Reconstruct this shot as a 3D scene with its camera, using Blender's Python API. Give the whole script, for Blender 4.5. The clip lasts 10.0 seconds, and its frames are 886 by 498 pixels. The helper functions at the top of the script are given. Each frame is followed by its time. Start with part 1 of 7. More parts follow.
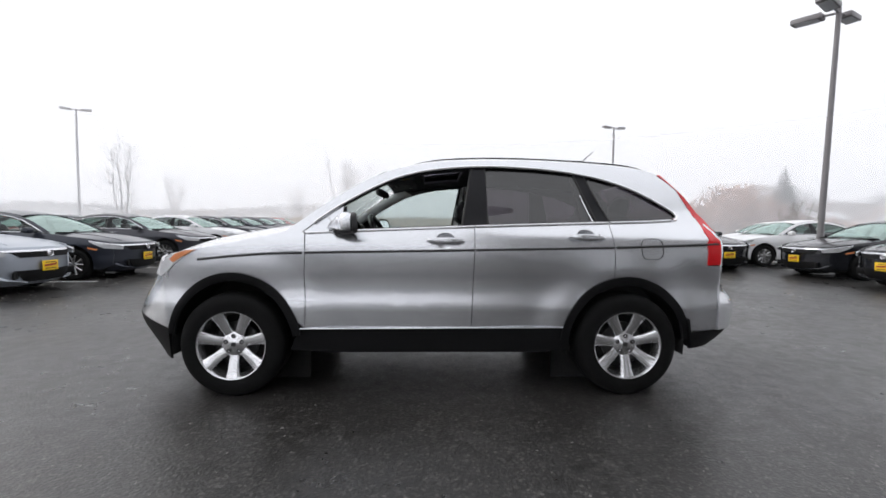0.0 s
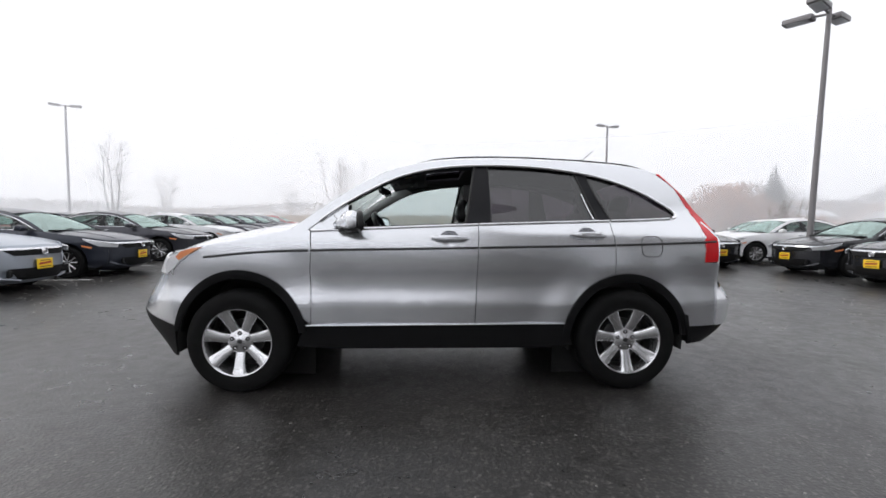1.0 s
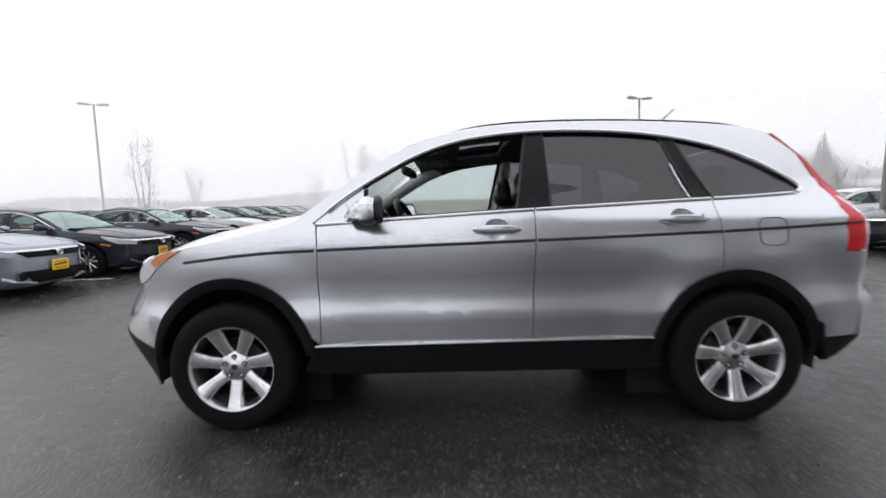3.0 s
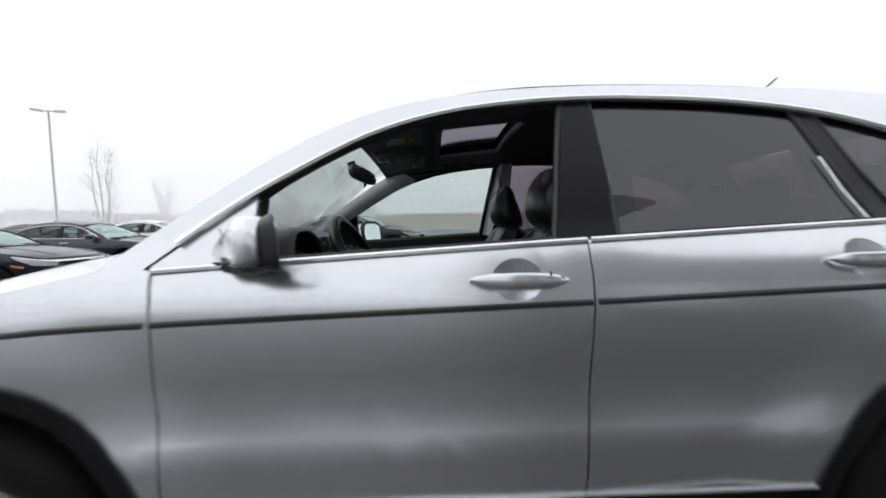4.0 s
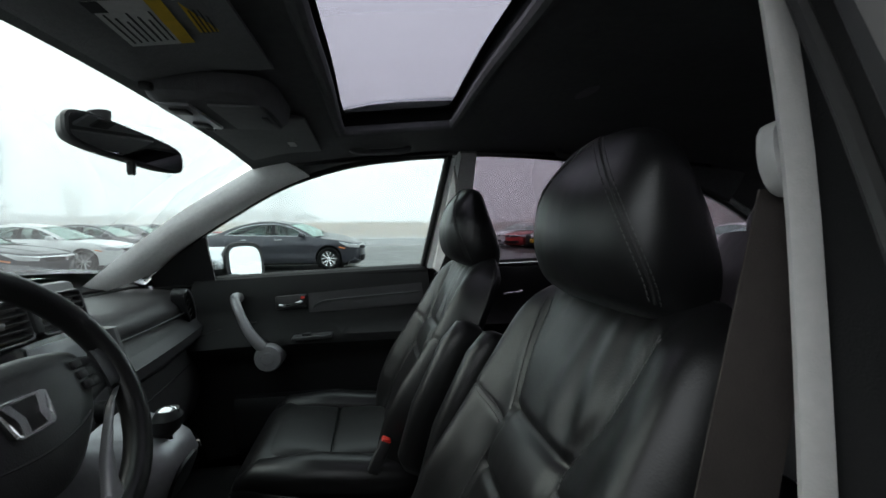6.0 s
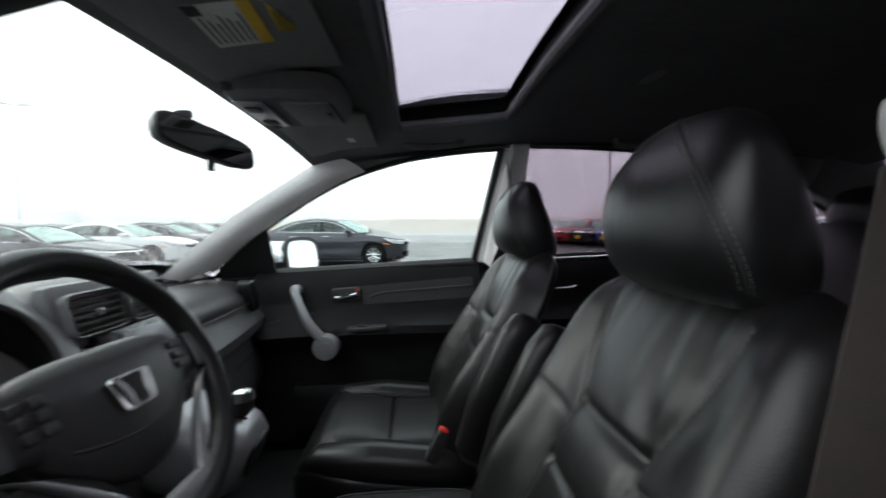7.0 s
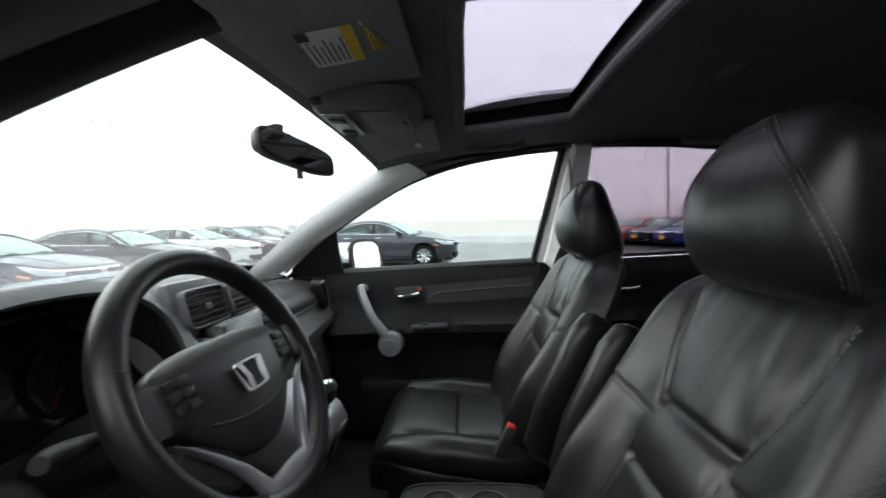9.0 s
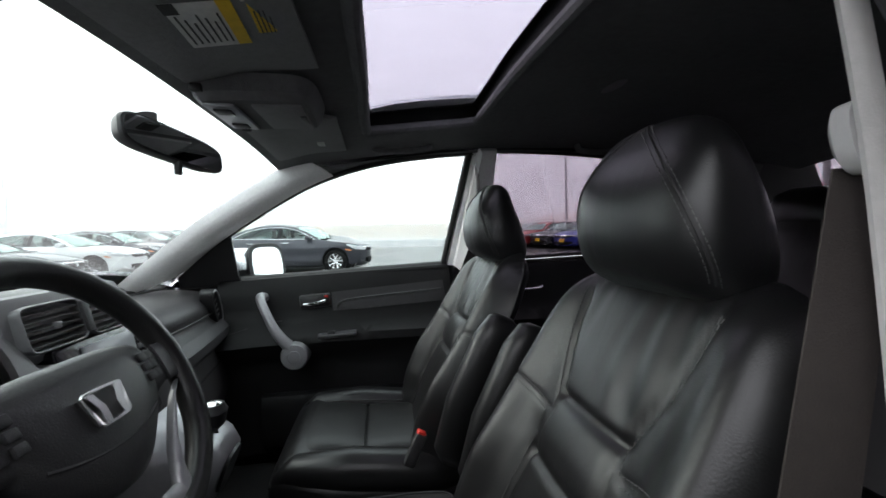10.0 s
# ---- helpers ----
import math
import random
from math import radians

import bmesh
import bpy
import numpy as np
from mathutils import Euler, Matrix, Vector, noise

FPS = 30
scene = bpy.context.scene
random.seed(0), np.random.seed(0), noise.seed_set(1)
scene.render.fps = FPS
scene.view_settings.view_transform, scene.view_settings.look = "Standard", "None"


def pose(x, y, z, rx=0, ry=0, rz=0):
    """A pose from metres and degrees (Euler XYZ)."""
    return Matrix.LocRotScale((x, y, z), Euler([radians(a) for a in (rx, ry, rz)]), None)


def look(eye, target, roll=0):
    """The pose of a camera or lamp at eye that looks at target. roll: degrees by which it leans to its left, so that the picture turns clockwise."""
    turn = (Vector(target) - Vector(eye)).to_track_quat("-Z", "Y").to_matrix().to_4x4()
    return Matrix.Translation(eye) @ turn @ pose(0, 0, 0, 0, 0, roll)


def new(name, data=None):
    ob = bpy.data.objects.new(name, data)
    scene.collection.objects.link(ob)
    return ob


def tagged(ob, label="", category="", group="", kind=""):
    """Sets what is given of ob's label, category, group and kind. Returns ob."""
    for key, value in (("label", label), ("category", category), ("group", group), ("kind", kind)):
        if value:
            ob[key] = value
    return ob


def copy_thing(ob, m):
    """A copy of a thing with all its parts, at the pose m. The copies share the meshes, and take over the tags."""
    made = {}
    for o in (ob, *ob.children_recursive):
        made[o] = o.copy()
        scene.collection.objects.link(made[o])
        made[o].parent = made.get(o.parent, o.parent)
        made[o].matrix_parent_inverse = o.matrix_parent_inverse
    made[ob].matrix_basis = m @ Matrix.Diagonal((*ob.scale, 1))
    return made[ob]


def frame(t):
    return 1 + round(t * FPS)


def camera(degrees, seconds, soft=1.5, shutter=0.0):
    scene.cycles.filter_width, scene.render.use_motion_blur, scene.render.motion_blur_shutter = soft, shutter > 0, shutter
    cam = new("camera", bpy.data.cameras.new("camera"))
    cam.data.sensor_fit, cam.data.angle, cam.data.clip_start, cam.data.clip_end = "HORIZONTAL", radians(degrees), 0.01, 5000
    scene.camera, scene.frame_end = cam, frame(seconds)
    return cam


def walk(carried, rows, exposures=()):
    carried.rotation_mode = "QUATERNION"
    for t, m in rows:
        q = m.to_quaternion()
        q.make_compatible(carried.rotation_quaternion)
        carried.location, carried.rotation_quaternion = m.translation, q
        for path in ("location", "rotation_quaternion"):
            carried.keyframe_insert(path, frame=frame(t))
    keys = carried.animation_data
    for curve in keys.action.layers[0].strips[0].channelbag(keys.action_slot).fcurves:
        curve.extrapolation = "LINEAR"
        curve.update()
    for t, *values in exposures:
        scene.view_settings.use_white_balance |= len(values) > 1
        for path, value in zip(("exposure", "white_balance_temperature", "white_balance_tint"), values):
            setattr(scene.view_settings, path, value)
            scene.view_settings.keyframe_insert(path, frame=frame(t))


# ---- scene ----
cam = camera(93.2, 10.0, soft=1.6, shutter=0.5)
PATH = [
    (0, (-0.006, -3.634, 1.116), (0.049, -1.637, 1.016), 0.4),
    (0.5, (-0.069, -3.665, 1.116), (0.023, -1.671, 0.987), 0.1),
    (1, (-0.078, -3.672, 1.116), (0.007, -1.677, 1.006), 0.4),
    (1.5, (-0.081, -3.671, 1.12), (0.005, -1.676, 1.012), 0.1),
    (2, (-0.087, -3.664, 1.118), (-0.002, -1.672, 0.96), 0.0),
    (2.2, (-0.097, -3.616, 1.115), (-0.035, -1.629, 0.891), -0.3),
    (3.3, (-0.169, -2.681, 1.16), (-0.212, -0.689, 0.995), -1.7),
    (3.5, (-0.173, -2.463, 1.178), (-0.149, -0.469, 1.019), -3.3),
    (4, (-0.138, -1.937, 1.181), (-0.072, 0.058, 1.058), -1.5),
    (4.5, (-0.107, -1.498, 1.217), (0.028, 0.497, 1.154), -3.2),
    (5, (-0.032, -1.154, 1.229), (0.131, 0.838, 1.181), -1.7),
    (5.5, (-0.003, -0.946, 1.248), (0.237, 1.038, 1.172), -0.5),
    (5.7, (0.007, -0.899, 1.25), (0.332, 1.073, 1.171), -0.5),
    (6.8, (-0.009, -0.868, 1.237), (0.234, 1.115, 1.133), -0.3),
    (7, (-0.03, -0.878, 1.238), (0.095, 1.115, 1.138), -0.7),
    (7.5, (-0.07, -0.904, 1.238), (-0.219, 1.089, 1.149), -1.4),
    (8, (-0.092, -0.921, 1.237), (-0.375, 1.056, 1.142), -1.6),
    (8.5, (-0.09, -0.923, 1.239), (-0.354, 1.058, 1.149), -1.6),
    (9, (-0.078, -0.91, 1.239), (-0.182, 1.085, 1.147), -1.3),
    (9.5, (-0.065, -0.891, 1.237), (0.099, 1.1, 1.142), -1.6),
    (10, (-0.061, -0.884, 1.235), (0.244, 1.091, 1.154), -1.5),
]
walk(cam, [(t, look(eye, target, roll)) for t, eye, target, roll in PATH],
     exposures=[(0, 0.0, 6500, 10), (4.0, 0.0, 6500, 10), (5.0, 0.2, 6250, 2), (5.6, 0.7, 6300, 2), (6.8, 1.25, 6500, 10), (7.4, 1.65, 6500, 10), (10, 1.65, 6500, 10)])

# world: a bright, foggy overcast
world = bpy.data.worlds.new("overcast")
scene.world = world
world.use_nodes = True
wn, wl = world.node_tree.nodes, world.node_tree.links
wn.clear()
w_out = wn.new("ShaderNodeOutputWorld")
w_bg = wn.new("ShaderNodeBackground")
w_sky = wn.new("ShaderNodeTexSky")
w_sky.sky_type, w_sky.sun_disc = "NISHITA", False
w_sky.sun_elevation, w_sky.sun_rotation = radians(33), radians(287)
w_sky.air_density, w_sky.dust_density = 1.0, 6.0
w_dim = wn.new("ShaderNodeVectorMath")
w_dim.operation = "SCALE"
w_dim.inputs["Scale"].default_value = 0.05
w_mix = wn.new("ShaderNodeMix")
w_mix.data_type = "RGBA"
w_mix.inputs[0].default_value = 0.9
w_mix.inputs[7].default_value = (0.985, 1.0, 1.05, 1)
wl.new(w_sky.outputs[0], w_dim.inputs[0])
wl.new(w_dim.outputs[0], w_mix.inputs[6])
wl.new(w_mix.outputs[2], w_bg.inputs[0])
w_bg.inputs[1].default_value = 1.3
wl.new(w_bg.outputs[0], w_out.inputs[0])

sun_data = bpy.data.lights.new("sun", "SUN")
sun_data.energy, sun_data.angle, sun_data.color = 0.85, radians(40), (1.0, 0.98, 0.95)
sun = new("sun", sun_data)
sun.matrix_world = look((-13, 4, 9), (0, 0, 0))

# ---- small tools ----
from mathutils import geometry

SETTLE = {}  # parts hung on a named thing while it leans


def material(name, color, rough=0.5, metal=0.0, vary=0.15, scale=8.0, fine=0.0, bump=0.0, bump_scale=200.0, coat=0.0, spec=0.5, rough_vary=0.0):
    """A principled surface with variation at two scales and fine relief, in object space metres."""
    m = bpy.data.materials.new(name)
    m.use_nodes = True
    n, l = m.node_tree.nodes, m.node_tree.links
    b = n["Principled BSDF"]
    b.inputs["Base Color"].default_value = (*color, 1)
    b.inputs["Roughness"].default_value, b.inputs["Metallic"].default_value = rough, metal
    b.inputs["Coat Weight"].default_value, b.inputs["Coat Roughness"].default_value = coat, 0.04
    b.inputs["Specular IOR Level"].default_value = spec
    co = n.new("ShaderNodeTexCoord")
    big = n.new("ShaderNodeTexNoise")
    big.inputs["Scale"].default_value, big.inputs["Detail"].default_value = scale, 4
    l.new(co.outputs["Object"], big.inputs["Vector"])
    small = n.new("ShaderNodeTexNoise")
    small.inputs["Scale"].default_value, small.inputs["Detail"].default_value = scale * 14, 3
    l.new(co.outputs["Object"], small.inputs["Vector"])
    both = n.new("ShaderNodeMath")
    both.operation = "ADD"
    l.new(big.outputs[0], both.inputs[0]), l.new(small.outputs[0], both.inputs[1])
    if vary:
        ramp = n.new("ShaderNodeMapRange")
        ramp.inputs[1].default_value, ramp.inputs[2].default_value = 0.6, 1.4
        ramp.inputs[3].default_value, ramp.inputs[4].default_value = 1 - vary, 1 + vary
        l.new(both.outputs[0], ramp.inputs[0])
        mul = n.new("ShaderNodeVectorMath")
        mul.operation = "SCALE"
        mul.inputs[0].default_value = color
        l.new(ramp.outputs[0], mul.inputs["Scale"])
        l.new(mul.outputs[0], b.inputs["Base Color"])
    if rough_vary:
        rr = n.new("ShaderNodeMapRange")
        rr.inputs[1].default_value, rr.inputs[2].default_value = 0.6, 1.4
        rr.inputs[3].default_value, rr.inputs[4].default_value = max(rough - rough_vary, 0.02), min(rough + rough_vary, 1)
        l.new(both.outputs[0], rr.inputs[0])
        l.new(rr.outputs[0], b.inputs["Roughness"])
    if bump:
        grain = n.new("ShaderNodeTexNoise")
        grain.inputs["Scale"].default_value, grain.inputs["Detail"].default_value = bump_scale, 4
        l.new(co.outputs["Object"], grain.inputs["Vector"])
        bp = n.new("ShaderNodeBump")
        bp.inputs["Strength"].default_value, bp.inputs["Distance"].default_value = 1.0, bump
        l.new(grain.outputs[0], bp.inputs["Height"])
        l.new(bp.outputs[0], b.inputs["Normal"])
    return m


def glass(name, tint, rough=0.0, gloss=1.0, film=0.04):
    """Thin pane: tinted see-through with a mirror-like gloss that grows towards grazing."""
    m = bpy.data.materials.new(name)
    m.use_nodes = True
    n, l = m.node_tree.nodes, m.node_tree.links
    n.remove(n["Principled BSDF"])
    tr, gl, mix, lw = n.new("ShaderNodeBsdfTransparent"), n.new("ShaderNodeBsdfGlossy"), n.new("ShaderNodeMixShader"), n.new("ShaderNodeLayerWeight")
    tr.inputs[0].default_value = (*tint, 1)
    gl.inputs[0].default_value = (*(gloss if hasattr(gloss, "__len__") else (gloss,) * 3), 1)
    gl.inputs["Roughness"].default_value = rough
    lw.inputs[0].default_value = 0.5
    power, ramp = n.new("ShaderNodeMath"), n.new("ShaderNodeMapRange")
    power.operation, power.inputs[1].default_value = "POWER", 5.0
    ramp.inputs[3].default_value, ramp.inputs[4].default_value = film, 0.95
    l.new(lw.outputs["Facing"], power.inputs[0]), l.new(power.outputs[0], ramp.inputs[0])
    l.new(ramp.outputs[0], mix.inputs[0]), l.new(tr.outputs[0], mix.inputs[1]), l.new(gl.outputs[0], mix.inputs[2])
    l.new(mix.outputs[0], n["Material Output"].inputs[0])
    return m


def thing(name, label, category, group="", at=None, kind=""):
    ob = new(name)
    ob.empty_display_size = 0.1
    if at is not None:
        ob.matrix_world = at
    return tagged(ob, label, category, group, kind)


def part(name, bm, mat, parent=None, label="", smooth=35, normals=None, kind=""):
    me = bpy.data.meshes.new(name)
    bm.normal_update()
    bm.to_mesh(me)
    bm.free()
    me.materials.append(mat)
    if smooth:
        me.shade_smooth()
        me.set_sharp_from_angle(angle=radians(smooth))
    if normals:
        normals(me)
    ob = new(name, me)
    ob.parent = parent
    ob.location.z = SETTLE.get(parent.name if parent else "", 0.0)
    return tagged(ob, label, kind=kind)


def no_shadow(ob):
    ob.visible_shadow = False
    return ob


def curve1(pts, blur=0.0):
    """A smooth function of one number through given pairs."""
    xs, ys = np.array(pts, float).T
    t = np.linspace(xs[0], xs[-1], 801)
    v = np.interp(t, xs, ys)
    if blur:
        k = max(int(blur / (t[1] - t[0]) * 3), 1)
        w = np.exp(-0.5 * (np.arange(-k, k + 1) / (k / 3)) ** 2)
        left, right = 2 * v[0] - v[k:0:-1], 2 * v[-1] - v[-2:-k - 2:-1]
        v = np.convolve(np.r_[left, v, right], w / w.sum(), "valid")
    return lambda q: float(np.interp(q, t, v))


def spline(pts, n=6, closed=False):
    """Points along a Catmull-Rom curve through pts (any dimension)."""
    p = [np.array(q, float) for q in pts]
    out, count = [], len(p)
    for i in range(count if closed else count - 1):
        if closed:
            a, b, c, d = p[i - 1], p[i], p[(i + 1) % count], p[(i + 2) % count]
        else:
            a, b, c, d = p[max(i - 1, 0)], p[i], p[i + 1], p[min(i + 2, count - 1)]
        for s in range(n):
            t = s / n
            out.append(0.5 * (2 * b + (c - a) * t + (2 * a - 5 * b + 4 * c - d) * t * t + (3 * b - a - 3 * c + d) * t ** 3))
    if not closed:
        out.append(p[-1])
    return [tuple(float(v) for v in q) for q in out]


def loft(rings, closed=True, caps=True, bm=None):
    """Skin over rings of equally many points."""
    bm = bm or bmesh.new()
    rows = [[bm.verts.new(q) for q in ring] for ring in rings]
    k = len(rows[0])
    for a, b in zip(rows, rows[1:]):
        for i in range(k if closed else k - 1):
            j = (i + 1) % k
            bm.faces.new((a[i], a[j], b[j], b[i]))
    if caps and closed:
        bm.faces.new(rows[0][::-1]), bm.faces.new(rows[-1])
        bmesh.ops.recalc_face_normals(bm, faces=bm.faces)
    return bm


def ring(c, u, v, a, b, e=2.0, n=20):
    """A superellipse of half sizes a along u and b along v."""
    c, u, v = Vector(c), Vector(u), Vector(v)
    out = []
    for i in range(n):
        t = 2 * math.pi * (i + 0.5) / n
        co, si = math.cos(t), math.sin(t)
        out.append(c + u * (a * math.copysign(abs(co) ** (2 / e), co)) + v * (b * math.copysign(abs(si) ** (2 / e), si)))
    return out


def box(c, size, bevel=0.0, turn=(0, 0, 0), seg=2, bm=None):
    bm = bm or bmesh.new()
    m = pose(*c, *turn) @ Matrix.Diagonal((*size, 1))
    made = bmesh.ops.create_cube(bm, size=1, matrix=m)["verts"]
    if bevel:
        edges = list({e for v in made for e in v.link_edges})
        bmesh.ops.bevel(bm, geom=edges, offset=bevel, segments=seg, affect="EDGES", profile=0.5)
    return bm


def tube(pts, r, n=10, closed=False, bm=None, flat=1.0):
    """A round bar along points; r may be one radius or one for each point."""
    p = [Vector(q) for q in pts]
    rs = r if hasattr(r, "__len__") else [r] * len(p)
    rings, up = [], None
    for i, q in enumerate(p):
        d = (p[(i + 1) % len(p)] - p[i - 1]) if closed else (p[min(i + 1, len(p) - 1)] - p[max(i - 1, 0)])
        d.normalize()
        if up is None:
            up = d.orthogonal().normalized()
        up = (up - d * up.dot(d)).normalized()
        rings.append(ring(q, up, d.cross(up), rs[i], rs[i] * flat, 2.0, n))
    if closed:
        rings.append(rings[0])
    return loft(rings, True, not closed, bm)


def spin(profile, centre, axis="y", n=40, a0=0.0, a1=360.0):
    """A surface of revolution: profile pairs (distance along the axis, radius)."""
    c = Vector(centre)
    whole = abs(a1 - a0) >= 360
    bm, rows = bmesh.new(), []
    for i in range(n if whole else n + 1):
        t = radians(a0 + (a1 - a0) * i / n)
        co, si = math.cos(t), math.sin(t)
        rows.append([bm.verts.new(c + (Vector((r * co, h, r * si)) if axis == "y" else Vector((r * co, r * si, h)))) for h, r in profile])
    for i in range(n):
        a, b = rows[i], rows[(i + 1) % len(rows)]
        for j in range(len(profile) - 1):
            bm.faces.new((a[j], a[j + 1], b[j + 1], b[j]))
    bmesh.ops.remove_doubles(bm, verts=bm.verts, dist=1e-5)
    bmesh.ops.recalc_face_normals(bm, faces=bm.faces)
    return bm


def grid(fn, us, vs, skip=None):
    """A sheet from fn(u, v); skip(u, v) of a cell's middle leaves a hole."""
    bm = bmesh.new()
    rows = [[bm.verts.new(fn(u, v)) for v in vs] for u in us]
    for i in range(len(us) - 1):
        for j in range(len(vs) - 1):
            if skip and skip((us[i] + us[i + 1]) / 2, (vs[j] + vs[j + 1]) / 2):
                continue
            bm.faces.new((rows[i][j], rows[i + 1][j], rows[i + 1][j + 1], rows[i][j + 1]))
    bmesh.ops.delete(bm, geom=[v for v in bm.verts if not v.link_faces], context="VERTS")
    return bm


def thicken(bm, by):
    """Give a sheet depth along its normals."""
    bm.normal_update()
    bmesh.ops.solidify(bm, geom=bm.faces[:], thickness=by)
    return bm


def panel(poly, side, surf, step=0.08, lip=0.012, off=0.0):
    """A pressed sheet: an outline in x and z laid on the flank y = side * surf(x, z), with turned-in edges. Returns bm and its normals."""
    bm = bmesh.new()
    pts = []
    for q in poly:
        if not pts or abs(q[0] - pts[-1][0]) + abs(q[1] - pts[-1][1]) > 1e-4:
            pts.append(q)
    vs = [bm.verts.new((x, 0, z)) for x, z in pts]
    for tri in geometry.tessellate_polygon([[Vector((x, z, 0)) for x, z in pts]]):
        if len(set(tri)) == 3:
            bm.faces.new([vs[i] for i in tri])
    for axis in (0, 2):
        lo, hi = min(v.co[axis] for v in bm.verts), max(v.co[axis] for v in bm.verts)
        q = math.floor(lo / step) * step + step
        while q < hi - 1e-4:
            at, no = [0, 0, 0], [0, 0, 0]
            at[axis], no[axis] = q, 1
            bmesh.ops.bisect_plane(bm, geom=bm.verts[:] + bm.edges[:] + bm.faces[:], dist=1e-5, plane_co=at, plane_no=no)
            q += step

    def normal(x, z):
        h = 0.008
        return Vector((-(surf(x + h, z) - surf(x - h, z)) / (2 * h), side, -(surf(x, z + h) - surf(x, z - h)) / (2 * h))).normalized()

    edge = [e for e in bm.edges if e.is_boundary]
    for v in bm.verts:
        v.co.y = side * (surf(v.co.x, v.co.z) + off)
    bm.normal_update()
    for f in bm.faces:
        if f.normal.y * side < 0:
            f.normal_flip()
    main = len(bm.faces)
    if lip:
        made = bmesh.ops.extrude_edge_only(bm, edges=edge)["geom"]
        for v in made:
            if isinstance(v, bmesh.types.BMVert):
                v.co -= normal(v.co.x, v.co.z) * lip
    bm.faces.ensure_lookup_table()

    def normals(me):
        out = []
        for p in me.polygons:
            for li in p.loop_indices:
                if p.index < main:
                    c = me.vertices[me.loops[li].vertex_index].co
                    out.append(normal(c.x, c.z))
                else:
                    out.append(p.normal.copy())
        me.normals_split_custom_set(out)

    return bm, normals


def strip(a, b, rows=3, bulge=0.0, out=(0, 0, 1)):
    """A band between two lines of equally many points, arched by bulge."""
    o = Vector(out)
    rings = []
    for i in range(rows + 1):
        t = i / rows
        rings.append([Vector(p) * (1 - t) + Vector(q) * t + o * (bulge * math.sin(math.pi * t)) for p, q in zip(a, b)])
    return loft(rings, False, False)


def resample(pts, n):
    p = np.array(pts, float)
    d = np.r_[0, np.cumsum(np.linalg.norm(np.diff(p, axis=0), axis=1))]
    t = np.linspace(0, d[-1], n)
    return [tuple(float(np.interp(q, d, p[:, k])) for k in range(p.shape[1])) for q in t]


def words(text, size, m, mat, parent, name="lettering"):
    cu = bpy.data.curves.new(name, "FONT")
    cu.body, cu.size, cu.align_x, cu.align_y, cu.extrude = text, size, "CENTER", "CENTER", 0.0004
    tmp = bpy.data.objects.new(name, cu)
    me = bpy.data.meshes.new_from_object(tmp)
    bpy.data.objects.remove(tmp)
    me.materials.append(mat)
    ob = new(name, me)
    ob.parent = parent
    ob.matrix_basis = m
    return ob

# ---- materials ----
def asphalt_material():
    m = material("wet_asphalt", (0.028, 0.0262, 0.0246), 0.36, spec=0.55, vary=0.35, scale=0.6, bump=0.0032, bump_scale=60, rough_vary=0.14)
    n, l = m.node_tree.nodes, m.node_tree.links
    b = n["Principled BSDF"]
    co = n.new("ShaderNodeTexCoord")
    stones = n.new("ShaderNodeTexVoronoi")
    stones.inputs["Scale"].default_value = 75
    l.new(co.outputs["Object"], stones.inputs["Vector"])
    ramp = n.new("ShaderNodeMapRange")
    ramp.inputs[1].default_value, ramp.inputs[2].default_value = 0.0, 1.0
    ramp.inputs[3].default_value, ramp.inputs[4].default_value = 0.6, 4.2
    pick = n.new("ShaderNodeMath")
    pick.operation, pick.inputs[1].default_value = "POWER", 5.0
    l.new(stones.outputs["Color"], pick.inputs[0])
    l.new(pick.outputs[0], ramp.inputs[0])
    mul = n.new("ShaderNodeVectorMath")
    mul.operation = "SCALE"
    old = b.inputs["Base Color"].links[0].from_socket
    l.new(old, mul.inputs[0]), l.new(ramp.outputs[0], mul.inputs["Scale"])
    l.new(mul.outputs[0], b.inputs["Base Color"])
    return m


def leather_material(name, color, rough):
    """Grained hide: fine pebbling and long soft creases."""
    m = material(name, color, rough, vary=0.12, scale=5, bump=0.0003, bump_scale=420, spec=0.42)
    n, l = m.node_tree.nodes, m.node_tree.links
    co = n.new("ShaderNodeTexCoord")
    stretch = n.new("ShaderNodeMapping")
    stretch.inputs["Scale"].default_value = (9, 26, 7)
    crease = n.new("ShaderNodeTexNoise")
    crease.inputs["Scale"].default_value, crease.inputs["Detail"].default_value, crease.inputs["Distortion"].default_value = 1.0, 1.2, 0.3
    l.new(co.outputs["Object"], stretch.inputs[0]), l.new(stretch.outputs[0], crease.inputs["Vector"])
    bp = n.new("ShaderNodeBump")
    bp.inputs["Strength"].default_value, bp.inputs["Distance"].default_value = 0.5, 0.0022
    l.new(crease.outputs[0], bp.inputs["Height"])
    first = n["Bump"]
    l.new(bp.outputs[0], first.inputs["Normal"])
    return m


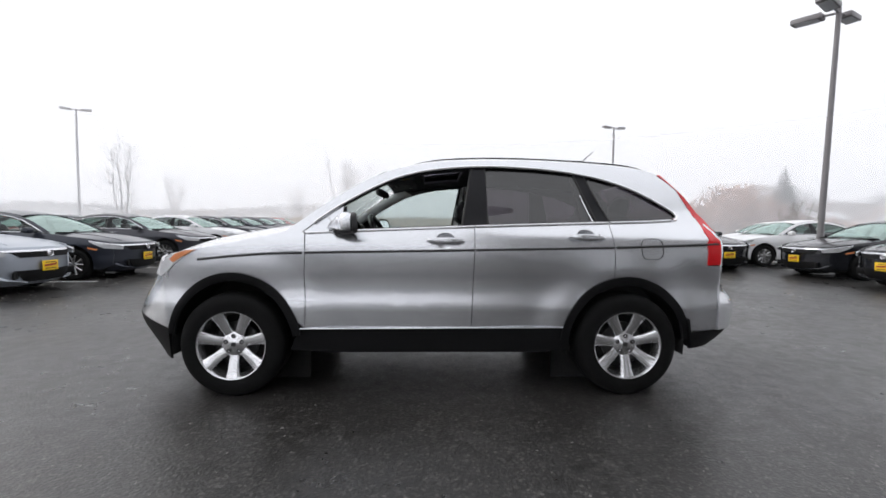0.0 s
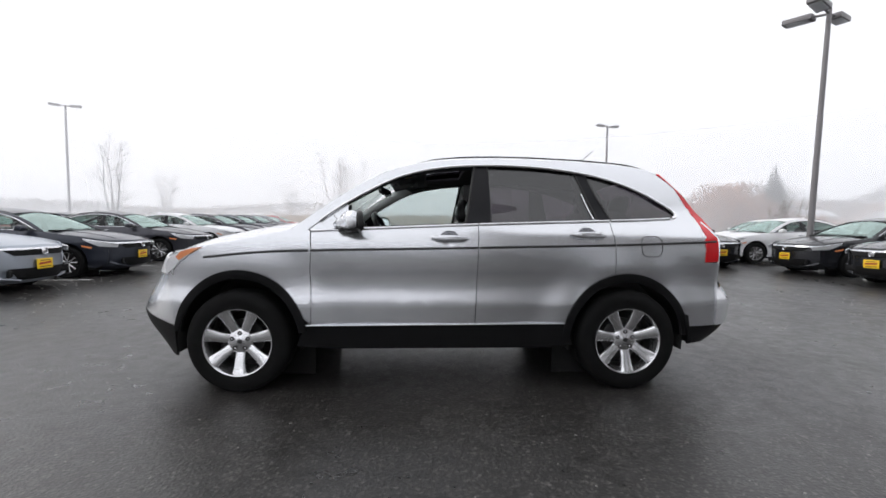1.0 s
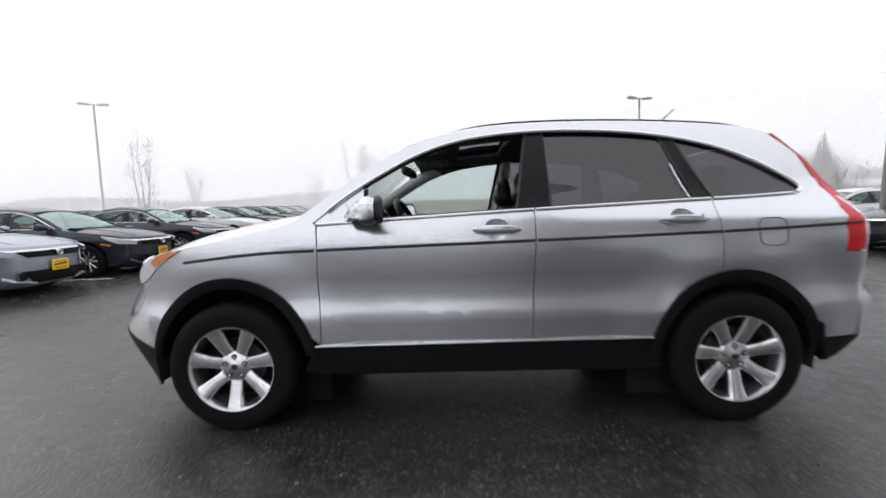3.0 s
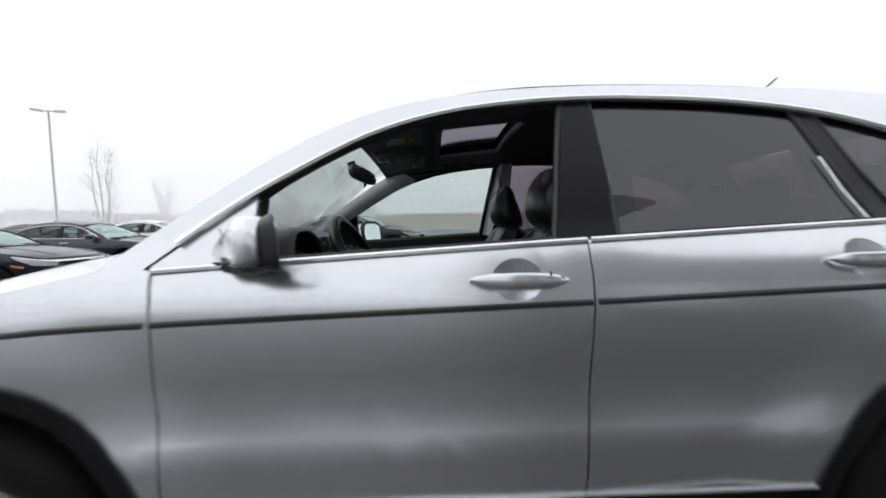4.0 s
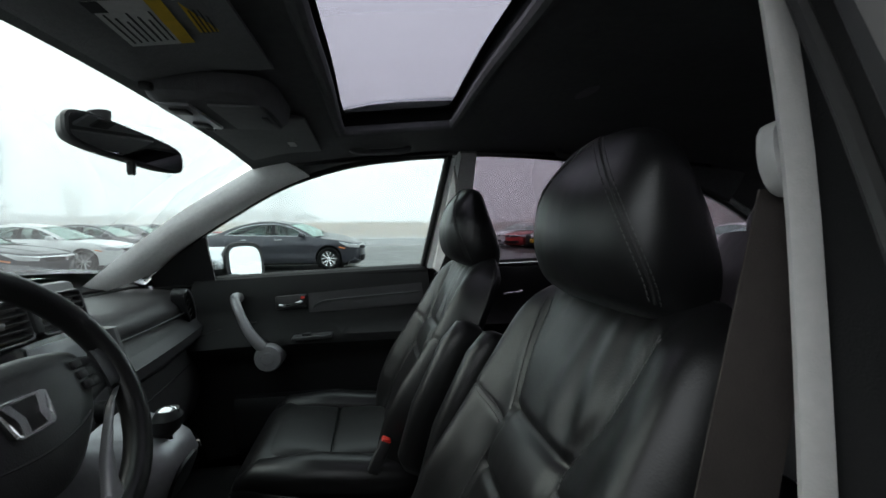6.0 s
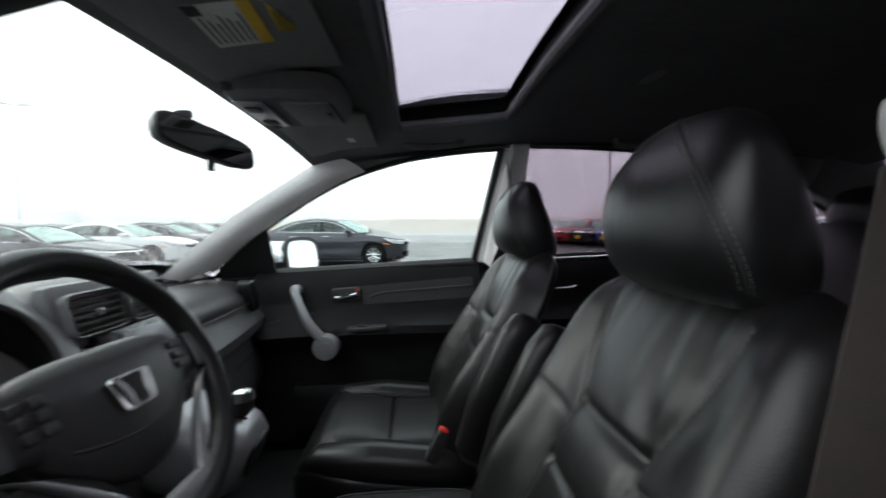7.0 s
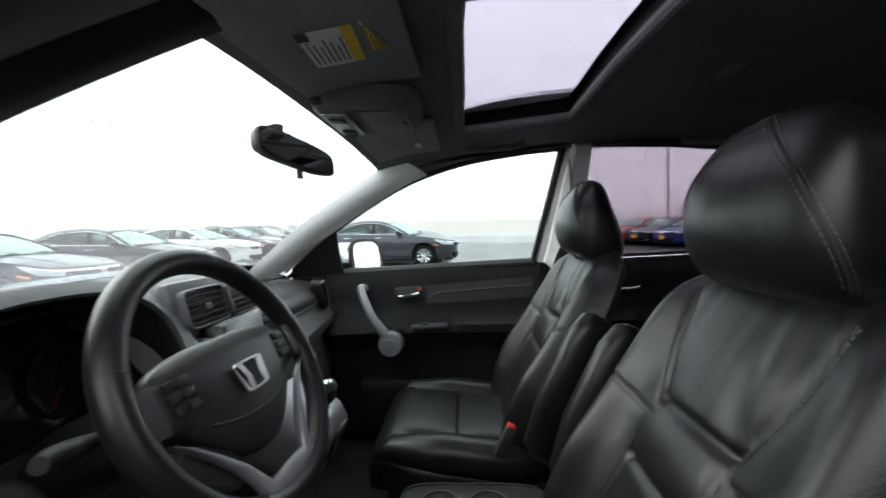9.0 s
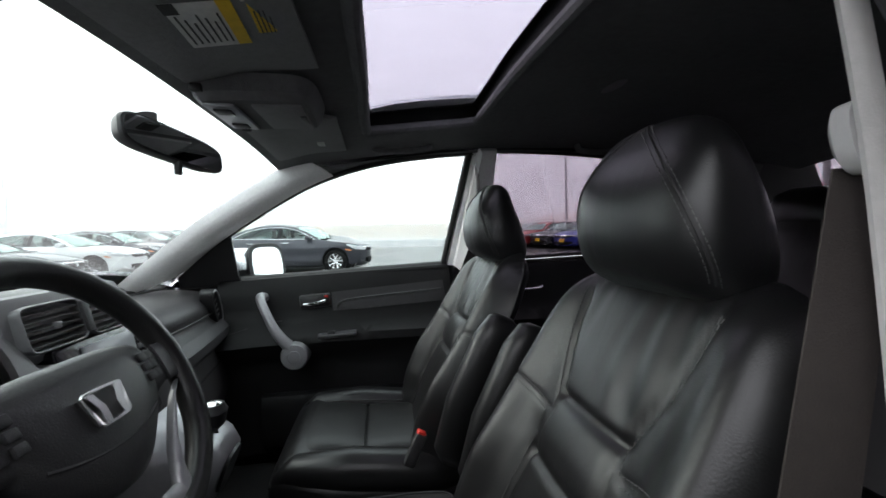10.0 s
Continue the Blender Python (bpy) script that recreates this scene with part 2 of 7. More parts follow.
def dusty_glare_glass():
    """Clear pane with a thin dusty film that scatters daylight and also stands in for glare."""
    m = glass("dusty_glare_glass", (0.55, 0.63, 0.605))
    n, l = m.node_tree.nodes, m.node_tree.links
    out = n["Material Output"].inputs[0]
    pane = out.links[0].from_socket
    veil, mix = n.new("ShaderNodeBsdfTranslucent"), n.new("ShaderNodeMixShader")
    co, spots, amount = n.new("ShaderNodeTexCoord"), n.new("ShaderNodeTexNoise"), n.new("ShaderNodeMapRange")
    spots.inputs["Scale"].default_value, spots.inputs["Detail"].default_value = 9, 4
    l.new(co.outputs["Object"], spots.inputs["Vector"]), l.new(spots.outputs[0], amount.inputs[0])
    amount.inputs[3].default_value, amount.inputs[4].default_value = 0.03, 0.07
    l.new(amount.outputs[0], mix.inputs[0]), l.new(pane, mix.inputs[1]), l.new(veil.outputs[0], mix.inputs[2])
    l.new(mix.outputs[0], out)
    return m


def paint(name, color, metal=0.6, rough=0.32, coat=0.4):
    return material(name, color, rough, metal, vary=0.04, scale=3, bump=0.00006, bump_scale=900, coat=coat)


ASPHALT = asphalt_material()
SILVER = paint("silver_paint", (0.72, 0.73, 0.755), 0.9, 0.25, 1.0)
BLACK_PLASTIC = material("black_plastic", (0.016, 0.016, 0.017), 0.5, vary=0.2, bump=0.0004, bump_scale=600)
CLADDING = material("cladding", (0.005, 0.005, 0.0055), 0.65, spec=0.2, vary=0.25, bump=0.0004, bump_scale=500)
GLOSS_BLACK = material("gloss_black", (0.012, 0.012, 0.014), 0.16, vary=0.1, coat=0.6)
PILLAR_BLACK = material("pillar_film", (0.012, 0.012, 0.014), 0.32, spec=0.18, vary=0.2)
RUBBER = material("tyre_rubber", (0.007, 0.007, 0.007), 0.75, spec=0.15, vary=0.3, scale=12, bump=0.0008, bump_scale=120)
SEAL = material("rubber_seal", (0.012, 0.012, 0.012), 0.5, vary=0.2)
ALLOY = material("alloy", (0.82, 0.82, 0.83), 0.2, 0.95, vary=0.08, scale=20)
CHROME = material("chrome", (0.8, 0.8, 0.82), 0.07, 1.0, vary=0.03)
STEEL_DARK = material("dark_steel", (0.06, 0.06, 0.06), 0.5, 0.7, vary=0.3)
TRIM_CHROME = material("satin_chrome", (0.85, 0.85, 0.86), 0.22, 1.0, vary=0.03)
CLEAR = glass("clear_glass", (0.58, 0.665, 0.645))
DUST_GLARE = dusty_glare_glass()
TINT = glass("tinted_glass", (0.165, 0.146, 0.17), film=0.08)
ROOF_GLASS = glass("roof_glass", (0.235, 0.222, 0.258), 0.3, film=0.02)
# Strong green-tinted gloss, raised to put bright sky on the screens.
SKY_SHEEN = glass("sky_sheen_glass", (0.42, 0.50, 0.47), 0.2, (0.76, 0.93, 0.87), film=0.36)
LAMP_GLASS = glass("lamp_cover", (0.95, 0.95, 0.97))
RED_LENS = material("red_lens", (0.70, 0.012, 0.018), 0.2, vary=0.1, coat=0.25)
AMBER = material("amber_lens", (0.85, 0.30, 0.12), 0.15, vary=0.1, coat=1.0)
HEAD_GLASS = material("headlight_glass", (0.6, 0.61, 0.63), 0.15, 0.2, vary=0.2, scale=12, coat=1.0)
LAMP_WHITE = material("lamp_reflector", (0.86, 0.86, 0.88), 0.2, 0.15, vary=0.1)
LEATHER = leather_material("black_leather", (0.0045, 0.0046, 0.0049), 0.35)
LEATHER_PANEL = leather_material("perforated_leather", (0.006, 0.0061, 0.0062), 0.42)
STITCH = material("stitching", (0.012, 0.012, 0.012), 0.6)
THREAD = material("thread", (0.05, 0.05, 0.05), 0.6)
DASH = material("dash_plastic", (0.042, 0.042, 0.043), 0.40, vary=0.15, bump=0.0007, bump_scale=450)
DASH_GREY = material("dash_satin", (0.045, 0.045, 0.048), 0.42, 0.1, vary=0.1, bump=0.0003, bump_scale=500)
# Far-side pillar trim, its grey lightened to put daylight into the colour.
TRIM_LIT = material("lit_grey_trim", (0.86, 0.86, 0.85), 0.6, vary=0.08, bump=0.0004, bump_scale=500)
# Same trim in a dimmer copy, for the strip that catches less light.
TRIM_DIM = material("dim_grey_trim", (0.45, 0.445, 0.43), 0.6, vary=0.08, bump=0.0004, bump_scale=500)
SPOKE_TRIM = material("spoke_trim", (0.32, 0.32, 0.33), 0.35, 0.5, vary=0.08)
BRIGHT_TRIM = material("bright_trim", (0.40, 0.40, 0.42), 0.32, 0.5, vary=0.08)
SILVER_TRIM = material("silver_trim", (0.30, 0.30, 0.31), 0.35, 0.5, vary=0.08)
HEADLINER = material("headliner_cloth", (0.135, 0.135, 0.14), 0.9, vary=0.18, scale=5, bump=0.0012, bump_scale=350)
VISOR = material("visor_vinyl", (0.20, 0.20, 0.205), 0.7, vary=0.15, bump=0.0008, bump_scale=300)
CARPET = material("carpet", (0.02, 0.02, 0.02), 0.95, vary=0.4, bump=0.003, bump_scale=250)
LINING = material("door_plastic", (0.0085, 0.0085, 0.009), 0.55, vary=0.15, bump=0.0006, bump_scale=450, spec=0.22)
WHEEL_HIDE = leather_material("wheel_leather", (0.010, 0.010, 0.010), 0.34)
# Dash satin in a lighter copy, windscreen light on the stack coloured in.
STACK_LIT = material("lit_stack_satin", (0.13, 0.13, 0.134), 0.4, 0.1, vary=0.08, bump=0.0003, bump_scale=500)
# Dark dash plastic lightened for the windscreen light on the hood's top.
HOOD_LIT = material("lit_hood_plastic", (0.11, 0.11, 0.11), 0.5, vary=0.12, bump=0.0006, bump_scale=450)
PAD = material("soft_plastic", (0.022, 0.022, 0.023), 0.34, vary=0.1, bump=0.0005, bump_scale=500)
BELT = material("belt_webbing", (0.024, 0.019, 0.0165), 0.8, vary=0.2, scale=60, bump=0.0006, bump_scale=500)
BELT_GREY = material("belt_cover", (0.36, 0.36, 0.35), 0.5, vary=0.06)
RED_BUTTON = material("red_button", (0.6, 0.03, 0.02), 0.4)
LABEL_WHITE = material("label_white", (0.7, 0.7, 0.68), 0.6)
LABEL_YELLOW = material("label_yellow", (0.75, 0.5, 0.02), 0.6)
INK = material("ink", (0.03, 0.03, 0.03), 0.6)
MIRROR = material("mirror_glass", (0.9, 0.92, 0.93), 0.01, 1.0, vary=0)
SCREEN = material("screen_glass", (0.3, 0.32, 0.33), 0.08, vary=0.05)
SIGN_YELLOW = material("sign_yellow", (0.85, 0.55, 0.01), 0.45, vary=0.05)
GALVANISED = material("pole_paint", (0.2, 0.19, 0.195), 0.5, 0.2, vary=0.2, scale=2)
BARK = material("bark", (0.17, 0.155, 0.14), 0.9, vary=0.3, scale=3)
GRASS = material("winter_grass", (0.21, 0.115, 0.025), 0.95, vary=0.35, scale=0.4, bump=0.05, bump_scale=8)
BRUSH = material("dry_brush", (0.42, 0.23, 0.14), 0.95, vary=0.35, scale=0.8)
NEEDLES = material("needles", (0.06, 0.075, 0.055), 0.95, vary=0.3)
CONCRETE = material("concrete", (0.33, 0.33, 0.32), 0.8, vary=0.2, scale=2)
ROOF_METAL = material("far_roof", (0.55, 0.56, 0.57), 0.6)
LINE_PAINT = material("line_paint", (0.62, 0.62, 0.6), 0.5, vary=0.3, scale=6)
DARK_WALL = material("dark_wall", (0.24, 0.237, 0.235), 0.6, vary=0.15, scale=1)
SHOW_GLASS = material("shop_glass", (0.02, 0.025, 0.03), 0.05, vary=0)
FASCIA = material("fascia", (0.55, 0.56, 0.58), 0.45, vary=0.05)

# ---- the lot and its surroundings ----
climb_near = curve1([(-20, 0), (7, 0), (12, 0.09), (18, 0.20), (48, 0.731), (60, 0.731)], 0.6)
cross = curve1([(-20, -0.05), (-9, -0.06), (-6, -0.05), (-3.0, 0.0), (3.0, -0.005), (9, -0.09), (20, -0.2)], 0.6)


def ground_z(x, y):
    """The lot is level round the car and climbs gently towards the field and one end."""
    return climb_near(min(max(y, -19), 59)) + cross(min(max(x, -19), 19)) * min(max((y + 4) / 6, 0), 1)


def smooth_ground(x, y):
    z = ground_z(x, y)
    if y > 48:
        t = min((y - 48) / 7, 1)
        z += 1.7 * t * t * (3 - 2 * t) + 0.004 * max(0, y - 55)
    return z


ys = [-600, -200, -80, -30, -12] + list(np.arange(-10, 16, 1)) + list(np.arange(16, 48.1, 2)) + list(np.arange(48.5, 58, 0.7)) + [65, 80, 120, 250, 600]
xs = [-600, -250, -120, -70, -50] + list(np.arange(-40, -15, 4)) + list(np.arange(-12, 12.1, 1)) + list(np.arange(16, 41, 4)) + [50, 70, 120, 250, 600]
lot = part("ground", grid(lambda u, v: (u, v, ground_z(u, v)), xs, [q for q in ys if q <= 48.1]), ASPHALT, None, "dark wet asphalt car park, patchy and stony", kind="structure")
far_ground = part("field", grid(lambda u, v: (u, v, smooth_ground(u, v) + 0.1 * math.sin(u * 0.7) * min(max(v - 49, 0), 1)), list(np.arange(-200, 201, 4)), [48.1] + [q for q in ys if q > 48.1]),
                  GRASS, None, "yellow-green winter grass bank beyond the lot", kind="structure")


def grass_tufts():
    """Long dry stalks along the bank."""
    rnd = random.Random(5)
    verts, faces = [], []
    for _ in range(9000):
        x, y = rnd.uniform(-60, 60), 50 + rnd.random() ** 1.5 * 8
        z = smooth_ground(x, y)
        h, w, a = rnd.uniform(0.15, 0.5), rnd.uniform(0.02, 0.05), rnd.uniform(0, 6.28)
        lx, ly = rnd.uniform(-0.1, 0.1), rnd.uniform(-0.1, 0.1)
        k = len(verts)
        verts += [(x - w * math.cos(a), y - w * math.sin(a), z - 0.05), (x + w * math.cos(a), y + w * math.sin(a), z - 0.05), (x + lx, y + ly, z + h)]
        faces.append((k, k + 1, k + 2))
    me = bpy.data.meshes.new("bank_grass")
    me.from_pydata(verts, [], faces)
    me.materials.append(GRASS)
    tagged(new("bank_grass", me), "long dry winter grass on the bank", "grass", kind="stuff")


grass_tufts()

# painted bay lines between the cars on the far side
for i, (x, y, a) in enumerate([(11.0, 5.85, -2), (11.3, 8.75, -2), (11.6, 12.0, -2), (-9.2, 5.15, 4), (-9.3, 8.1, 4)]):
    g = ground_z(x, y)
    part("bay_line", box((x, y, g + 0.004), (4.6, 0.1, 0.004), turn=(0, 0, a)), LINE_PAINT, None, "worn white painted parking bay line", kind="structure")


def grit():
    """Small stones, leaf scraps and bits of ice on the asphalt."""
    rnd = random.Random(8)
    bm = bmesh.new()
    spots = [(rnd.uniform(-7, 7), rnd.uniform(-3.3, 3.5)) for _ in range(1100)]
    spots += [(rnd.gauss(-7.6, 0.8), rnd.gauss(5.3, 1.6)) for _ in range(520)]
    spots += [(rnd.gauss(-1.2, 1.2), rnd.gauss(11.6, 0.4)) for _ in range(160)]
    for x, y in spots:
        r = rnd.uniform(0.002, 0.0065) if abs(x) < 5 and y < 8 else rnd.uniform(0.006, 0.02)
        q = Matrix.Translation((x, y, ground_z(x, y) + r * 0.15)) @ Euler((0, 0, rnd.uniform(0, 6))).to_matrix().to_4x4() @ Matrix.Diagonal((r * rnd.uniform(0.7, 1.8), r, r * 0.45, 1))
        bmesh.ops.create_icosphere(bm, subdivisions=1, radius=1, matrix=q)
    ob = part("grit", bm, material("grit_stone", (0.22, 0.21, 0.20), 0.6, vary=0.5, scale=40), None, "scattered small stones and leaf scraps on the asphalt", kind="stuff")
    tagged(ob, category="debris")


grit()


def lamp_post(x, y, height, heads, turn, radius=0.09, size=1.0, lean=0.0):
    g = ground_z(x, y)
    top = thing("street_lamp", "tall dark grey steel lot lamp with flat box heads", "street lamp", "lot lamps", pose(x, y, g, 0, lean, turn))
    part("pole", tube([(0, 0, 0), (0, 0, height)], [radius, radius * 0.72], 12), GALVANISED, top)
    part("base_cover", spin([(0, 0.0), (0, radius * 2.1), (0.12, radius * 1.8), (0.2, radius * 1.05)], (0, 0, 0), "z", 16), GALVANISED, top)
    for a in heads:
        c, s = math.cos(radians(a)), math.sin(radians(a))
        arm = part("arm", tube([(0.05 * c, 0.05 * s, height - 0.12), (0.4 * size * c, 0.4 * size * s, height - 0.07)], 0.035, 8), GALVANISED, top)
        head = part("lamp_head", box((0.72 * size * c, 0.72 * size * s, height - 0.05), (0.75 * size, 0.36 * size, 0.16 * size), 0.025 * size, (0, -4, a)), GALVANISED, top)
        part("lens", box((0.72 * size * c, 0.72 * size * s, height - 0.05 - 0.087 * size), (0.55 * size, 0.28 * size, 0.02), 0.005, (0, -4, a)), FASCIA, head)
    return top


lamp_post(11.3, 8.3, 7.55, (200, 20, 110), 8, 0.085, lean=2.2)
lamp_post(14.9, 30.8, 9.2, (180, 0), 15, 0.10, 0.95)
lamp_post(-28.6, 31.3, 10.1, (180, 0), 25, 0.10, 0.93)


def bare_tree(x, y, height, stems, seed, spread=0.5, twigs=260, mat=None):
    """Upright bare winter tree: tapering stems with many thin side shoots."""
    rnd = random.Random(seed)
    g = smooth_ground(x, y)
    top = thing("bare_tree", "leafless upright winter tree in fog", "tree", "bare trees", pose(x, y, g))
    trunk, crown = bmesh.new(), bmesh.new()
    lines = []
    for k in range(stems):
        a = 2 * math.pi * k / stems + rnd.uniform(-0.5, 0.5)
        r = spread * rnd.uniform(0.3, 1.0)
        h = height * rnd.uniform(0.75, 1.0)
        pts = [(0.12 * math.cos(a), 0.12 * math.sin(a), 0), (r * 0.6 * math.cos(a), r * 0.6 * math.sin(a), h * 0.2)]
        for i in range(3, 7):
            t = i / 6
            pts.append((r * (0.6 + t) * math.cos(a) + rnd.uniform(-0.15, 0.15), r * (0.6 + t) * math.sin(a) + rnd.uniform(-0.15, 0.15), h * t))
        pts = spline(pts, 3)
        lines.append((pts, h))
        tube(pts, [0.010 * height * (1 - 0.93 * i / (len(pts) - 1)) * (1.0 if k == 0 else 0.75) for i in range(len(pts))], 6, bm=trunk)
    for _ in range(twigs):
        pts, h = rnd.choice(lines)
        i = int(rnd.uniform(0.12, 0.98) * (len(pts) - 1))
        p = Vector(pts[i])
        a, rise = rnd.uniform(0, 6.28), rnd.uniform(0.1, 1.1)
        length = height * rnd.uniform(0.08, 0.24) * (1.3 - p.z / height)
        d = Vector((math.cos(a), math.sin(a), rise)).normalized()
        q = p + d * length * 0.55 + Vector((0, 0, rnd.uniform(-0.05, 0.15)))
        e = q + (d + Vector((rnd.uniform(-0.4, 0.4), rnd.uniform(-0.4, 0.4), rnd.uniform(0, 0.6)))).normalized() * length * 0.6
        w = 0.0016 * height
        tube([p, q, e], [w, w * 0.7, w * 0.3], 4, bm=crown)
        for _ in range(3):
            f = q + Vector((rnd.uniform(-1, 1), rnd.uniform(-1, 1), rnd.uniform(0, 1))) * length * 0.4
            tube([q, f], [w * 0.6, w * 0.25], 3, bm=crown)
    part("trunk", trunk, mat or BARK, top)
    part("crown", crown, mat or BARK, top)
    return top


bare_tree(-28, 35.3, 9.4, 4, 3, 0.8, 150)
bare_tree(-16.3, 75, 13, 4, 4, 2.2, 200)
bare_tree(-13.6, 78, 12, 3, 14, 1.8, 160)
bare_tree(-42, 66, 8, 5, 9, 1.5, 260)
bare_tree(-24, 72, 7, 5, 11, 1.5, 220)
bare_tree(25.3, 24.8, 3.5, 7, 12, 0.9, 420)


def conifer(x, y, height, seed):
    rnd = random.Random(seed)
    top = thing("conifer", "tall dark conifer fading into fog", "tree", "", pose(x, y, smooth_ground(x, y)))
    part("trunk", tube([(0, 0, 0), (0.1, 0, height)], [0.3, 0.04], 8), BARK, top)
    bm = bmesh.new()
    for k in range(520):
        t = (k // 26) / 20 + rnd.uniform(0, 0.012)
        z, a = height * (0.1 + 0.88 * t), rnd.uniform(0, 6.28)
        length = (1 - t) * height * 0.33 * rnd.uniform(0.5, 1.1) + 0.2
        d = Vector((math.cos(a), math.sin(a), -0.12))
        e = Vector((0, 0, z)) + d * length
        side = Vector((-d.y, d.x, 0)) * length * 0.10
        mid = Vector((0, 0, z + 0.05)) + d * length * 0.55
        v = [bm.verts.new(q) for q in ((0, 0, z), mid + side, e, mid - side, mid - Vector((0, 0, length * 0.25)))]
        bm.faces.new((v[0], v[1], v[2])), bm.faces.new((v[0], v[2], v[3])), bm.faces.new((v[0], v[4], v[2]))
    part("crown", bm, NEEDLES, top, smooth=0)


conifer(39, 42, 7.8, 2)
conifer(36.5, 44, 5.5, 7)


def brush_belt(name, x0, x1, y, low, high, seed, mat, label, count=1500):
    """A belt of leafless scrub: many small twig clumps with an uneven top."""
    rnd = random.Random(seed)
    verts, faces = [], []
    for _ in range(count):
        x = rnd.uniform(x0, x1)
        t = (x - x0) / (x1 - x0)
        top = low + (high - low) * (0.5 + 0.5 * math.sin(t * 9 + seed)) * math.sin(math.pi * t) ** 0.5
        yy = y + rnd.uniform(-3, 3)
        z = smooth_ground(x, yy) + top * rnd.random() ** 0.7
        s = rnd.uniform(0.25, 0.8)
        for _ in range(5):
            d = Vector((rnd.uniform(-1, 1), rnd.uniform(-0.6, 0.6), rnd.uniform(-0.2, 1))).normalized() * s
            w = Vector((rnd.uniform(-1, 1), rnd.uniform(-1, 1), rnd.uniform(-1, 1))) * s * 0.1
            k = len(verts)
            verts += [(x, yy, z), tuple(Vector((x, yy, z)) + d + w), tuple(Vector((x, yy, z)) + d - w)]
            faces.append((k, k + 1, k + 2))
    me = bpy.data.meshes.new(name)
    me.from_pydata(verts, [], faces)
    me.materials.append(mat)
    tagged(new(name, me), label, "shrubs", kind="stuff")


brush_belt("scrub", 20, 40, 38, 1.5, 5, 3, BRUSH, "russet leafless scrub and trees beyond the lot", 2600)
brush_belt("hedge", -75, -8, 62, 0.8, 2.4, 6, BARK, "low bare hedge along the far side of the field", 2200)
brush_belt("hedge", 46, 95, 62, 3, 8, 1, BARK, "grey bare woods on the far slope", 3200)


def low_shed(x, y, w, d, h, turn):
    top = thing("shed", "pale low industrial shed far off in fog", "building", "sheds", pose(x, y, smooth_ground(x, y), 0, 0, turn))
    part("wall", box((0, 0, h / 2), (w, d, h)), CONCRETE, top)
    rf = bmesh.new()
    loft([[(sx * w / 2 * 1.03, -d / 2 - 0.3, h + 0.02), (sx * w / 2 * 1.03, 0, h + 0.9), (sx * w / 2 * 1.03, d / 2 + 0.3, h + 0.02)] for sx in (-1, 1)], True, True, rf)
    part("roof", rf, ROOF_METAL, top, smooth=0)
    for k in range(5):
        part("window", box((-w / 2 + w * (k + 0.5) / 5, -d / 2 - 0.03, h * 0.55), (w / 9, 0.06, h * 0.35)), SHOW_GLASS, top)


low_shed(43, 45, 8, 5, 1.9, -20)
low_shed(58, 44, 7, 5, 1.9, -20)

# rail fence at the lot's far edge
for y0, x0, x1 in ((47, 26, 70),):
    fence = thing("fence", "low dark timber rail fence at the lot edge", "fence", "", pose(0, y0, 0.7))
    for k in range(int((x1 - x0) / 2.4) + 1):
        part("post", box((x0 + 2.4 * k, 0, 0.6), (0.12, 0.12, 1.2), 0.01), BARK, fence)
    for z in (0.5, 0.95):
        part("rail", box(((x0 + x1) / 2, -0.08, z), (x1 - x0, 0.05, 0.16), 0.01), BARK, fence)

# gentle hill behind the scrub
part("far_hill", grid(lambda u, v: (u, v, smooth_ground(u, v) + 9 * math.exp(-((u - 130) / 60) ** 2) * min(max((v - 75) / 60, 0), 1)), list(np.arange(40, 261, 10)), [75, 85, 100, 120, 150, 200]),
     BRUSH, None, "low wooded hill in the fog", kind="structure")


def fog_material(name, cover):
    """Fog's haze put into thin see-through sheets that scatter the daylight both ways."""
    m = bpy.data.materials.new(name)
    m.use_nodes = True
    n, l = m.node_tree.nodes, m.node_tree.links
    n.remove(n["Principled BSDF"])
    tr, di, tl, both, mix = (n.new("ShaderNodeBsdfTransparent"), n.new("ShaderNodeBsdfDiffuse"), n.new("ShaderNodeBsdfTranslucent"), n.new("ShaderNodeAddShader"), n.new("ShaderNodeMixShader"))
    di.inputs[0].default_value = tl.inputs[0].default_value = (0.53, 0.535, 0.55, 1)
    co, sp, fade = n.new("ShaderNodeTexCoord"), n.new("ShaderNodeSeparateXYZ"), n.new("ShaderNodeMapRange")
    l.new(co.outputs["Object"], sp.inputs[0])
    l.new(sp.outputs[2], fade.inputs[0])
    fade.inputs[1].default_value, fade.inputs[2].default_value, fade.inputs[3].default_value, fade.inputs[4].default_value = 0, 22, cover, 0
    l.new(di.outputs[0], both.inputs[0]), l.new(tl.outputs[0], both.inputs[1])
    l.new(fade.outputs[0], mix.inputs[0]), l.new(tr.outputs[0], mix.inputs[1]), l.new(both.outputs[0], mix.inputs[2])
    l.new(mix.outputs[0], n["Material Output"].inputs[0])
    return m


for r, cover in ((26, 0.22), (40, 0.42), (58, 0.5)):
    ob = part("fog_sheet", spin([(-1, r), (10, r), (22, r)], (0, 0, 0), "z", 96), fog_material("fog", cover), None, "white winter fog, its haze put into see-through sheets", kind="structure")
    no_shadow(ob)


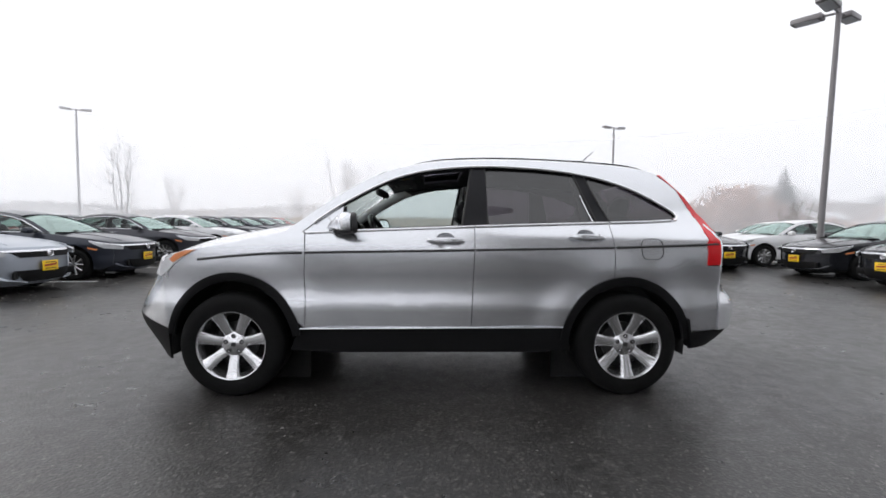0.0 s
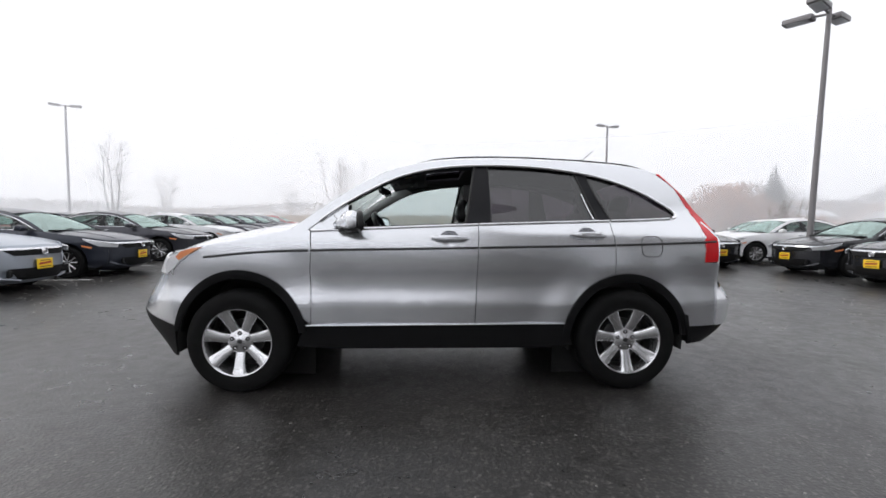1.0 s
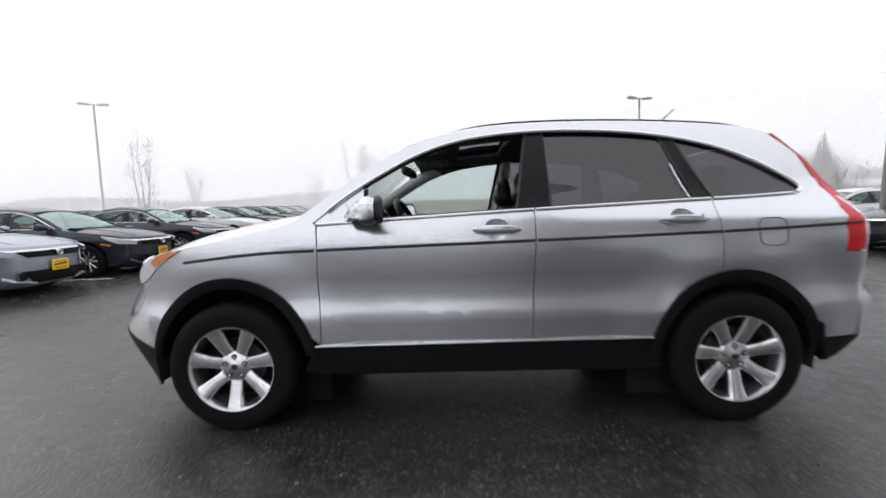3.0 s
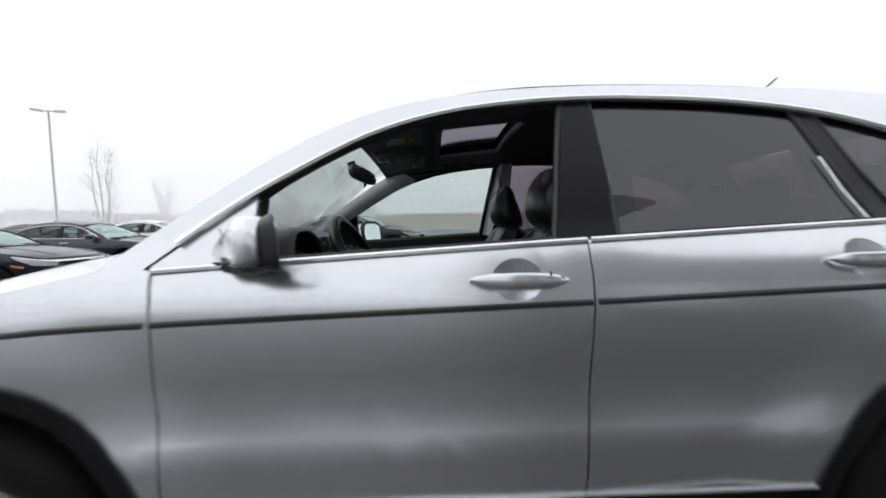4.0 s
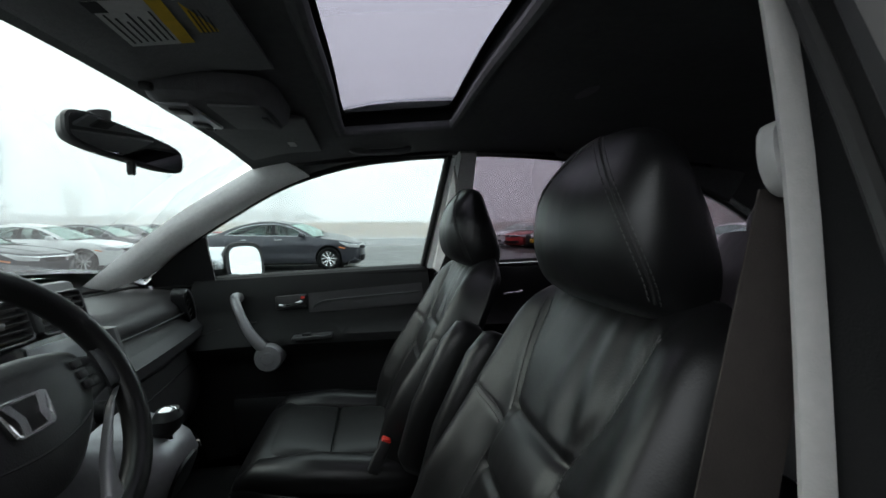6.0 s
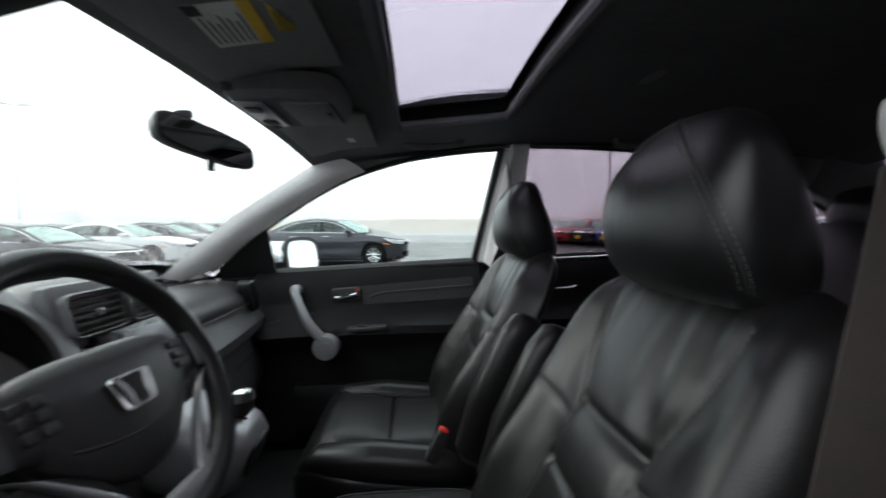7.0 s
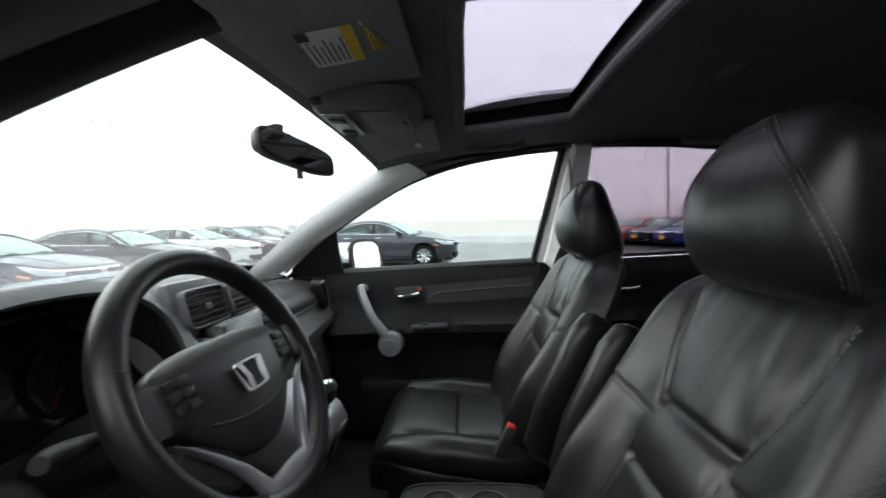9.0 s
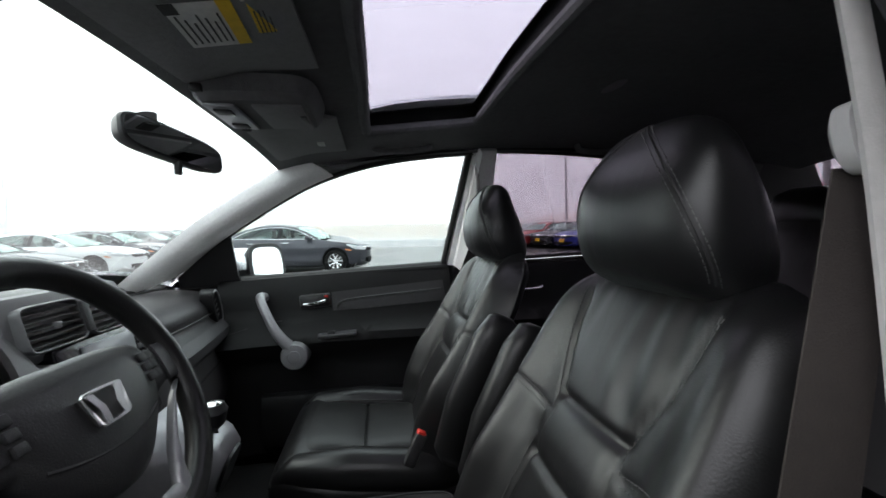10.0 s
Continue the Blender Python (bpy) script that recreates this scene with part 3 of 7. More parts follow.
def showroom():
    """The dealer's building across the lane, known from its mirror image in the car's panes."""
    top = thing("showroom", "tall dark flat-roofed showroom with pale roller doors", "building", "", pose(9.0, -6.4, 0))
    part("wall", box((0, -4, 3.6), (15, 8, 7.2)), DARK_WALL, top)
    part("fascia", box((0, -3.9, 7.55), (15.6, 8.4, 0.7), 0.03), FASCIA, top)
    for k in range(4):
        w = part("bay_door", box((-5.4 + 3.4 * k, 0.05, 1.35), (1.6, 0.1, 2.7)), FASCIA, top, "pale roller door")
        for z in (0.8, 1.6, 2.4):
            part("door_groove", box((-5.4 + 3.4 * k, 0.105, z), (1.6, 0.02, 0.04)), CONCRETE, w)
    for k in range(5):
        part("pier", box((-7.1 + 3.4 * k, 0.15, 3.6), (0.35, 0.3, 7.2), 0.02), DARK_WALL, top)


showroom()

# ---- the silver car: outside ----
flank = curve1([(0.15, 0.84), (0.30, 0.868), (0.46, 0.884), (0.55, 0.890), (0.60, 0.894), (0.64, 0.885), (0.70, 0.878), (0.76, 0.881), (0.86, 0.896), (0.96, 0.904), (1.0, 0.900), (1.06, 0.880), (1.11, 0.852),
                (1.15, 0.828), (1.30, 0.764), (1.45, 0.692), (1.55, 0.640), (1.62, 0.585), (1.70, 0.5)], 0.018)
plan = curve1([(-2.4, 0.55), (-2.2, 0.70), (-2.0, 0.83), (-1.8, 0.925), (-1.55, 0.975), (-1.2, 0.998), (-0.8, 1.0), (1.0, 1.0), (1.5, 0.985), (1.9, 0.945), (2.1, 0.90), (2.4, 0.76)], 0.07)
upper = curve1([(-2.4, 0), (-1.0, 0.0), (0.4, 0.0), (1.1, 0.035), (1.75, 0.10), (2.3, 0.2)], 0.12)
step_up = curve1([(0, 0), (1.08, 0), (1.22, 1), (2, 1)], 0.03)


def body_y(x, z):
    """Half width of the body, with soft flares over the wheels."""
    flare = 0.0
    for ax in (-1.30, 1.30):
        r = math.hypot(x - ax, (z - 0.345) * 0.96)
        if r < 0.68:
            k = min(1, (0.68 - r) / 0.24)
            flare = max(flare, 0.020 * k * k * (3 - 2 * k))
    return flank(z) * plan(x) * (1 - upper(x) * step_up(z)) + flare


def pane_y(x, z):
    """The side glass: the body's slope, evened out."""
    return sum(body_y(x, z + d) for d in (-0.06, -0.03, 0, 0.03, 0.06)) / 5


suv = thing("suv", "silver compact SUV parked on wet asphalt, driver window open", "car", at=pose(0, 0, 0))
heads = []
ARCH_F, ARCH_R = (-1.30, 0.345), (1.30, 0.345)


def arch(c, a0, a1, rx, rz, n=18):
    return [(c[0] + rx * math.cos(radians(a0 + (a1 - a0) * i / n)), c[1] + rz * math.sin(radians(a0 + (a1 - a0) * i / n))) for i in range(n + 1)]


# lines of the side, in x and z
BELT_LINE = spline([(-0.83, 1.079), (-0.28, 1.104), (0.28, 1.127), (0.88, 1.148), (1.40, 1.165), (1.665, 1.178)], 4)
WIN_TOP = spline([(-0.86, 1.082), (-0.68, 1.224), (-0.485, 1.345), (-0.29, 1.446), (-0.09, 1.508), (0.11, 1.538), (0.30, 1.551), (0.52, 1.552), (0.82, 1.534), (1.113, 1.489), (1.36, 1.418),
                  (1.574, 1.318), (1.70, 1.245), (1.745, 1.205), (1.665, 1.178)], 6)
ROOF_LINE = spline([(-0.965, 1.09), (-0.76, 1.245), (-0.543, 1.393), (-0.30, 1.522), (-0.05, 1.592), (0.20, 1.618), (0.54, 1.626), (0.96, 1.615), (1.387, 1.588), (1.58, 1.556), (1.66, 1.51)], 6)
ROOF_LINE = [(x, z - 0.02 * min(max((x + 0.45) / 0.4, 0), 1)) for x, z in ROOF_LINE]
FENDER_TOP = spline([(-0.90, 1.10), (-1.10, 1.055), (-1.35, 1.005), (-1.58, 0.962)], 5)


def on_side(pts, side, off=0.0):
    return [(x, side * (body_y(x, z) + off), z) for x, z in pts]


def near_x(pts, lo, hi):
    """The stretch of a line between two x, with its ends cut there."""
    p = sorted(pts)
    px, pz = [q[0] for q in p], [q[1] for q in p]
    lo, hi = max(lo, px[0]), min(hi, px[-1])
    return [(lo, float(np.interp(lo, px, pz)))] + [q for q in p if lo + 0.01 < q[0] < hi - 0.01] + [(hi, float(np.interp(hi, px, pz)))]


for side in (-1, 1):
    SETTLE["suv"] = -0.022 if side > 0 else 0.0
    # fender
    fen = [(-0.838, 1.078)] + FENDER_TOP + [(-1.62, 0.935), (-1.68, 0.90), (-1.76, 0.82), (-1.795, 0.79), (-1.77, 0.66), (-1.745, 0.455)]
    fen += arch(ARCH_F, 162, 20, 0.44, 0.475) + [(-0.835, 0.458), (-0.829, 0.586), (-0.839, 0.81), (-0.829, 0.95)]
    bm, nm = panel(fen, side, body_y)
    part("fender", bm, SILVER, suv, normals=nm)
    # doors
    fd = near_x(BELT_LINE, -0.83, 0.279)[:] + [(0.279, 1.127), (0.276, 0.967), (0.258, 0.458), (-0.830, 0.455), (-0.8245, 0.586), (-0.8345, 0.81), (-0.8245, 0.95)]
    bm, nm = panel(fd, side, body_y)
    fdoor = part("front_door", bm, SILVER, suv, normals=nm)
    rd = [(0.2835, 1.127)] + near_x(BELT_LINE, 0.3, 1.19) + [(1.198, 1.156), (1.207, 0.97), (1.207, 0.80)] + arch(ARCH_R, 102, 165, 0.44, 0.455, 10) + [(0.885, 0.46), (0.2625, 0.458), (0.2805, 0.967)]
    bm, nm = panel(rd, side, body_y)
    rdoor = part("rear_door", bm, SILVER, suv, normals=nm)
    # one pressing from the screen pillar over the windows to the rear quarter
    roof_run = ROOF_LINE[:]
    tip = [(1.60, 1.300), (1.665, 1.262), (1.705, 1.232), (1.722, 1.208), (1.712, 1.190), (1.68, 1.181)]
    qt = roof_run + [(1.77, 1.41), (1.872, 1.205), (1.885, 1.05), (1.868, 1.035), (1.868, 0.872), (1.965, 0.868), (1.965, 0.70), (1.965, 0.43), (1.735, 0.43)]
    qt += arch(ARCH_R, 14, 100, 0.44, 0.455, 12) + [(1.2115, 0.80), (1.2115, 0.97), (1.2025, 1.156)] + near_x(BELT_LINE, 1.21, 1.66)[1:] + tip[::-1]
    qt += [q for q in WIN_TOP[::-1] if q[0] < 1.57 and not (q[0] > 1.3 and q[1] < 1.25)]
    bm, nm = panel(qt, side, body_y)
    quarter = part("body_side", bm, SILVER, suv, normals=nm)
    # black roof rail
    rail = [(x, side * body_y(x, z) * 0.80, z + 0.066 * (1 - 0.80 ** 3) * min(1, 0.45 + (x + 0.374) * 1.6) + 0.002) for x, z in ROOF_LINE if -0.15 < x < 1.6]
    part("roof_rail", tube(rail, [0.006 * min(1, 0.1 + i / 9, 0.1 + (len(rail) - 1 - i) / 5) for i in range(len(rail))], 8), GLOSS_BLACK, suv)
    # chrome lines
    chrome_top = on_side([q for q in WIN_TOP if q[1] > 1.12 and q[0] < 1.57 and not (q[0] > 1.3 and q[1] < 1.25)] + tip, side, 0.006)
    part("window_trim", tube(chrome_top, 0.0115, 8), TRIM_CHROME, suv, "bright chrome window surround")
    for lo, hi, owner in ((-0.83, 0.279, fdoor), (0.288, 1.198, rdoor), (1.21, 1.68, quarter)):
        line = on_side(near_x(spline(BELT_LINE, 3), lo, hi), side, 0.004)
        part("belt_trim", tube(line, 0.0085, 8), TRIM_CHROME, owner, "bright chrome belt strip")
    # dark rub strip along the shoulder
    mould = spline([(-1.52, 0.902), (-1.19, 0.935), (-0.83, 0.950), (0.27, 0.972), (1.2, 0.993), (1.95, 1.018)], 8)
    for lo, hi, owner in ((-1.56, -0.845, suv), (-0.826, 0.272, fdoor), (0.288, 1.205, rdoor), (1.22, 1.975, quarter)):
        line = on_side(near_x(mould, lo, hi), side, -0.001)
        part("rub_strip", tube(line, 0.0085, 8), BLACK_PLASTIC, owner, "thin black rub strip")
    # silver edge and black sill cladding
    part("sill_edge", tube(on_side([(-0.86, 0.453), (0.26, 0.455), (0.885, 0.462)], side, 0.002), 0.006, 6), SILVER, suv)
    bm, nm = panel([(-0.87, 0.447), (0.885, 0.456), (0.93, 0.31), (0.7, 0.285), (-0.65, 0.285), (-0.93, 0.31)], side, body_y, off=-0.004, lip=0.06)
    part("sill", bm, CLADDING, suv, "black plastic sill cladding", normals=nm)
    # wheel arch lips
    for c, a0, a1, rz in ((ARCH_F, 8, 172, 0.475), (ARCH_R, 4, 176, 0.455)):
        outer, inner = arch(c, a0, a1, 0.445, rz, 28), arch(c, a0, a1, 0.392, rz - 0.058, 28)
        rings = [on_side(outer, side, -0.004), on_side(outer, side, 0.010), on_side(arch(c, a0, a1, 0.418, rz - 0.03, 28), side, 0.014), on_side(inner, side, 0.004), on_side(inner, side, -0.09)]
        part("arch_lip", loft(rings, False, False), CLADDING, suv, "black plastic wheel arch lip")
        well = [(c[0] + 0.40 * math.cos(radians(q)), c[1] + 0.42 * math.sin(radians(q))) for q in range(-10, 191, 10)]
        part("wheel_well", loft([[(x, side * 0.885, z) for x, z in well], [(x, side * 0.52, z) for x, z in well]], False, False), CARPET, suv)
        part("well_back", box((c[0], side * 0.52, c[1] + 0.05), (0.8, 0.02, 0.8)), CARPET, suv)
    # panes
    part_pillar = [(0.205, 1.128), (0.372, 1.136), (0.366, 1.548), (0.282, 1.548)]
    bm, nm = panel(part_pillar, side, body_y, off=-0.006, lip=0.03)
    part("centre_pillar", bm, PILLAR_BLACK, suv, "black film-covered door pillar", normals=nm)
    post = [(1.122, 1.160), (1.206, 1.165), (1.130, 1.33), (1.07, 1.492), (1.0, 1.508), (1.05, 1.36)]
    bm, nm = panel(post, side, body_y, off=-0.005, lip=0.03)
    part("rear_post", bm, PILLAR_BLACK, suv, normals=nm)
    part("post_trim", tube(on_side([(1.092, 1.166), (1.06, 1.25), (1.028, 1.35)], side, 0.0), 0.003, 6), CHROME, suv)
    rw = [(0.372, 1.138)] + [(x, z + 0.004) for x, z in near_x(BELT_LINE, 0.4, 1.11)] + [(1.122, 1.162), (1.05, 1.36), (1.0, 1.508)] + [(x, z - 0.004) for x, z in WIN_TOP[::-1] if 0.375 < x < 0.99 and z > 1.4] + [(0.366, 1.548)]
    bm, nm = panel(rw, side, pane_y, off=-0.012, lip=0, step=0.035)
    part("rear_pane", bm, TINT, rdoor, "dark tinted glass", normals=nm)
    part("pane_seal", tube(on_side(rw, side, -0.010), 0.008, 6, closed=True), SEAL, rdoor)
    qw = [(1.212, 1.168)] + [(x, z + 0.004) for x, z in near_x(BELT_LINE, 1.22, 1.66)] + [(x - 0.004, z) for x, z in tip[::-1]] + [(x, z - 0.004) for x, z in WIN_TOP[::-1] if 1.08 < x < 1.57 and z > 1.25] + [(1.075, 1.492), (1.134, 1.33)]
    bm, nm = panel(qw, side, pane_y, off=-0.010, lip=0, step=0.035)
    part("quarter_pane", bm, TINT, quarter, "dark tinted glass", normals=nm)
    part("quarter_seal", tube(on_side(qw, side, -0.008), 0.007, 6, closed=True), SEAL, quarter)
    # front window: black channel round the opening, small sail piece at the mirror
    fw = [(-0.62, 1.09), (0.198, 1.126), (0.278, 1.545)] + [(x, z - 0.005) for x, z in WIN_TOP[::-1] if -0.72 < x < 0.27 and z > 1.19]
    sail = [(-0.845, 1.086), (-0.60, 1.094), (-0.60, 1.268), (-0.68, 1.217)]
    bm, nm = panel(sail, side, body_y, off=-0.004, lip=0.03)
    part("sail", bm, GLOSS_BLACK if side > 0 else SILVER, fdoor, normals=nm)
    part("window_channel", tube(on_side(fw, side, -0.018), 0.014, 8, closed=True), SEAL, fdoor, "black rubber window channel")
    if side > 0:
        bm, nm = panel([(x, z) for x, z in fw], side, body_y, off=-0.016, lip=0)
        no_shadow(part("front_pane", bm, CLEAR, fdoor, "clear glass", normals=nm))
    # handles
    for x0, z0, owner in ((0.085, 1.036, fdoor), (1.022, 1.062, rdoor)):
        dish = bmesh.new()
        loft([[(x0 + 0.066 * a * math.cos(t), side * (body_y(x0 + 0.066 * a * math.cos(t), z0 - 0.003 + 0.053 * a * math.sin(t)) + 0.0022 * (1.02 - a)), z0 - 0.003 + 0.053 * a * math.sin(t)) for t in np.linspace(0, 6.283, 33)[:-1]] for a in (0.02, 0.3, 0.55, 0.78, 0.93, 1.0)], True, False, dish)

        def hollow(me, x0=x0, z0=z0, side=side):
            me.normals_split_custom_set([Vector((-(v.co.x - x0) / 0.066 * 0.3, side, -(v.co.z - z0 + 0.003) / 0.053 * 0.34)).normalized() for v in (me.vertices[k.vertex_index] for k in me.loops)])

        dish.normal_update()
        for f in dish.faces:
            if f.normal.y * side < 0:
                f.normal_flip()
        part("handle_dish", dish, SILVER, owner, normals=hollow)
        bar = []
        for s in np.linspace(-1, 1, 15):
            w = (0.0135 + 0.008 * (1 - s * s)) * (1 - 0.75 * abs(s) ** 9)
            out = 0.008 + 0.030 * (1 - abs(s) ** 3)
            bar.append(ring((x0 + 0.125 * s + 0.002, side * (body_y(x0, z0) + out), z0 - 0.002 - 0.003 * s), (0, 0, 1), (0, 1, 0), w, 0.010, 2.6, 14))
        part("handle", loft(bar), SILVER, owner)
        part("handle_joint", box((x0 + 0.075, side * (body_y(x0, z0) + 0.034), z0 + 0.003), (0.002, 0.014, 0.034)), SEAL, owner)
        if side < 0 and x0 < 0.5:
            part("lock", spin([(0, 0.0), (0, 0.006), (-0.003, 0.007)], (x0 + 0.103, -(body_y(x0, z0) + 0.030), z0 + 0.002), "y", 14), CHROME, owner)
    # mirror
    if side > 0:
        cuts = [(y, -0.660 + (y - 0.87) * 0.12, 1.142, sx, sz, e) for y, sx, sz, e in ((0.875, 0.035, 0.025, 2.0), (0.90, 0.062, 0.052, 2.3), (0.95, 0.078, 0.068, 3.0), (1.01, 0.078, 0.070, 3.2), (1.055, 0.066, 0.062, 2.8), (1.08, 0.035, 0.038, 2.2))]
    else:
        cuts = [(0.850, -0.625, 1.118, 0.070, 0.020, 2.0), (0.872, -0.600, 1.128, 0.078, 0.040, 2.2), (0.905, -0.572, 1.140, 0.068, 0.060, 2.5), (0.945, -0.553, 1.144, 0.057, 0.067, 2.8), (0.990, -0.540, 1.146, 0.046, 0.066, 2.8), (1.022, -0.530, 1.146, 0.030, 0.054, 2.5), (1.036, -0.522, 1.146, 0.014, 0.030, 2.2)]
    shells = [ring((x, side * y, z), (1, 0, 0), (0, 0, 1), sx, sz, e, 20) for y, x, z, sx, sz, e in cuts]
    mirror = part("door_mirror", loft(shells), SILVER, fdoor, "silver door mirror")
    tilt = pose(-0.528 if side > 0 else -0.500, side * (0.985 if side > 0 else 0.950), 1.142 if side > 0 else 1.146, 0, -10 if side > 0 else -3, -side * (36 if side > 0 else 24))
    high = 1.25 if side > 0 else 1.0
    part("mirror_rim", loft([[tilt @ Vector(q) for q in ring((o, 0, 0), (0, 1, 0), (0, 0, 1), a, b * high, 3.6, 28)] for o, a, b in (((-0.03, 0.075, 0.055), (-0.004, 0.086, 0.068), (0.002, 0.084, 0.066)) if side < 0 else ((-0.05, 0.078, 0.058), (-0.004, 0.093, 0.072), (0.002, 0.091, 0.070)))]), BLACK_PLASTIC, mirror)
    part("mirror_glass", loft([[tilt @ Vector(q) for q in ring((o, 0, 0), (0, 1, 0), (0, 0, 1), 0.075, 0.057 * high, 3.6, 28)] for o in (0.0025, 0.004)]), MIRROR, mirror, "mirror glass")
    # Dark skin over the lower shell: its shadow and dark reflections, coloured in.
    part("mirror_shade_skin", loft([[(q[0], q[1] + side * 0.001, min(q[2], 1.128 if side > 0 else 1.100) - 0.003) for q in [Vector((x, side * y, z)) + (Vector(p) - Vector((x, side * y, z))) * 1.03 for p in shell_ring]] for (y, x, z, sx, sz, e), shell_ring in zip(cuts, shells)]), BLACK_PLASTIC, mirror, "lower mirror shell coloured dark for shadow and reflection")
    part("mirror_foot", loft([ring((-0.60, side * 0.845, 1.098), (1, 0, 0), (0, 0, 1), 0.07, 0.014, 2.5, 14), ring((-0.575, side * 0.93, 1.088), (1, 0, 0), (0, 0, 1), 0.06, 0.016, 2.5, 14)]), BLACK_PLASTIC, mirror)
    # lamps
    hl = [(-1.59, 0.964), (-1.68, 0.940), (-1.75, 0.905), (-1.79, 0.865), (-1.805, 0.82), (-1.79, 0.79), (-1.735, 0.826), (-1.69, 0.872), (-1.625, 0.912)]
    bm, nm = panel(hl, side, body_y, off=0.007, lip=0.025, step=0.05)
    head = part("headlight", bm, LAMP_WHITE, suv, "clear headlight", normals=nm)
    heads.append(head)
    bm, nm = panel([(-1.535, 0.968), (-1.60, 0.961), (-1.68, 0.936), (-1.715, 0.902), (-1.695, 0.880), (-1.63, 0.916)], side, body_y, off=0.011, lip=0.008, step=0.05)
    part("amber_marker", bm, AMBER, head, "amber side marker", normals=nm)
    tl = [(1.645, 1.514), (1.665, 1.512), (1.82, 1.355), (1.935, 1.185), (1.965, 1.03), (1.968, 0.878), (1.868, 0.876), (1.868, 1.03), (1.885, 1.05), (1.872, 1.20), (1.77, 1.405)]
    bm, nm = panel(tl, side, body_y, off=0.004, lip=0.03, step=0.05)
    part("tail_lamp", bm, RED_LENS, suv, "tall red tail lamp", normals=nm)
    # mud flap
    part("mud_flap", box((1.735, side * 0.80, 0.42), (0.02, 0.2, 0.2), 0.006, (0, -8, 0)), CLADDING, suv)
    if side < 0:
        cap = [(1.466 + 0.075 * math.copysign(abs(math.cos(t)) ** 0.6, math.cos(t)), 0.985 + 0.070 * math.copysign(abs(math.sin(t)) ** 0.6, math.sin(t))) for t in np.linspace(0, 6.283, 29)[:-1]]
        part("fuel_flap", tube(on_side(cap, side, 0.0005), 0.0022, 5, closed=True), SEAL, quarter)

SETTLE["suv"] = 0.0
# bonnet
bonnet_mid = curve1([(-2.05, 0.86), (-1.98, 0.90), (-1.85, 0.965), (-1.6, 1.045), (-1.3, 1.105), (-1.0, 1.150), (-0.85, 1.165)], 0.05)
fender_z = curve1(sorted([(-2.05, 0.79), (-1.9, 0.84), (-1.75, 0.905)] + [(x, z) for x, z in FENDER_TOP]) + [(-0.8, 1.12)], 0.02)


def bonnet(u, v):
    lead = -2.0 + 0.24 * abs(v) ** 3.2
    u = lead + (u + 2.0) / 1.1 * (-0.9 - lead)
    z0 = fender_z(u)
    return (u, v * body_y(u, z0), z0 + (bonnet_mid(u) - z0) * (1 - abs(v) ** 2.6))


part("bonnet", thicken(grid(bonnet, list(np.linspace(-2.0, -0.90, 24)), list(np.linspace(-1, 1, 25))), 0.012), SILVER, suv, "silver bonnet", smooth=60)

# bumpers
nose = curve1([(0.18, -1.95), (0.29, -2.08), (0.40, -2.20), (0.48, -2.245), (0.54, -2.23), (0.68, -2.14), (0.80, -2.06), (0.90, -1.99), (0.95, -1.9)], 0.02)
stern = curve1([(0.20, 1.80), (0.26, 1.92), (0.32, 2.08), (0.40, 2.20), (0.55, 2.235), (0.62, 2.22), (0.68, 2.15), (0.74, 2.09), (0.86, 2.07), (1.0, 2.04), (1.2, 1.93), (1.4, 1.80), (1.55, 1.66)], 0.02)


def front_end(z, v):
    side_x = -1.745
    x = nose(z) + (side_x - nose(z)) * abs(v) ** 3.2
    return (x, v * (body_y(-1.76, z)), z)


def rear_end(z, v):
    side_x = min(1.965, stern(z) - 0.06) if z > 0.425 else 1.745
    x = stern(z) + (side_x - stern(z)) * abs(v) ** (7 if z < 0.75 else 6)
    return (x, v * body_y(side_x, z), z)


across = list(np.linspace(-1, 1, 49))
def lip_z(v):
    """Where silver bumper meets the black lip: high at the nose, low by the wheel."""
    return 0.560 - 0.115 * abs(v) ** 2.2


part("front_bumper", thicken(grid(lambda u, v: front_end(lip_z(v) + (0.775 - lip_z(v)) * u, v), list(np.linspace(0, 1, 14)), across), 0.012), SILVER, suv, smooth=60)
part("front_panel", thicken(grid(front_end, list(np.linspace(0.775, 0.92, 6)), list(np.linspace(-0.62, 0.62, 17))), 0.012), SILVER, suv, smooth=60)
part("front_lip", thicken(grid(lambda u, v: front_end(0.23 + (lip_z(v) - 0.236) * u, v), list(np.linspace(0, 1, 12)), across), 0.012), CLADDING, suv, "black plastic lower bumper", smooth=60)
part("grille", thicken(grid(lambda z, v: tuple(Vector(front_end(z, v)) - Vector((0.008, 0, 0))), list(np.linspace(0.67, 0.81, 6)), list(np.linspace(-0.5, 0.5, 15))), 0.012), BLACK_PLASTIC, suv, smooth=60)
for head, way in zip(heads, (-1, 1)):
    part("lamp_front", thicken(grid(lambda u, v: front_end(0.78 + (0.125 - 0.02 * v) * u, way * (0.63 + 0.37 * v)), list(np.linspace(0, 1, 6)), list(np.linspace(0, 1, 12))), 0.012), LAMP_WHITE, head, smooth=60)
part("rear_bumper", thicken(grid(rear_end, list(np.linspace(0.43, 0.87, 20)), across), 0.012), SILVER, suv, smooth=60)
part("rear_lip", thicken(grid(rear_end, list(np.linspace(0.31, 0.42, 8)), across), 0.012), CLADDING, suv, "black plastic lower bumper", smooth=60)
part("tailgate", thicken(grid(rear_end, list(np.linspace(0.875, 1.15, 10)), across), 0.012), SILVER, suv, smooth=60)
part("rear_window", grid(rear_end, list(np.linspace(1.155, 1.5, 8)), across), TINT, suv)

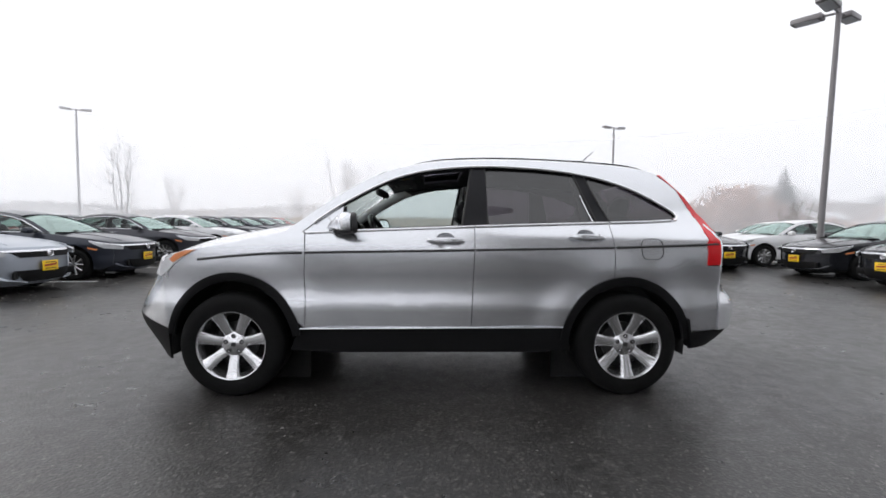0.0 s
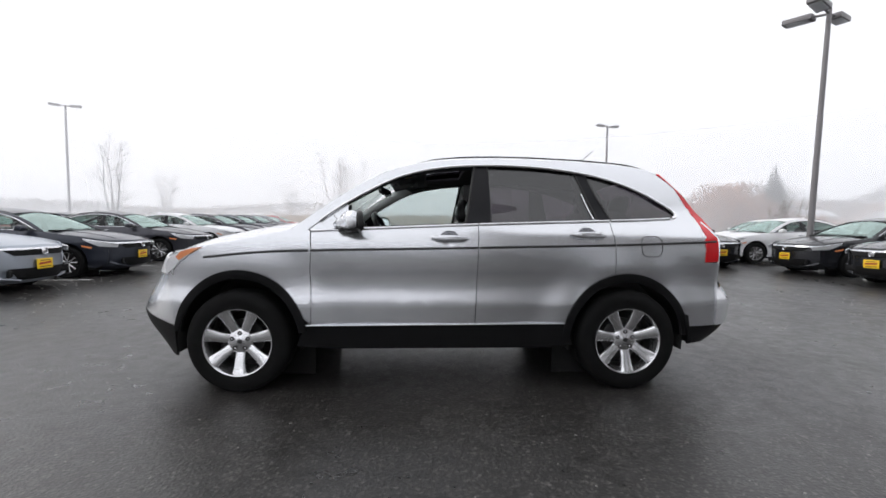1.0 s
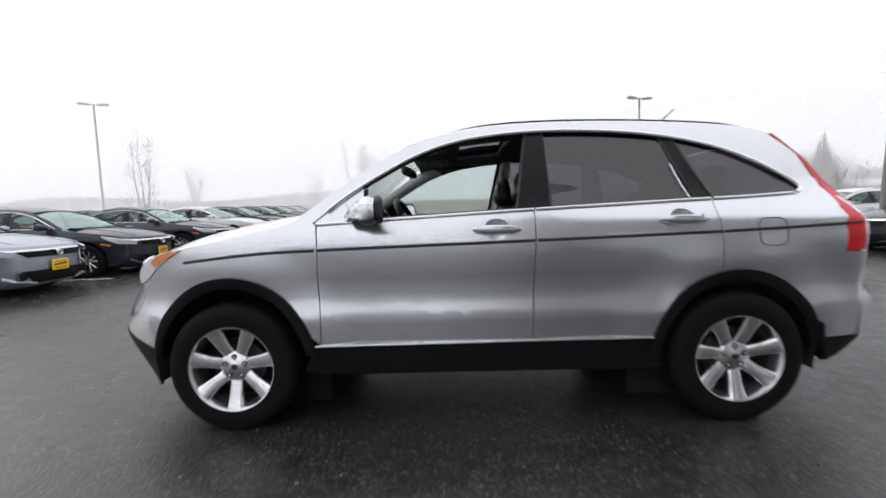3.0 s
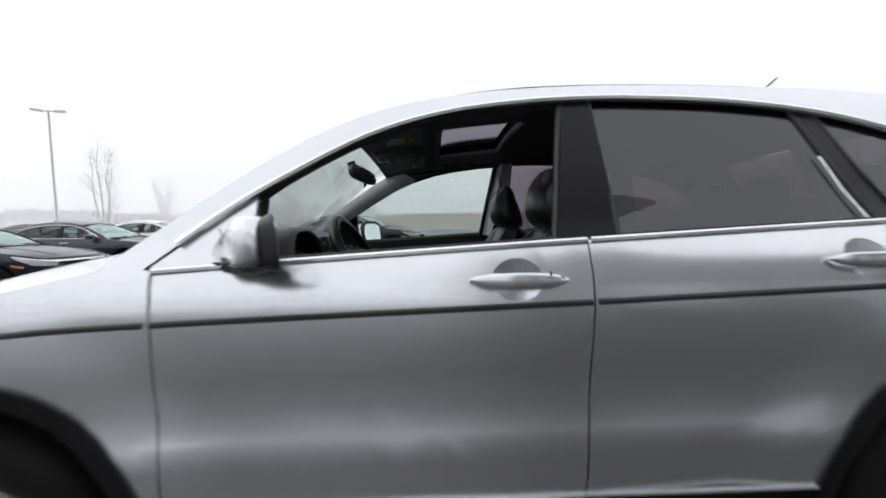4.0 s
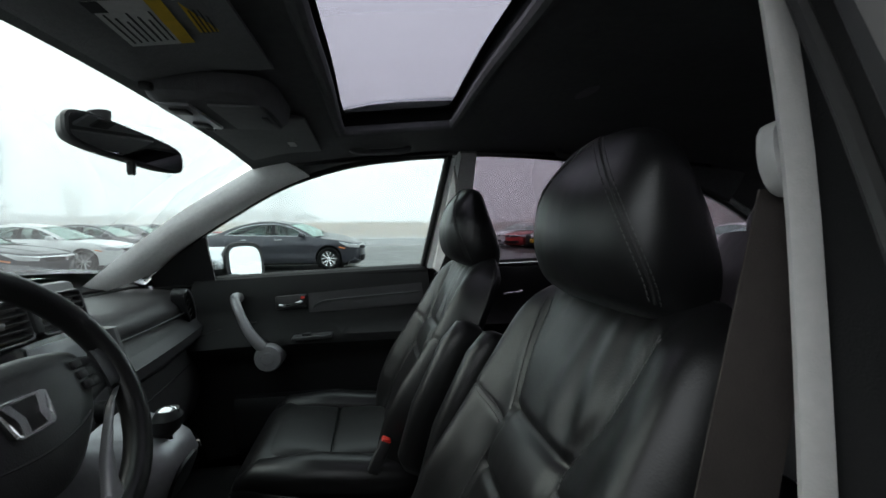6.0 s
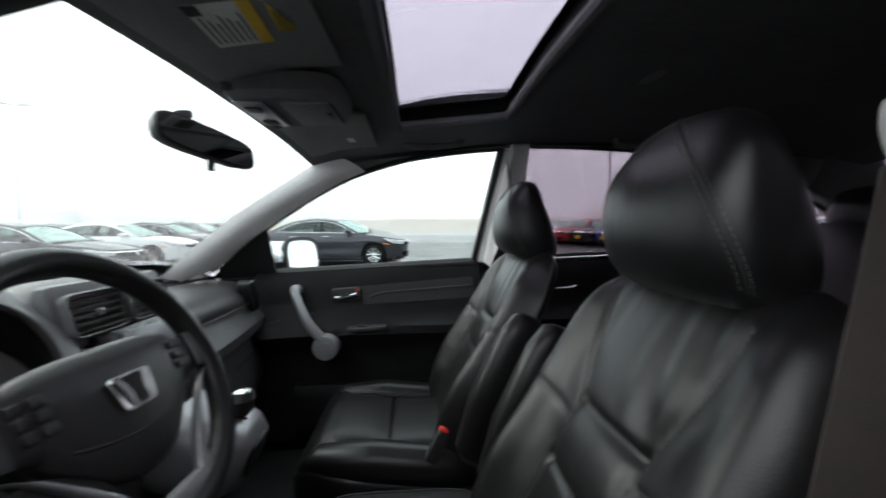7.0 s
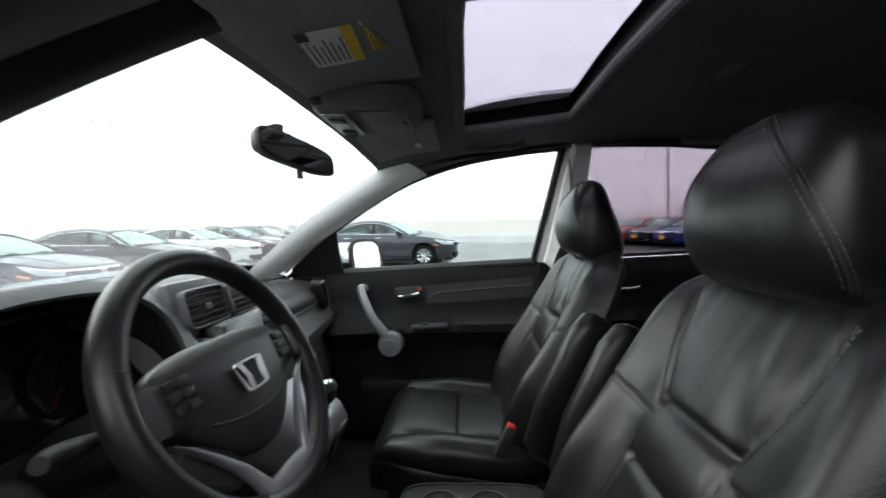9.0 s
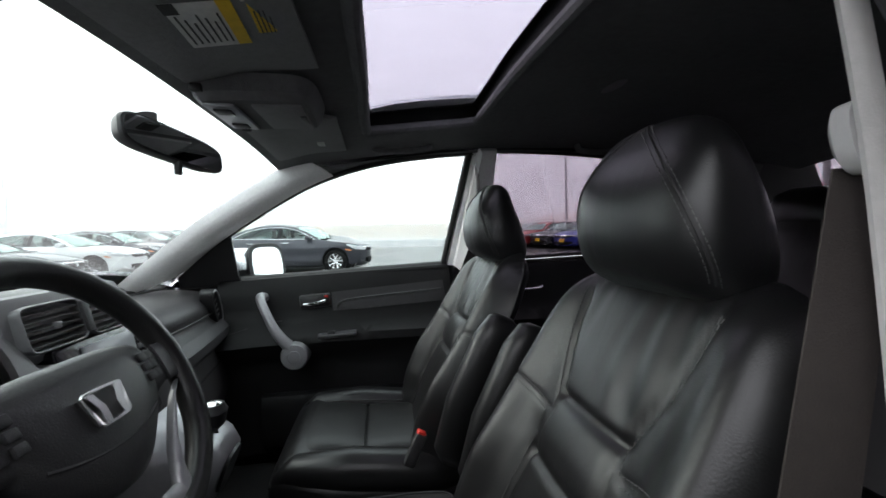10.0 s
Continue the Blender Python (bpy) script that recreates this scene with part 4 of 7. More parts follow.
# roof with its sunroof opening
roof_edge = curve1([(x, z) for x, z in ROOF_LINE if x > -0.45][:], 0.03)
SUN_X, SUN_Y = (-0.085, 0.42), 0.37


def roof(u, v):
    z0 = roof_edge(u)
    y = body_y(u, z0)
    return (u - 0.02 * (1 - v * v) * (1 if u < -0.3 else 0), v * y, z0 + 0.066 * (1 - abs(v) ** 3.0) * min(1, 0.45 + (u + 0.374) * 1.6))


def over_sun(u, v):
    return SUN_X[0] < u < SUN_X[1] and abs(v) < 0.62


roof_us = sorted(list(np.linspace(-0.374, SUN_X[0], 8)) + list(np.linspace(SUN_X[0], SUN_X[1], 7))[1:] + list(np.linspace(SUN_X[1], 1.64, 16))[1:])
roof_vs = sorted(list(np.linspace(-1, -0.62, 7)) + list(np.linspace(-0.62, 0.62, 13))[1:] + list(np.linspace(0.62, 1, 7))[1:])
part("roof", thicken(grid(roof, roof_us, roof_vs, over_sun), 0.012), SILVER, suv, smooth=60)
part("sunroof", grid(lambda u, v: tuple(Vector(roof(u, v)) - Vector((0, 0, 0.004))), list(np.linspace(SUN_X[0] - 0.01, SUN_X[1] + 0.01, 6)), list(np.linspace(-0.63, 0.63, 9))), ROOF_GLASS, suv, "grey tinted sunroof glass")
aerial = part("aerial", tube([(1.20, -0.25, 1.655), (1.29, -0.25, 1.735)], [0.005, 0.003], 8), BLACK_PLASTIC, suv)
part("aerial_foot", spin([(0, 0.0), (0.03, 0.012), (0.012, 0.035), (0.0, 0.04)], (1.19, -0.25, 1.635), "z", 16), BLACK_PLASTIC, aerial)

# windscreen
def screen(u, v):
    t = u
    x = -1.02 + 0.61 * t + 0.09 * v * v * (1 - 0.55 * t)
    y = v * (0.765 - 0.145 * t)
    z = 1.085 + 0.435 * t + 0.03 * math.sin(math.pi * t) - 0.02 * v * v
    return (x, y, z)


no_shadow(part("windscreen", grid(screen, list(np.linspace(0, 1.05, 12)), list(np.linspace(-1, 1, 17))), DUST_GLARE, suv, "clear slightly dusty windscreen with glare put into its film"))
part("cowl", thicken(grid(lambda u, v: (-1.05 + 0.12 * u + 0.09 * v * v, v * 0.78, 1.105 - 0.045 * u - 0.02 * v * v), [0, 0.5, 1], list(np.linspace(-1, 1, 13))), -0.02), BLACK_PLASTIC, suv)
for y0, y1 in ((-0.62, -0.08), (-0.02, 0.48)):
    part("wiper", tube([(-0.985, y0, 1.10), (-0.96, (y0 + y1) / 2, 1.125), (-0.955, y1, 1.13)], 0.008, 6), BLACK_PLASTIC, suv)

# underbody
part("underbody", box((0.0, 0, 0.325), (1.7, 1.6, 0.09), 0.03), CARPET, suv)
for x in (-1.35, 1.35):
    part("subframe", box((x, 0, 0.28), (1.0, 1.1, 0.16), 0.03), CARPET, suv)
part("exhaust", tube([(-0.9, 0.1, 0.22), (1.2, 0.1, 0.22), (1.5, 0.35, 0.25), (2.15, 0.4, 0.28)], 0.03, 8), STEEL_DARK, suv)


# ---- wheels ----
REAR_TURN = 3


def suv_wheel(x, side):
    c = (x, side * 0.785, 0.338)
    R = 0.345
    outs = [(-0.10, 0.205), (-0.112, 0.225), (-0.118, 0.27), (-0.116, 0.30), (-0.104, 0.328), (-0.085, 0.340), (-0.06, R), (0.06, R), (0.085, 0.340), (0.104, 0.328), (0.118, 0.30), (0.118, 0.27), (0.114, 0.232), (0.104, 0.214)]
    rim_p = [(0.108, 0.228), (0.119, 0.225), (0.116, 0.219), (0.104, 0.214), (0.075, 0.209), (0.045, 0.203)]
    wheel = part("wheel", spin([(side * h, r) for h, r in rim_p], c, "y", 56), ALLOY, suv, "polished seven-spoke alloy wheel")
    bm = spin([(side * h, r) for h, r in outs], c, "y", 64)
    for v in bm.verts:
        if v.co.z < 0.02:
            v.co.y += side * 0.006 if v.co.y * side > c[1] * side else 0
            v.co.z = max(v.co.z, 0.0)
    part("tyre", bm, RUBBER, wheel, "black tyre")
    for k in range(5):
        g = -0.045 + 0.0225 * k
        part("tread_groove", spin([(g - 0.003, R + 0.0005), (g + 0.003, R + 0.0005)], c, "y", 48), SEAL, wheel)
    part("rim_barrel", spin([(side * h, r) for h, r in ((0.045, 0.203), (0.02, 0.195), (0.0, 0.19), (-0.09, 0.195))], c, "y", 48), STEEL_DARK, wheel)
    part("brake_disc", spin([(side * 0.02, 0.0), (side * 0.02, 0.14), (side * 0.0, 0.14)], c, "y", 32), STEEL_DARK, wheel)
    part("wheel_back", spin([(side * -0.03, 0.0), (side * -0.03, 0.19)], c, "y", 32), CARPET, wheel)
    for k in range(7):
        a = radians(270 + 360 / 7 * k + (0 if x < 0 else REAR_TURN))
        u, w = Vector((math.cos(a), 0, math.sin(a))), Vector((-math.sin(a), 0, math.cos(a)))
        rings = []
        for r, half, out, deep in ((0.05, 0.028, 0.064, 0.03), (0.08, 0.0315, 0.076, 0.036), (0.13, 0.0355, 0.088, 0.042), (0.175, 0.0395, 0.098, 0.044), (0.200, 0.043, 0.106, 0.044), (0.216, 0.048, 0.112, 0.040)):
            q = Vector(c) + u * r + Vector((0, side * (out - deep / 2), 0))
            rings.append(ring(q, w, (0, 1, 0), half, deep / 2, 3.4, 14))
        part("spoke", loft(rings), ALLOY, wheel)
    hub = part("hub", spin([(side * 0.080, 0.0), (side * 0.080, 0.028), (side * 0.076, 0.034), (side * 0.075, 0.072), (side * 0.068, 0.082), (side * 0.03, 0.088)], c, "y", 32), ALLOY, wheel)
    part("hub_badge", box((c[0], c[1] + side * 0.081, c[2]), (0.030, 0.004, 0.028), 0.004, (0, 6, 0)), STEEL_DARK, hub)
    for k in range(5):
        a = radians(90 + 72 * k)
        at = (c[0] + 0.055 * math.cos(a), c[1], c[2] + 0.055 * math.sin(a))
        # Dark disc on the hub face, painting the shade of the nut hole.
        part("nut_shade_disc", spin([(side * 0.0785, 0.0), (side * 0.0785, 0.0145), (side * 0.07, 0.0155)], at, "y", 14), SEAL, hub)
        part("wheel_nut", spin([(side * 0.083, 0.0), (side * 0.083, 0.004), (side * 0.080, 0.007), (side * 0.07, 0.007)], at, "y", 6), CHROME, hub)


for x in (-1.31, 1.31):
    for side in (-1, 1):
        suv_wheel(x, side)

# ---- the silver car: cabin ----
headliner_edge = curve1([(-0.50, 1.46), (-0.41, 1.487), (-0.30, 1.51), (-0.10, 1.54), (0.2, 1.568), (0.6, 1.575), (1.0, 1.562), (1.4, 1.53), (1.62, 1.48)], 0.05)
HOLE_X, HOLE_Y = (-0.085, 0.235), 0.375


def liner(u, v):
    y = v * 0.61 * (1 - upper(u))
    return (u - 0.018 * (1 - v * v) * max(0, min(1, (-0.2 - u) / 0.2)), y, headliner_edge(u) - 0.03 + 0.04 * (1 - abs(v) ** 2.4))


lv = HOLE_Y / 0.61
liner_us = list(np.linspace(-0.385, HOLE_X[0], 8)) + list(np.linspace(HOLE_X[0], HOLE_X[1], 7))[1:] + list(np.linspace(HOLE_X[1], 1.6, 14))[1:]
liner_vs = list(np.linspace(-1, -lv, 6)) + list(np.linspace(-lv, lv, 13))[1:] + list(np.linspace(lv, 1, 6))[1:]
headliner = part("headliner", thicken(grid(liner, liner_us, liner_vs, lambda u, v: HOLE_X[0] < u < HOLE_X[1] and abs(v) < lv), 0.008), HEADLINER, suv, "dark grey cloth headliner", smooth=60)
hole = spline([(HOLE_X[0], -HOLE_Y + 0.03), (HOLE_X[0], 0), (HOLE_X[0], HOLE_Y - 0.03), (HOLE_X[0] + 0.03, HOLE_Y), (0.1, HOLE_Y), (HOLE_X[1] - 0.01, HOLE_Y - 0.01), (HOLE_X[1] + 0.012, HOLE_Y - 0.06), (HOLE_X[1] + 0.012, 0),
               (HOLE_X[1] + 0.012, -HOLE_Y + 0.06), (HOLE_X[1] - 0.01, -HOLE_Y + 0.01), (0.1, -HOLE_Y), (HOLE_X[0] + 0.03, -HOLE_Y)], 4, True)
low = [(x, y, liner(x, y / 0.61)[2] - 0.003) for x, y in hole]
part("sunroof_lip", tube(low, 0.015, 10, closed=True), HEADLINER, headliner)
high = [(x, y, z + 0.05) for x, y, z in low]
part("sunroof_frame", loft([low + low[:1], high + high[:1]], False, False), CLADDING, headliner)
inset = [(HOLE_X[0] + 0.09 + (x - HOLE_X[0] - 0.09) * 0.9 + 0.005, y * 0.9, z + 0.045) for x, y, z in low]
part("sunroof_rim", loft([high + high[:1], inset + inset[:1]], False, False), CLADDING, headliner)
grip = [(0.51 + 0.018 * math.cos(t), 0.06 + 0.05 * math.sin(t), 1.573) for t in np.linspace(0, 6.283, 21)[:-1]]
dip = [(0.51 + 0.012 * math.cos(t), 0.06 + 0.042 * math.sin(t), 1.580) for t in np.linspace(0, 6.283, 21)[:-1]]
part("shade_grip", loft([grip, dip]), VISOR, headliner, "recessed shade grip")

# roof-mounted map light, lids and sun visors
console = part("roof_console", loft([ring((-0.275, 0.005, z), (1, 0, 0), (0, 1, 0), a, b, 4.5, 24) for z, a, b in ((1.515, 0.11, 0.125), (1.485, 0.105, 0.12), (1.474, 0.095, 0.105))]), HEADLINER, headliner)
part("map_light", box((-0.335, 0.005, 1.473), (0.055, 0.17, 0.008), 0.003, (0, 3, 0)), SILVER_TRIM, console, "clear map light lens")
for y in (-0.045, 0.055):
    part("light_switch", box((-0.335, y, 1.468), (0.03, 0.03, 0.006), 0.002, (0, 3, 0)), BLACK_PLASTIC, console)
part("console_lid", box((-0.235, 0.005, 1.473), (0.09, 0.17, 0.008), 0.004), VISOR, console)
part("console_button", box((-0.198, 0.005, 1.468), (0.01, 0.05, 0.004), 0.001), DASH_GREY, console)
for side in (-1, 1):
    rings = []
    for s in np.linspace(0, 1, 9):
        x = -0.360 + 0.21 * s
        wide = 0.185 - 0.02 * s
        thick = 0.011 * math.sqrt(max(0.05, 1 - abs(2 * s - 1) ** 4))
        rings.append(ring((x, side * (0.315 + 0.01 * (1 - s)), 1.480 + 0.028 * s + 0.012 * math.sin(math.pi * s)), (0, 1, 0.04 * -side), (0, 0, 1), wide, thick, 5, 24))
    visor = part("sun_visor", loft(rings), VISOR, headliner, "grey vinyl sun visor folded up")
    part("visor_pivot", tube([(-0.352, side * 0.50, 1.482), (-0.345, side * 0.56, 1.480)], 0.006, 8), BLACK_PLASTIC, visor)
    part("visor_clip", box((-0.348, side * 0.135, 1.482), (0.02, 0.014, 0.014), 0.004), BLACK_PLASTIC, visor)
    if side < 0:
        tag = part("warning_label", box((-0.268, -0.325, 1.4907), (0.058, 0.105, 0.001), turn=(0, -9, 3)), LABEL_WHITE, visor, "white and yellow warning label")
        part("yellow_band", box((-0.232, -0.325, 1.4957), (0.016, 0.105, 0.001), turn=(0, -9, 3)), LABEL_YELLOW, tag)
        part("small_label", box((-0.198, -0.335, 1.5002), (0.022, 0.075, 0.001), turn=(0, -9, 3)), LABEL_YELLOW, visor, "small yellow label")
        part("small_label_head", box((-0.198, -0.383, 1.4997), (0.026, 0.02, 0.001), turn=(0, -9, 3)), LABEL_WHITE, visor)
        for k in range(7):
            part("text_bar", box((-0.290 + 0.0075 * k, -0.318 + 0.004 * (k % 3), 1.4864 + 0.0012 * k), (0.002, 0.07 - 0.01 * (k % 3), 0.0008), turn=(0, -9, 3)), INK, tag)
        part("pictogram", box((-0.288, -0.368, 1.4867), (0.016, 0.022, 0.0008), turn=(0, -9, 3)), INK, tag)
        for k in range(4):
            part("text_bar", box((-0.2045 + 0.005 * k, -0.325, 1.4980 + 0.0008 * k), (0.0014, 0.055, 0.0008), turn=(0, -9, 3)), INK, visor)
        for piece in visor.children:
            if piece.name.split(".")[0] in ("warning_label", "small_label", "small_label_head", "text_bar"):
                piece.location = (0.008, -0.008, -0.0014)
    else:
        part("vanity_light", box((-0.205, 0.30, 1.482), (0.018, 0.04, 0.004), 0.001), LABEL_WHITE, visor)
# assist grip over the far window, small coat hook light behind
for side, x0 in ((1, 0.03), (1, 0.75)):
    grip = [(x0 - 0.09, side * 0.55, 1.535), (x0 - 0.085, side * 0.53, 1.512), (x0, side * 0.525, 1.508), (x0 + 0.085, side * 0.53, 1.518), (x0 + 0.09, side * 0.55, 1.542)]
    part("assist_grip", tube(spline(grip, 5), 0.008, 8, flat=1.4), HEADLINER, headliner)

# rear-view mirror
mc, yaw = Vector((-0.418, -0.05, 1.403)), radians(-16)
along, face = Vector((0.27, 0.96, -0.10)).normalized(), Vector((0.93, -0.25, 0.11)).normalized()
upv = face.cross(along)
rings = [ring(mc + face * o, along, upv, a, b, 4, 28) for o, a, b in ((-0.028, 0.08, 0.012), (-0.02, 0.112, 0.026), (0.0, 0.122, 0.031), (0.006, 0.121, 0.030))]
rv = part("rear_view_mirror", loft(rings), BLACK_PLASTIC, suv, "black rear-view mirror")
part("mirror_pane", loft([ring(mc + face * o, along, upv, 0.116, 0.0265, 4, 28) for o in (0.0063, 0.0075)]), MIRROR, rv)
part("dip_lever", box(mc - upv * 0.04 + face * 0.0, (0.012, 0.012, 0.025), 0.003), BLACK_PLASTIC, rv)
part("mirror_stem", tube([mc - face * 0.02, mc - face * 0.05 + Vector((0, 0, 0.03)), (-0.475, -0.035, 1.462)], [0.014, 0.012, 0.02], 10), BLACK_PLASTIC, rv)

# pillars and rails inside
for side in (-1, 1):
    SETTLE["suv"] = -0.022 if side > 0 else 0.0
    edge_line = resample([(p[0] + 0.004, p[1], p[2] - 0.012) for p in (screen(t, side * (min(0.85, 0.765 - 0.23 * (t - 0.62)) if side < 0 else 0.80 + 0.17 * t)) for t in np.linspace(0.02, 1.0 if side < 0 else 1.09, 20))], 24)
    win_line = resample([(x + 0.012, side * (body_y(x, z) - 0.045), z - 0.004) for x, z in WIN_TOP if -0.80 < x < (-0.27 if side < 0 else -0.2)], 24)
    if side < 0:
        mid_line = [tuple(Vector(p).lerp(Vector(q), 0.42)) for p, q in zip(edge_line, win_line)]
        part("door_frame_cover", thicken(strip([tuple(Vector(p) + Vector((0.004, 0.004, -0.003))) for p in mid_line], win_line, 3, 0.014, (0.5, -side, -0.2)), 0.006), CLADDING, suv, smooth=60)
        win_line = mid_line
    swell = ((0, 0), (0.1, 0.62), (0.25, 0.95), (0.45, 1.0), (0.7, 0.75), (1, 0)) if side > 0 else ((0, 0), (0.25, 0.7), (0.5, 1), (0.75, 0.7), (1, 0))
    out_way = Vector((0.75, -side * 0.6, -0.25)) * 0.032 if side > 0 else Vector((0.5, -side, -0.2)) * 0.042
    # Near-side trim is the same grey, its backlit shade put into the colour.
    part("windscreen_pillar_trim", thicken(loft([[Vector(p).lerp(Vector(q), t) + out_way * k for p, q in zip(edge_line, win_line)] for t, k in swell], False, False), 0.006), TRIM_LIT if side > 0 else CLADDING, suv, "pale grey pillar trim" if side > 0 else "pillar trim darkened on the near side", smooth=60)
    rail_a = resample([(x, side * (body_y(x, z) - 0.04), z - 0.004) for x, z in WIN_TOP if -0.30 < x < 1.45 and z > 1.3], 50)
    rail_b = resample([liner(u, side * 0.995) for u in np.linspace(-0.38, 1.45, 50)], 50)
    part("rail_trim", strip(rail_a, rail_b, 3, 0.006, (0, -side, -0.5)), HEADLINER, suv, smooth=60)
    frame_out = [(x, side * (body_y(x, z) - 0.012), z - 0.001) for x, z in WIN_TOP if -0.86 < x < 1.45 and z > 1.06]
    frame_in = [(x + 0.006, side * (body_y(x, z) - 0.046), z - 0.005) for x, z in WIN_TOP if -0.86 < x < 1.45 and z > 1.06]
    part("door_seal", strip(frame_out, frame_in, 1), SEAL, suv)
    # black corner piece inside, by the mirror
    bm, nm = panel([(-0.80, 1.07), (-0.585, 1.078), (-0.585, 1.262), (-0.655, 1.222), (-0.80, 1.115)], side, body_y, off=-0.045, lip=0.01)
    part("corner_cover", bm, BLACK_PLASTIC, suv)
    # centre pillar, pale upper and black lower trim
    bm, nm = panel([(0.262, 1.10), (0.372, 1.11), (0.372, 1.545), (0.312, 1.545)], side, body_y, off=-0.055, lip=-0.035)
    # Near-side copy coloured dark so that only the front strip reads pale.
    pil = part("centre_pillar_trim", bm, TRIM_LIT if side > 0 else CLADDING, suv, "pale grey pillar trim" if side > 0 else "pillar trim darkened on the near side")
    rise = np.linspace(0, 1, 10)
    edge = resample(spline([(0.268, 0.668, 1.06), (0.290, 0.640, 1.19), (0.303, 0.618, 1.30), (0.298, 0.602, 1.42), (0.290, 0.592, 1.50)], 5), 10)
    front_a = [(x, side * y, z) for x, y, z in edge]
    front_b = [(x + 0.012, side * (y + 0.007), z) for x, y, z in edge]
    jamb = [[(0.207 + 0.078 * t, side * (body_y(0.25, 1.12 + 0.425 * t) - 0.008), 1.12 + 0.425 * t) for t in rise],
            [(0.216 + 0.076 * t, side * (body_y(0.25, 1.12 + 0.425 * t) - 0.035), 1.12 + 0.425 * t) for t in rise],
            [(0.238 + 0.066 * t, side * (body_y(0.25, 1.12 + 0.425 * t) - 0.040), 1.12 + 0.425 * t) for t in rise],
            [(0.240 + 0.062 * t, side * (body_y(0.25, 1.12 + 0.425 * t) - 0.075), 1.12 + 0.425 * t) for t in rise],
            [(0.262 + 0.05 * t, side * (body_y(0.25, 1.12 + 0.425 * t) - 0.080), 1.10 + 0.43 * t) for t in rise],
            [(0.292 + 0.03 * t, side * (0.705 - 0.075 * t), 1.08 + 0.43 * t) for t in rise],
            [(x + 0.013, side * (y + 0.008), z) for x, y, z in edge]]
    part("pillar_jamb", loft(jamb, False, False), TRIM_LIT if side > 0 else CLADDING, pil, smooth=30)
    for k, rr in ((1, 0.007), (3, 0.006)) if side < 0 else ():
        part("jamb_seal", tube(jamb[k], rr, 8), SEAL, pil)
    part("pillar_return", thicken(strip(front_a, front_b, 3, 0.006, (-1, 0, 0)), 0.004), TRIM_DIM, pil, smooth=60)
    bm, nm = panel([(0.24, 0.35), (0.42, 0.35), (0.38, 1.10), (0.275, 1.10)], side, lambda x, z: 0.775, lip=-0.04)
    part("pillar_foot", bm, BLACK_PLASTIC, suv)
    bm, nm = panel([(1.02, 1.15), (1.22, 1.16), (1.11, 1.46), (0.98, 1.50)], side, body_y, off=-0.05, lip=-0.03)
    part("rear_pillar_trim", bm, DASH, suv)
    bm, nm = panel([(1.2, 0.45), (2.0, 0.6), (1.95, 1.17), (1.2, 1.165)], side, lambda x, z: 0.60, lip=-0.04)
    part("boot_trim", bm, DASH, suv)
    bm, nm = panel([(1.70, 1.17), (1.93, 1.12), (1.80, 1.33), (1.66, 1.50), (1.30, 1.53), (1.42, 1.41), (1.62, 1.31), (1.75, 1.22)], side, body_y, off=-0.04, lip=-0.01)
    part("tail_pillar_trim", bm, DASH, suv)

SETTLE["suv"] = 0.0
# door linings
lining = curve1([(0.30, 0.74), (0.45, 0.765), (0.62, 0.772), (0.76, 0.768), (0.80, 0.745), (0.825, 0.70), (0.865, 0.695), (0.88, 0.72), (0.90, 0.755), (0.95, 0.768), (1.02, 0.778), (1.06, 0.79), (1.085, 0.805), (1.15, 0.83)], 0.008)


def lining_y(x, z):
    return lining(z - 0.02 * (x + 0.2)) - 0.03 * math.exp(-((x + 0.62) / 0.1) ** 2) * (z < 0.9)


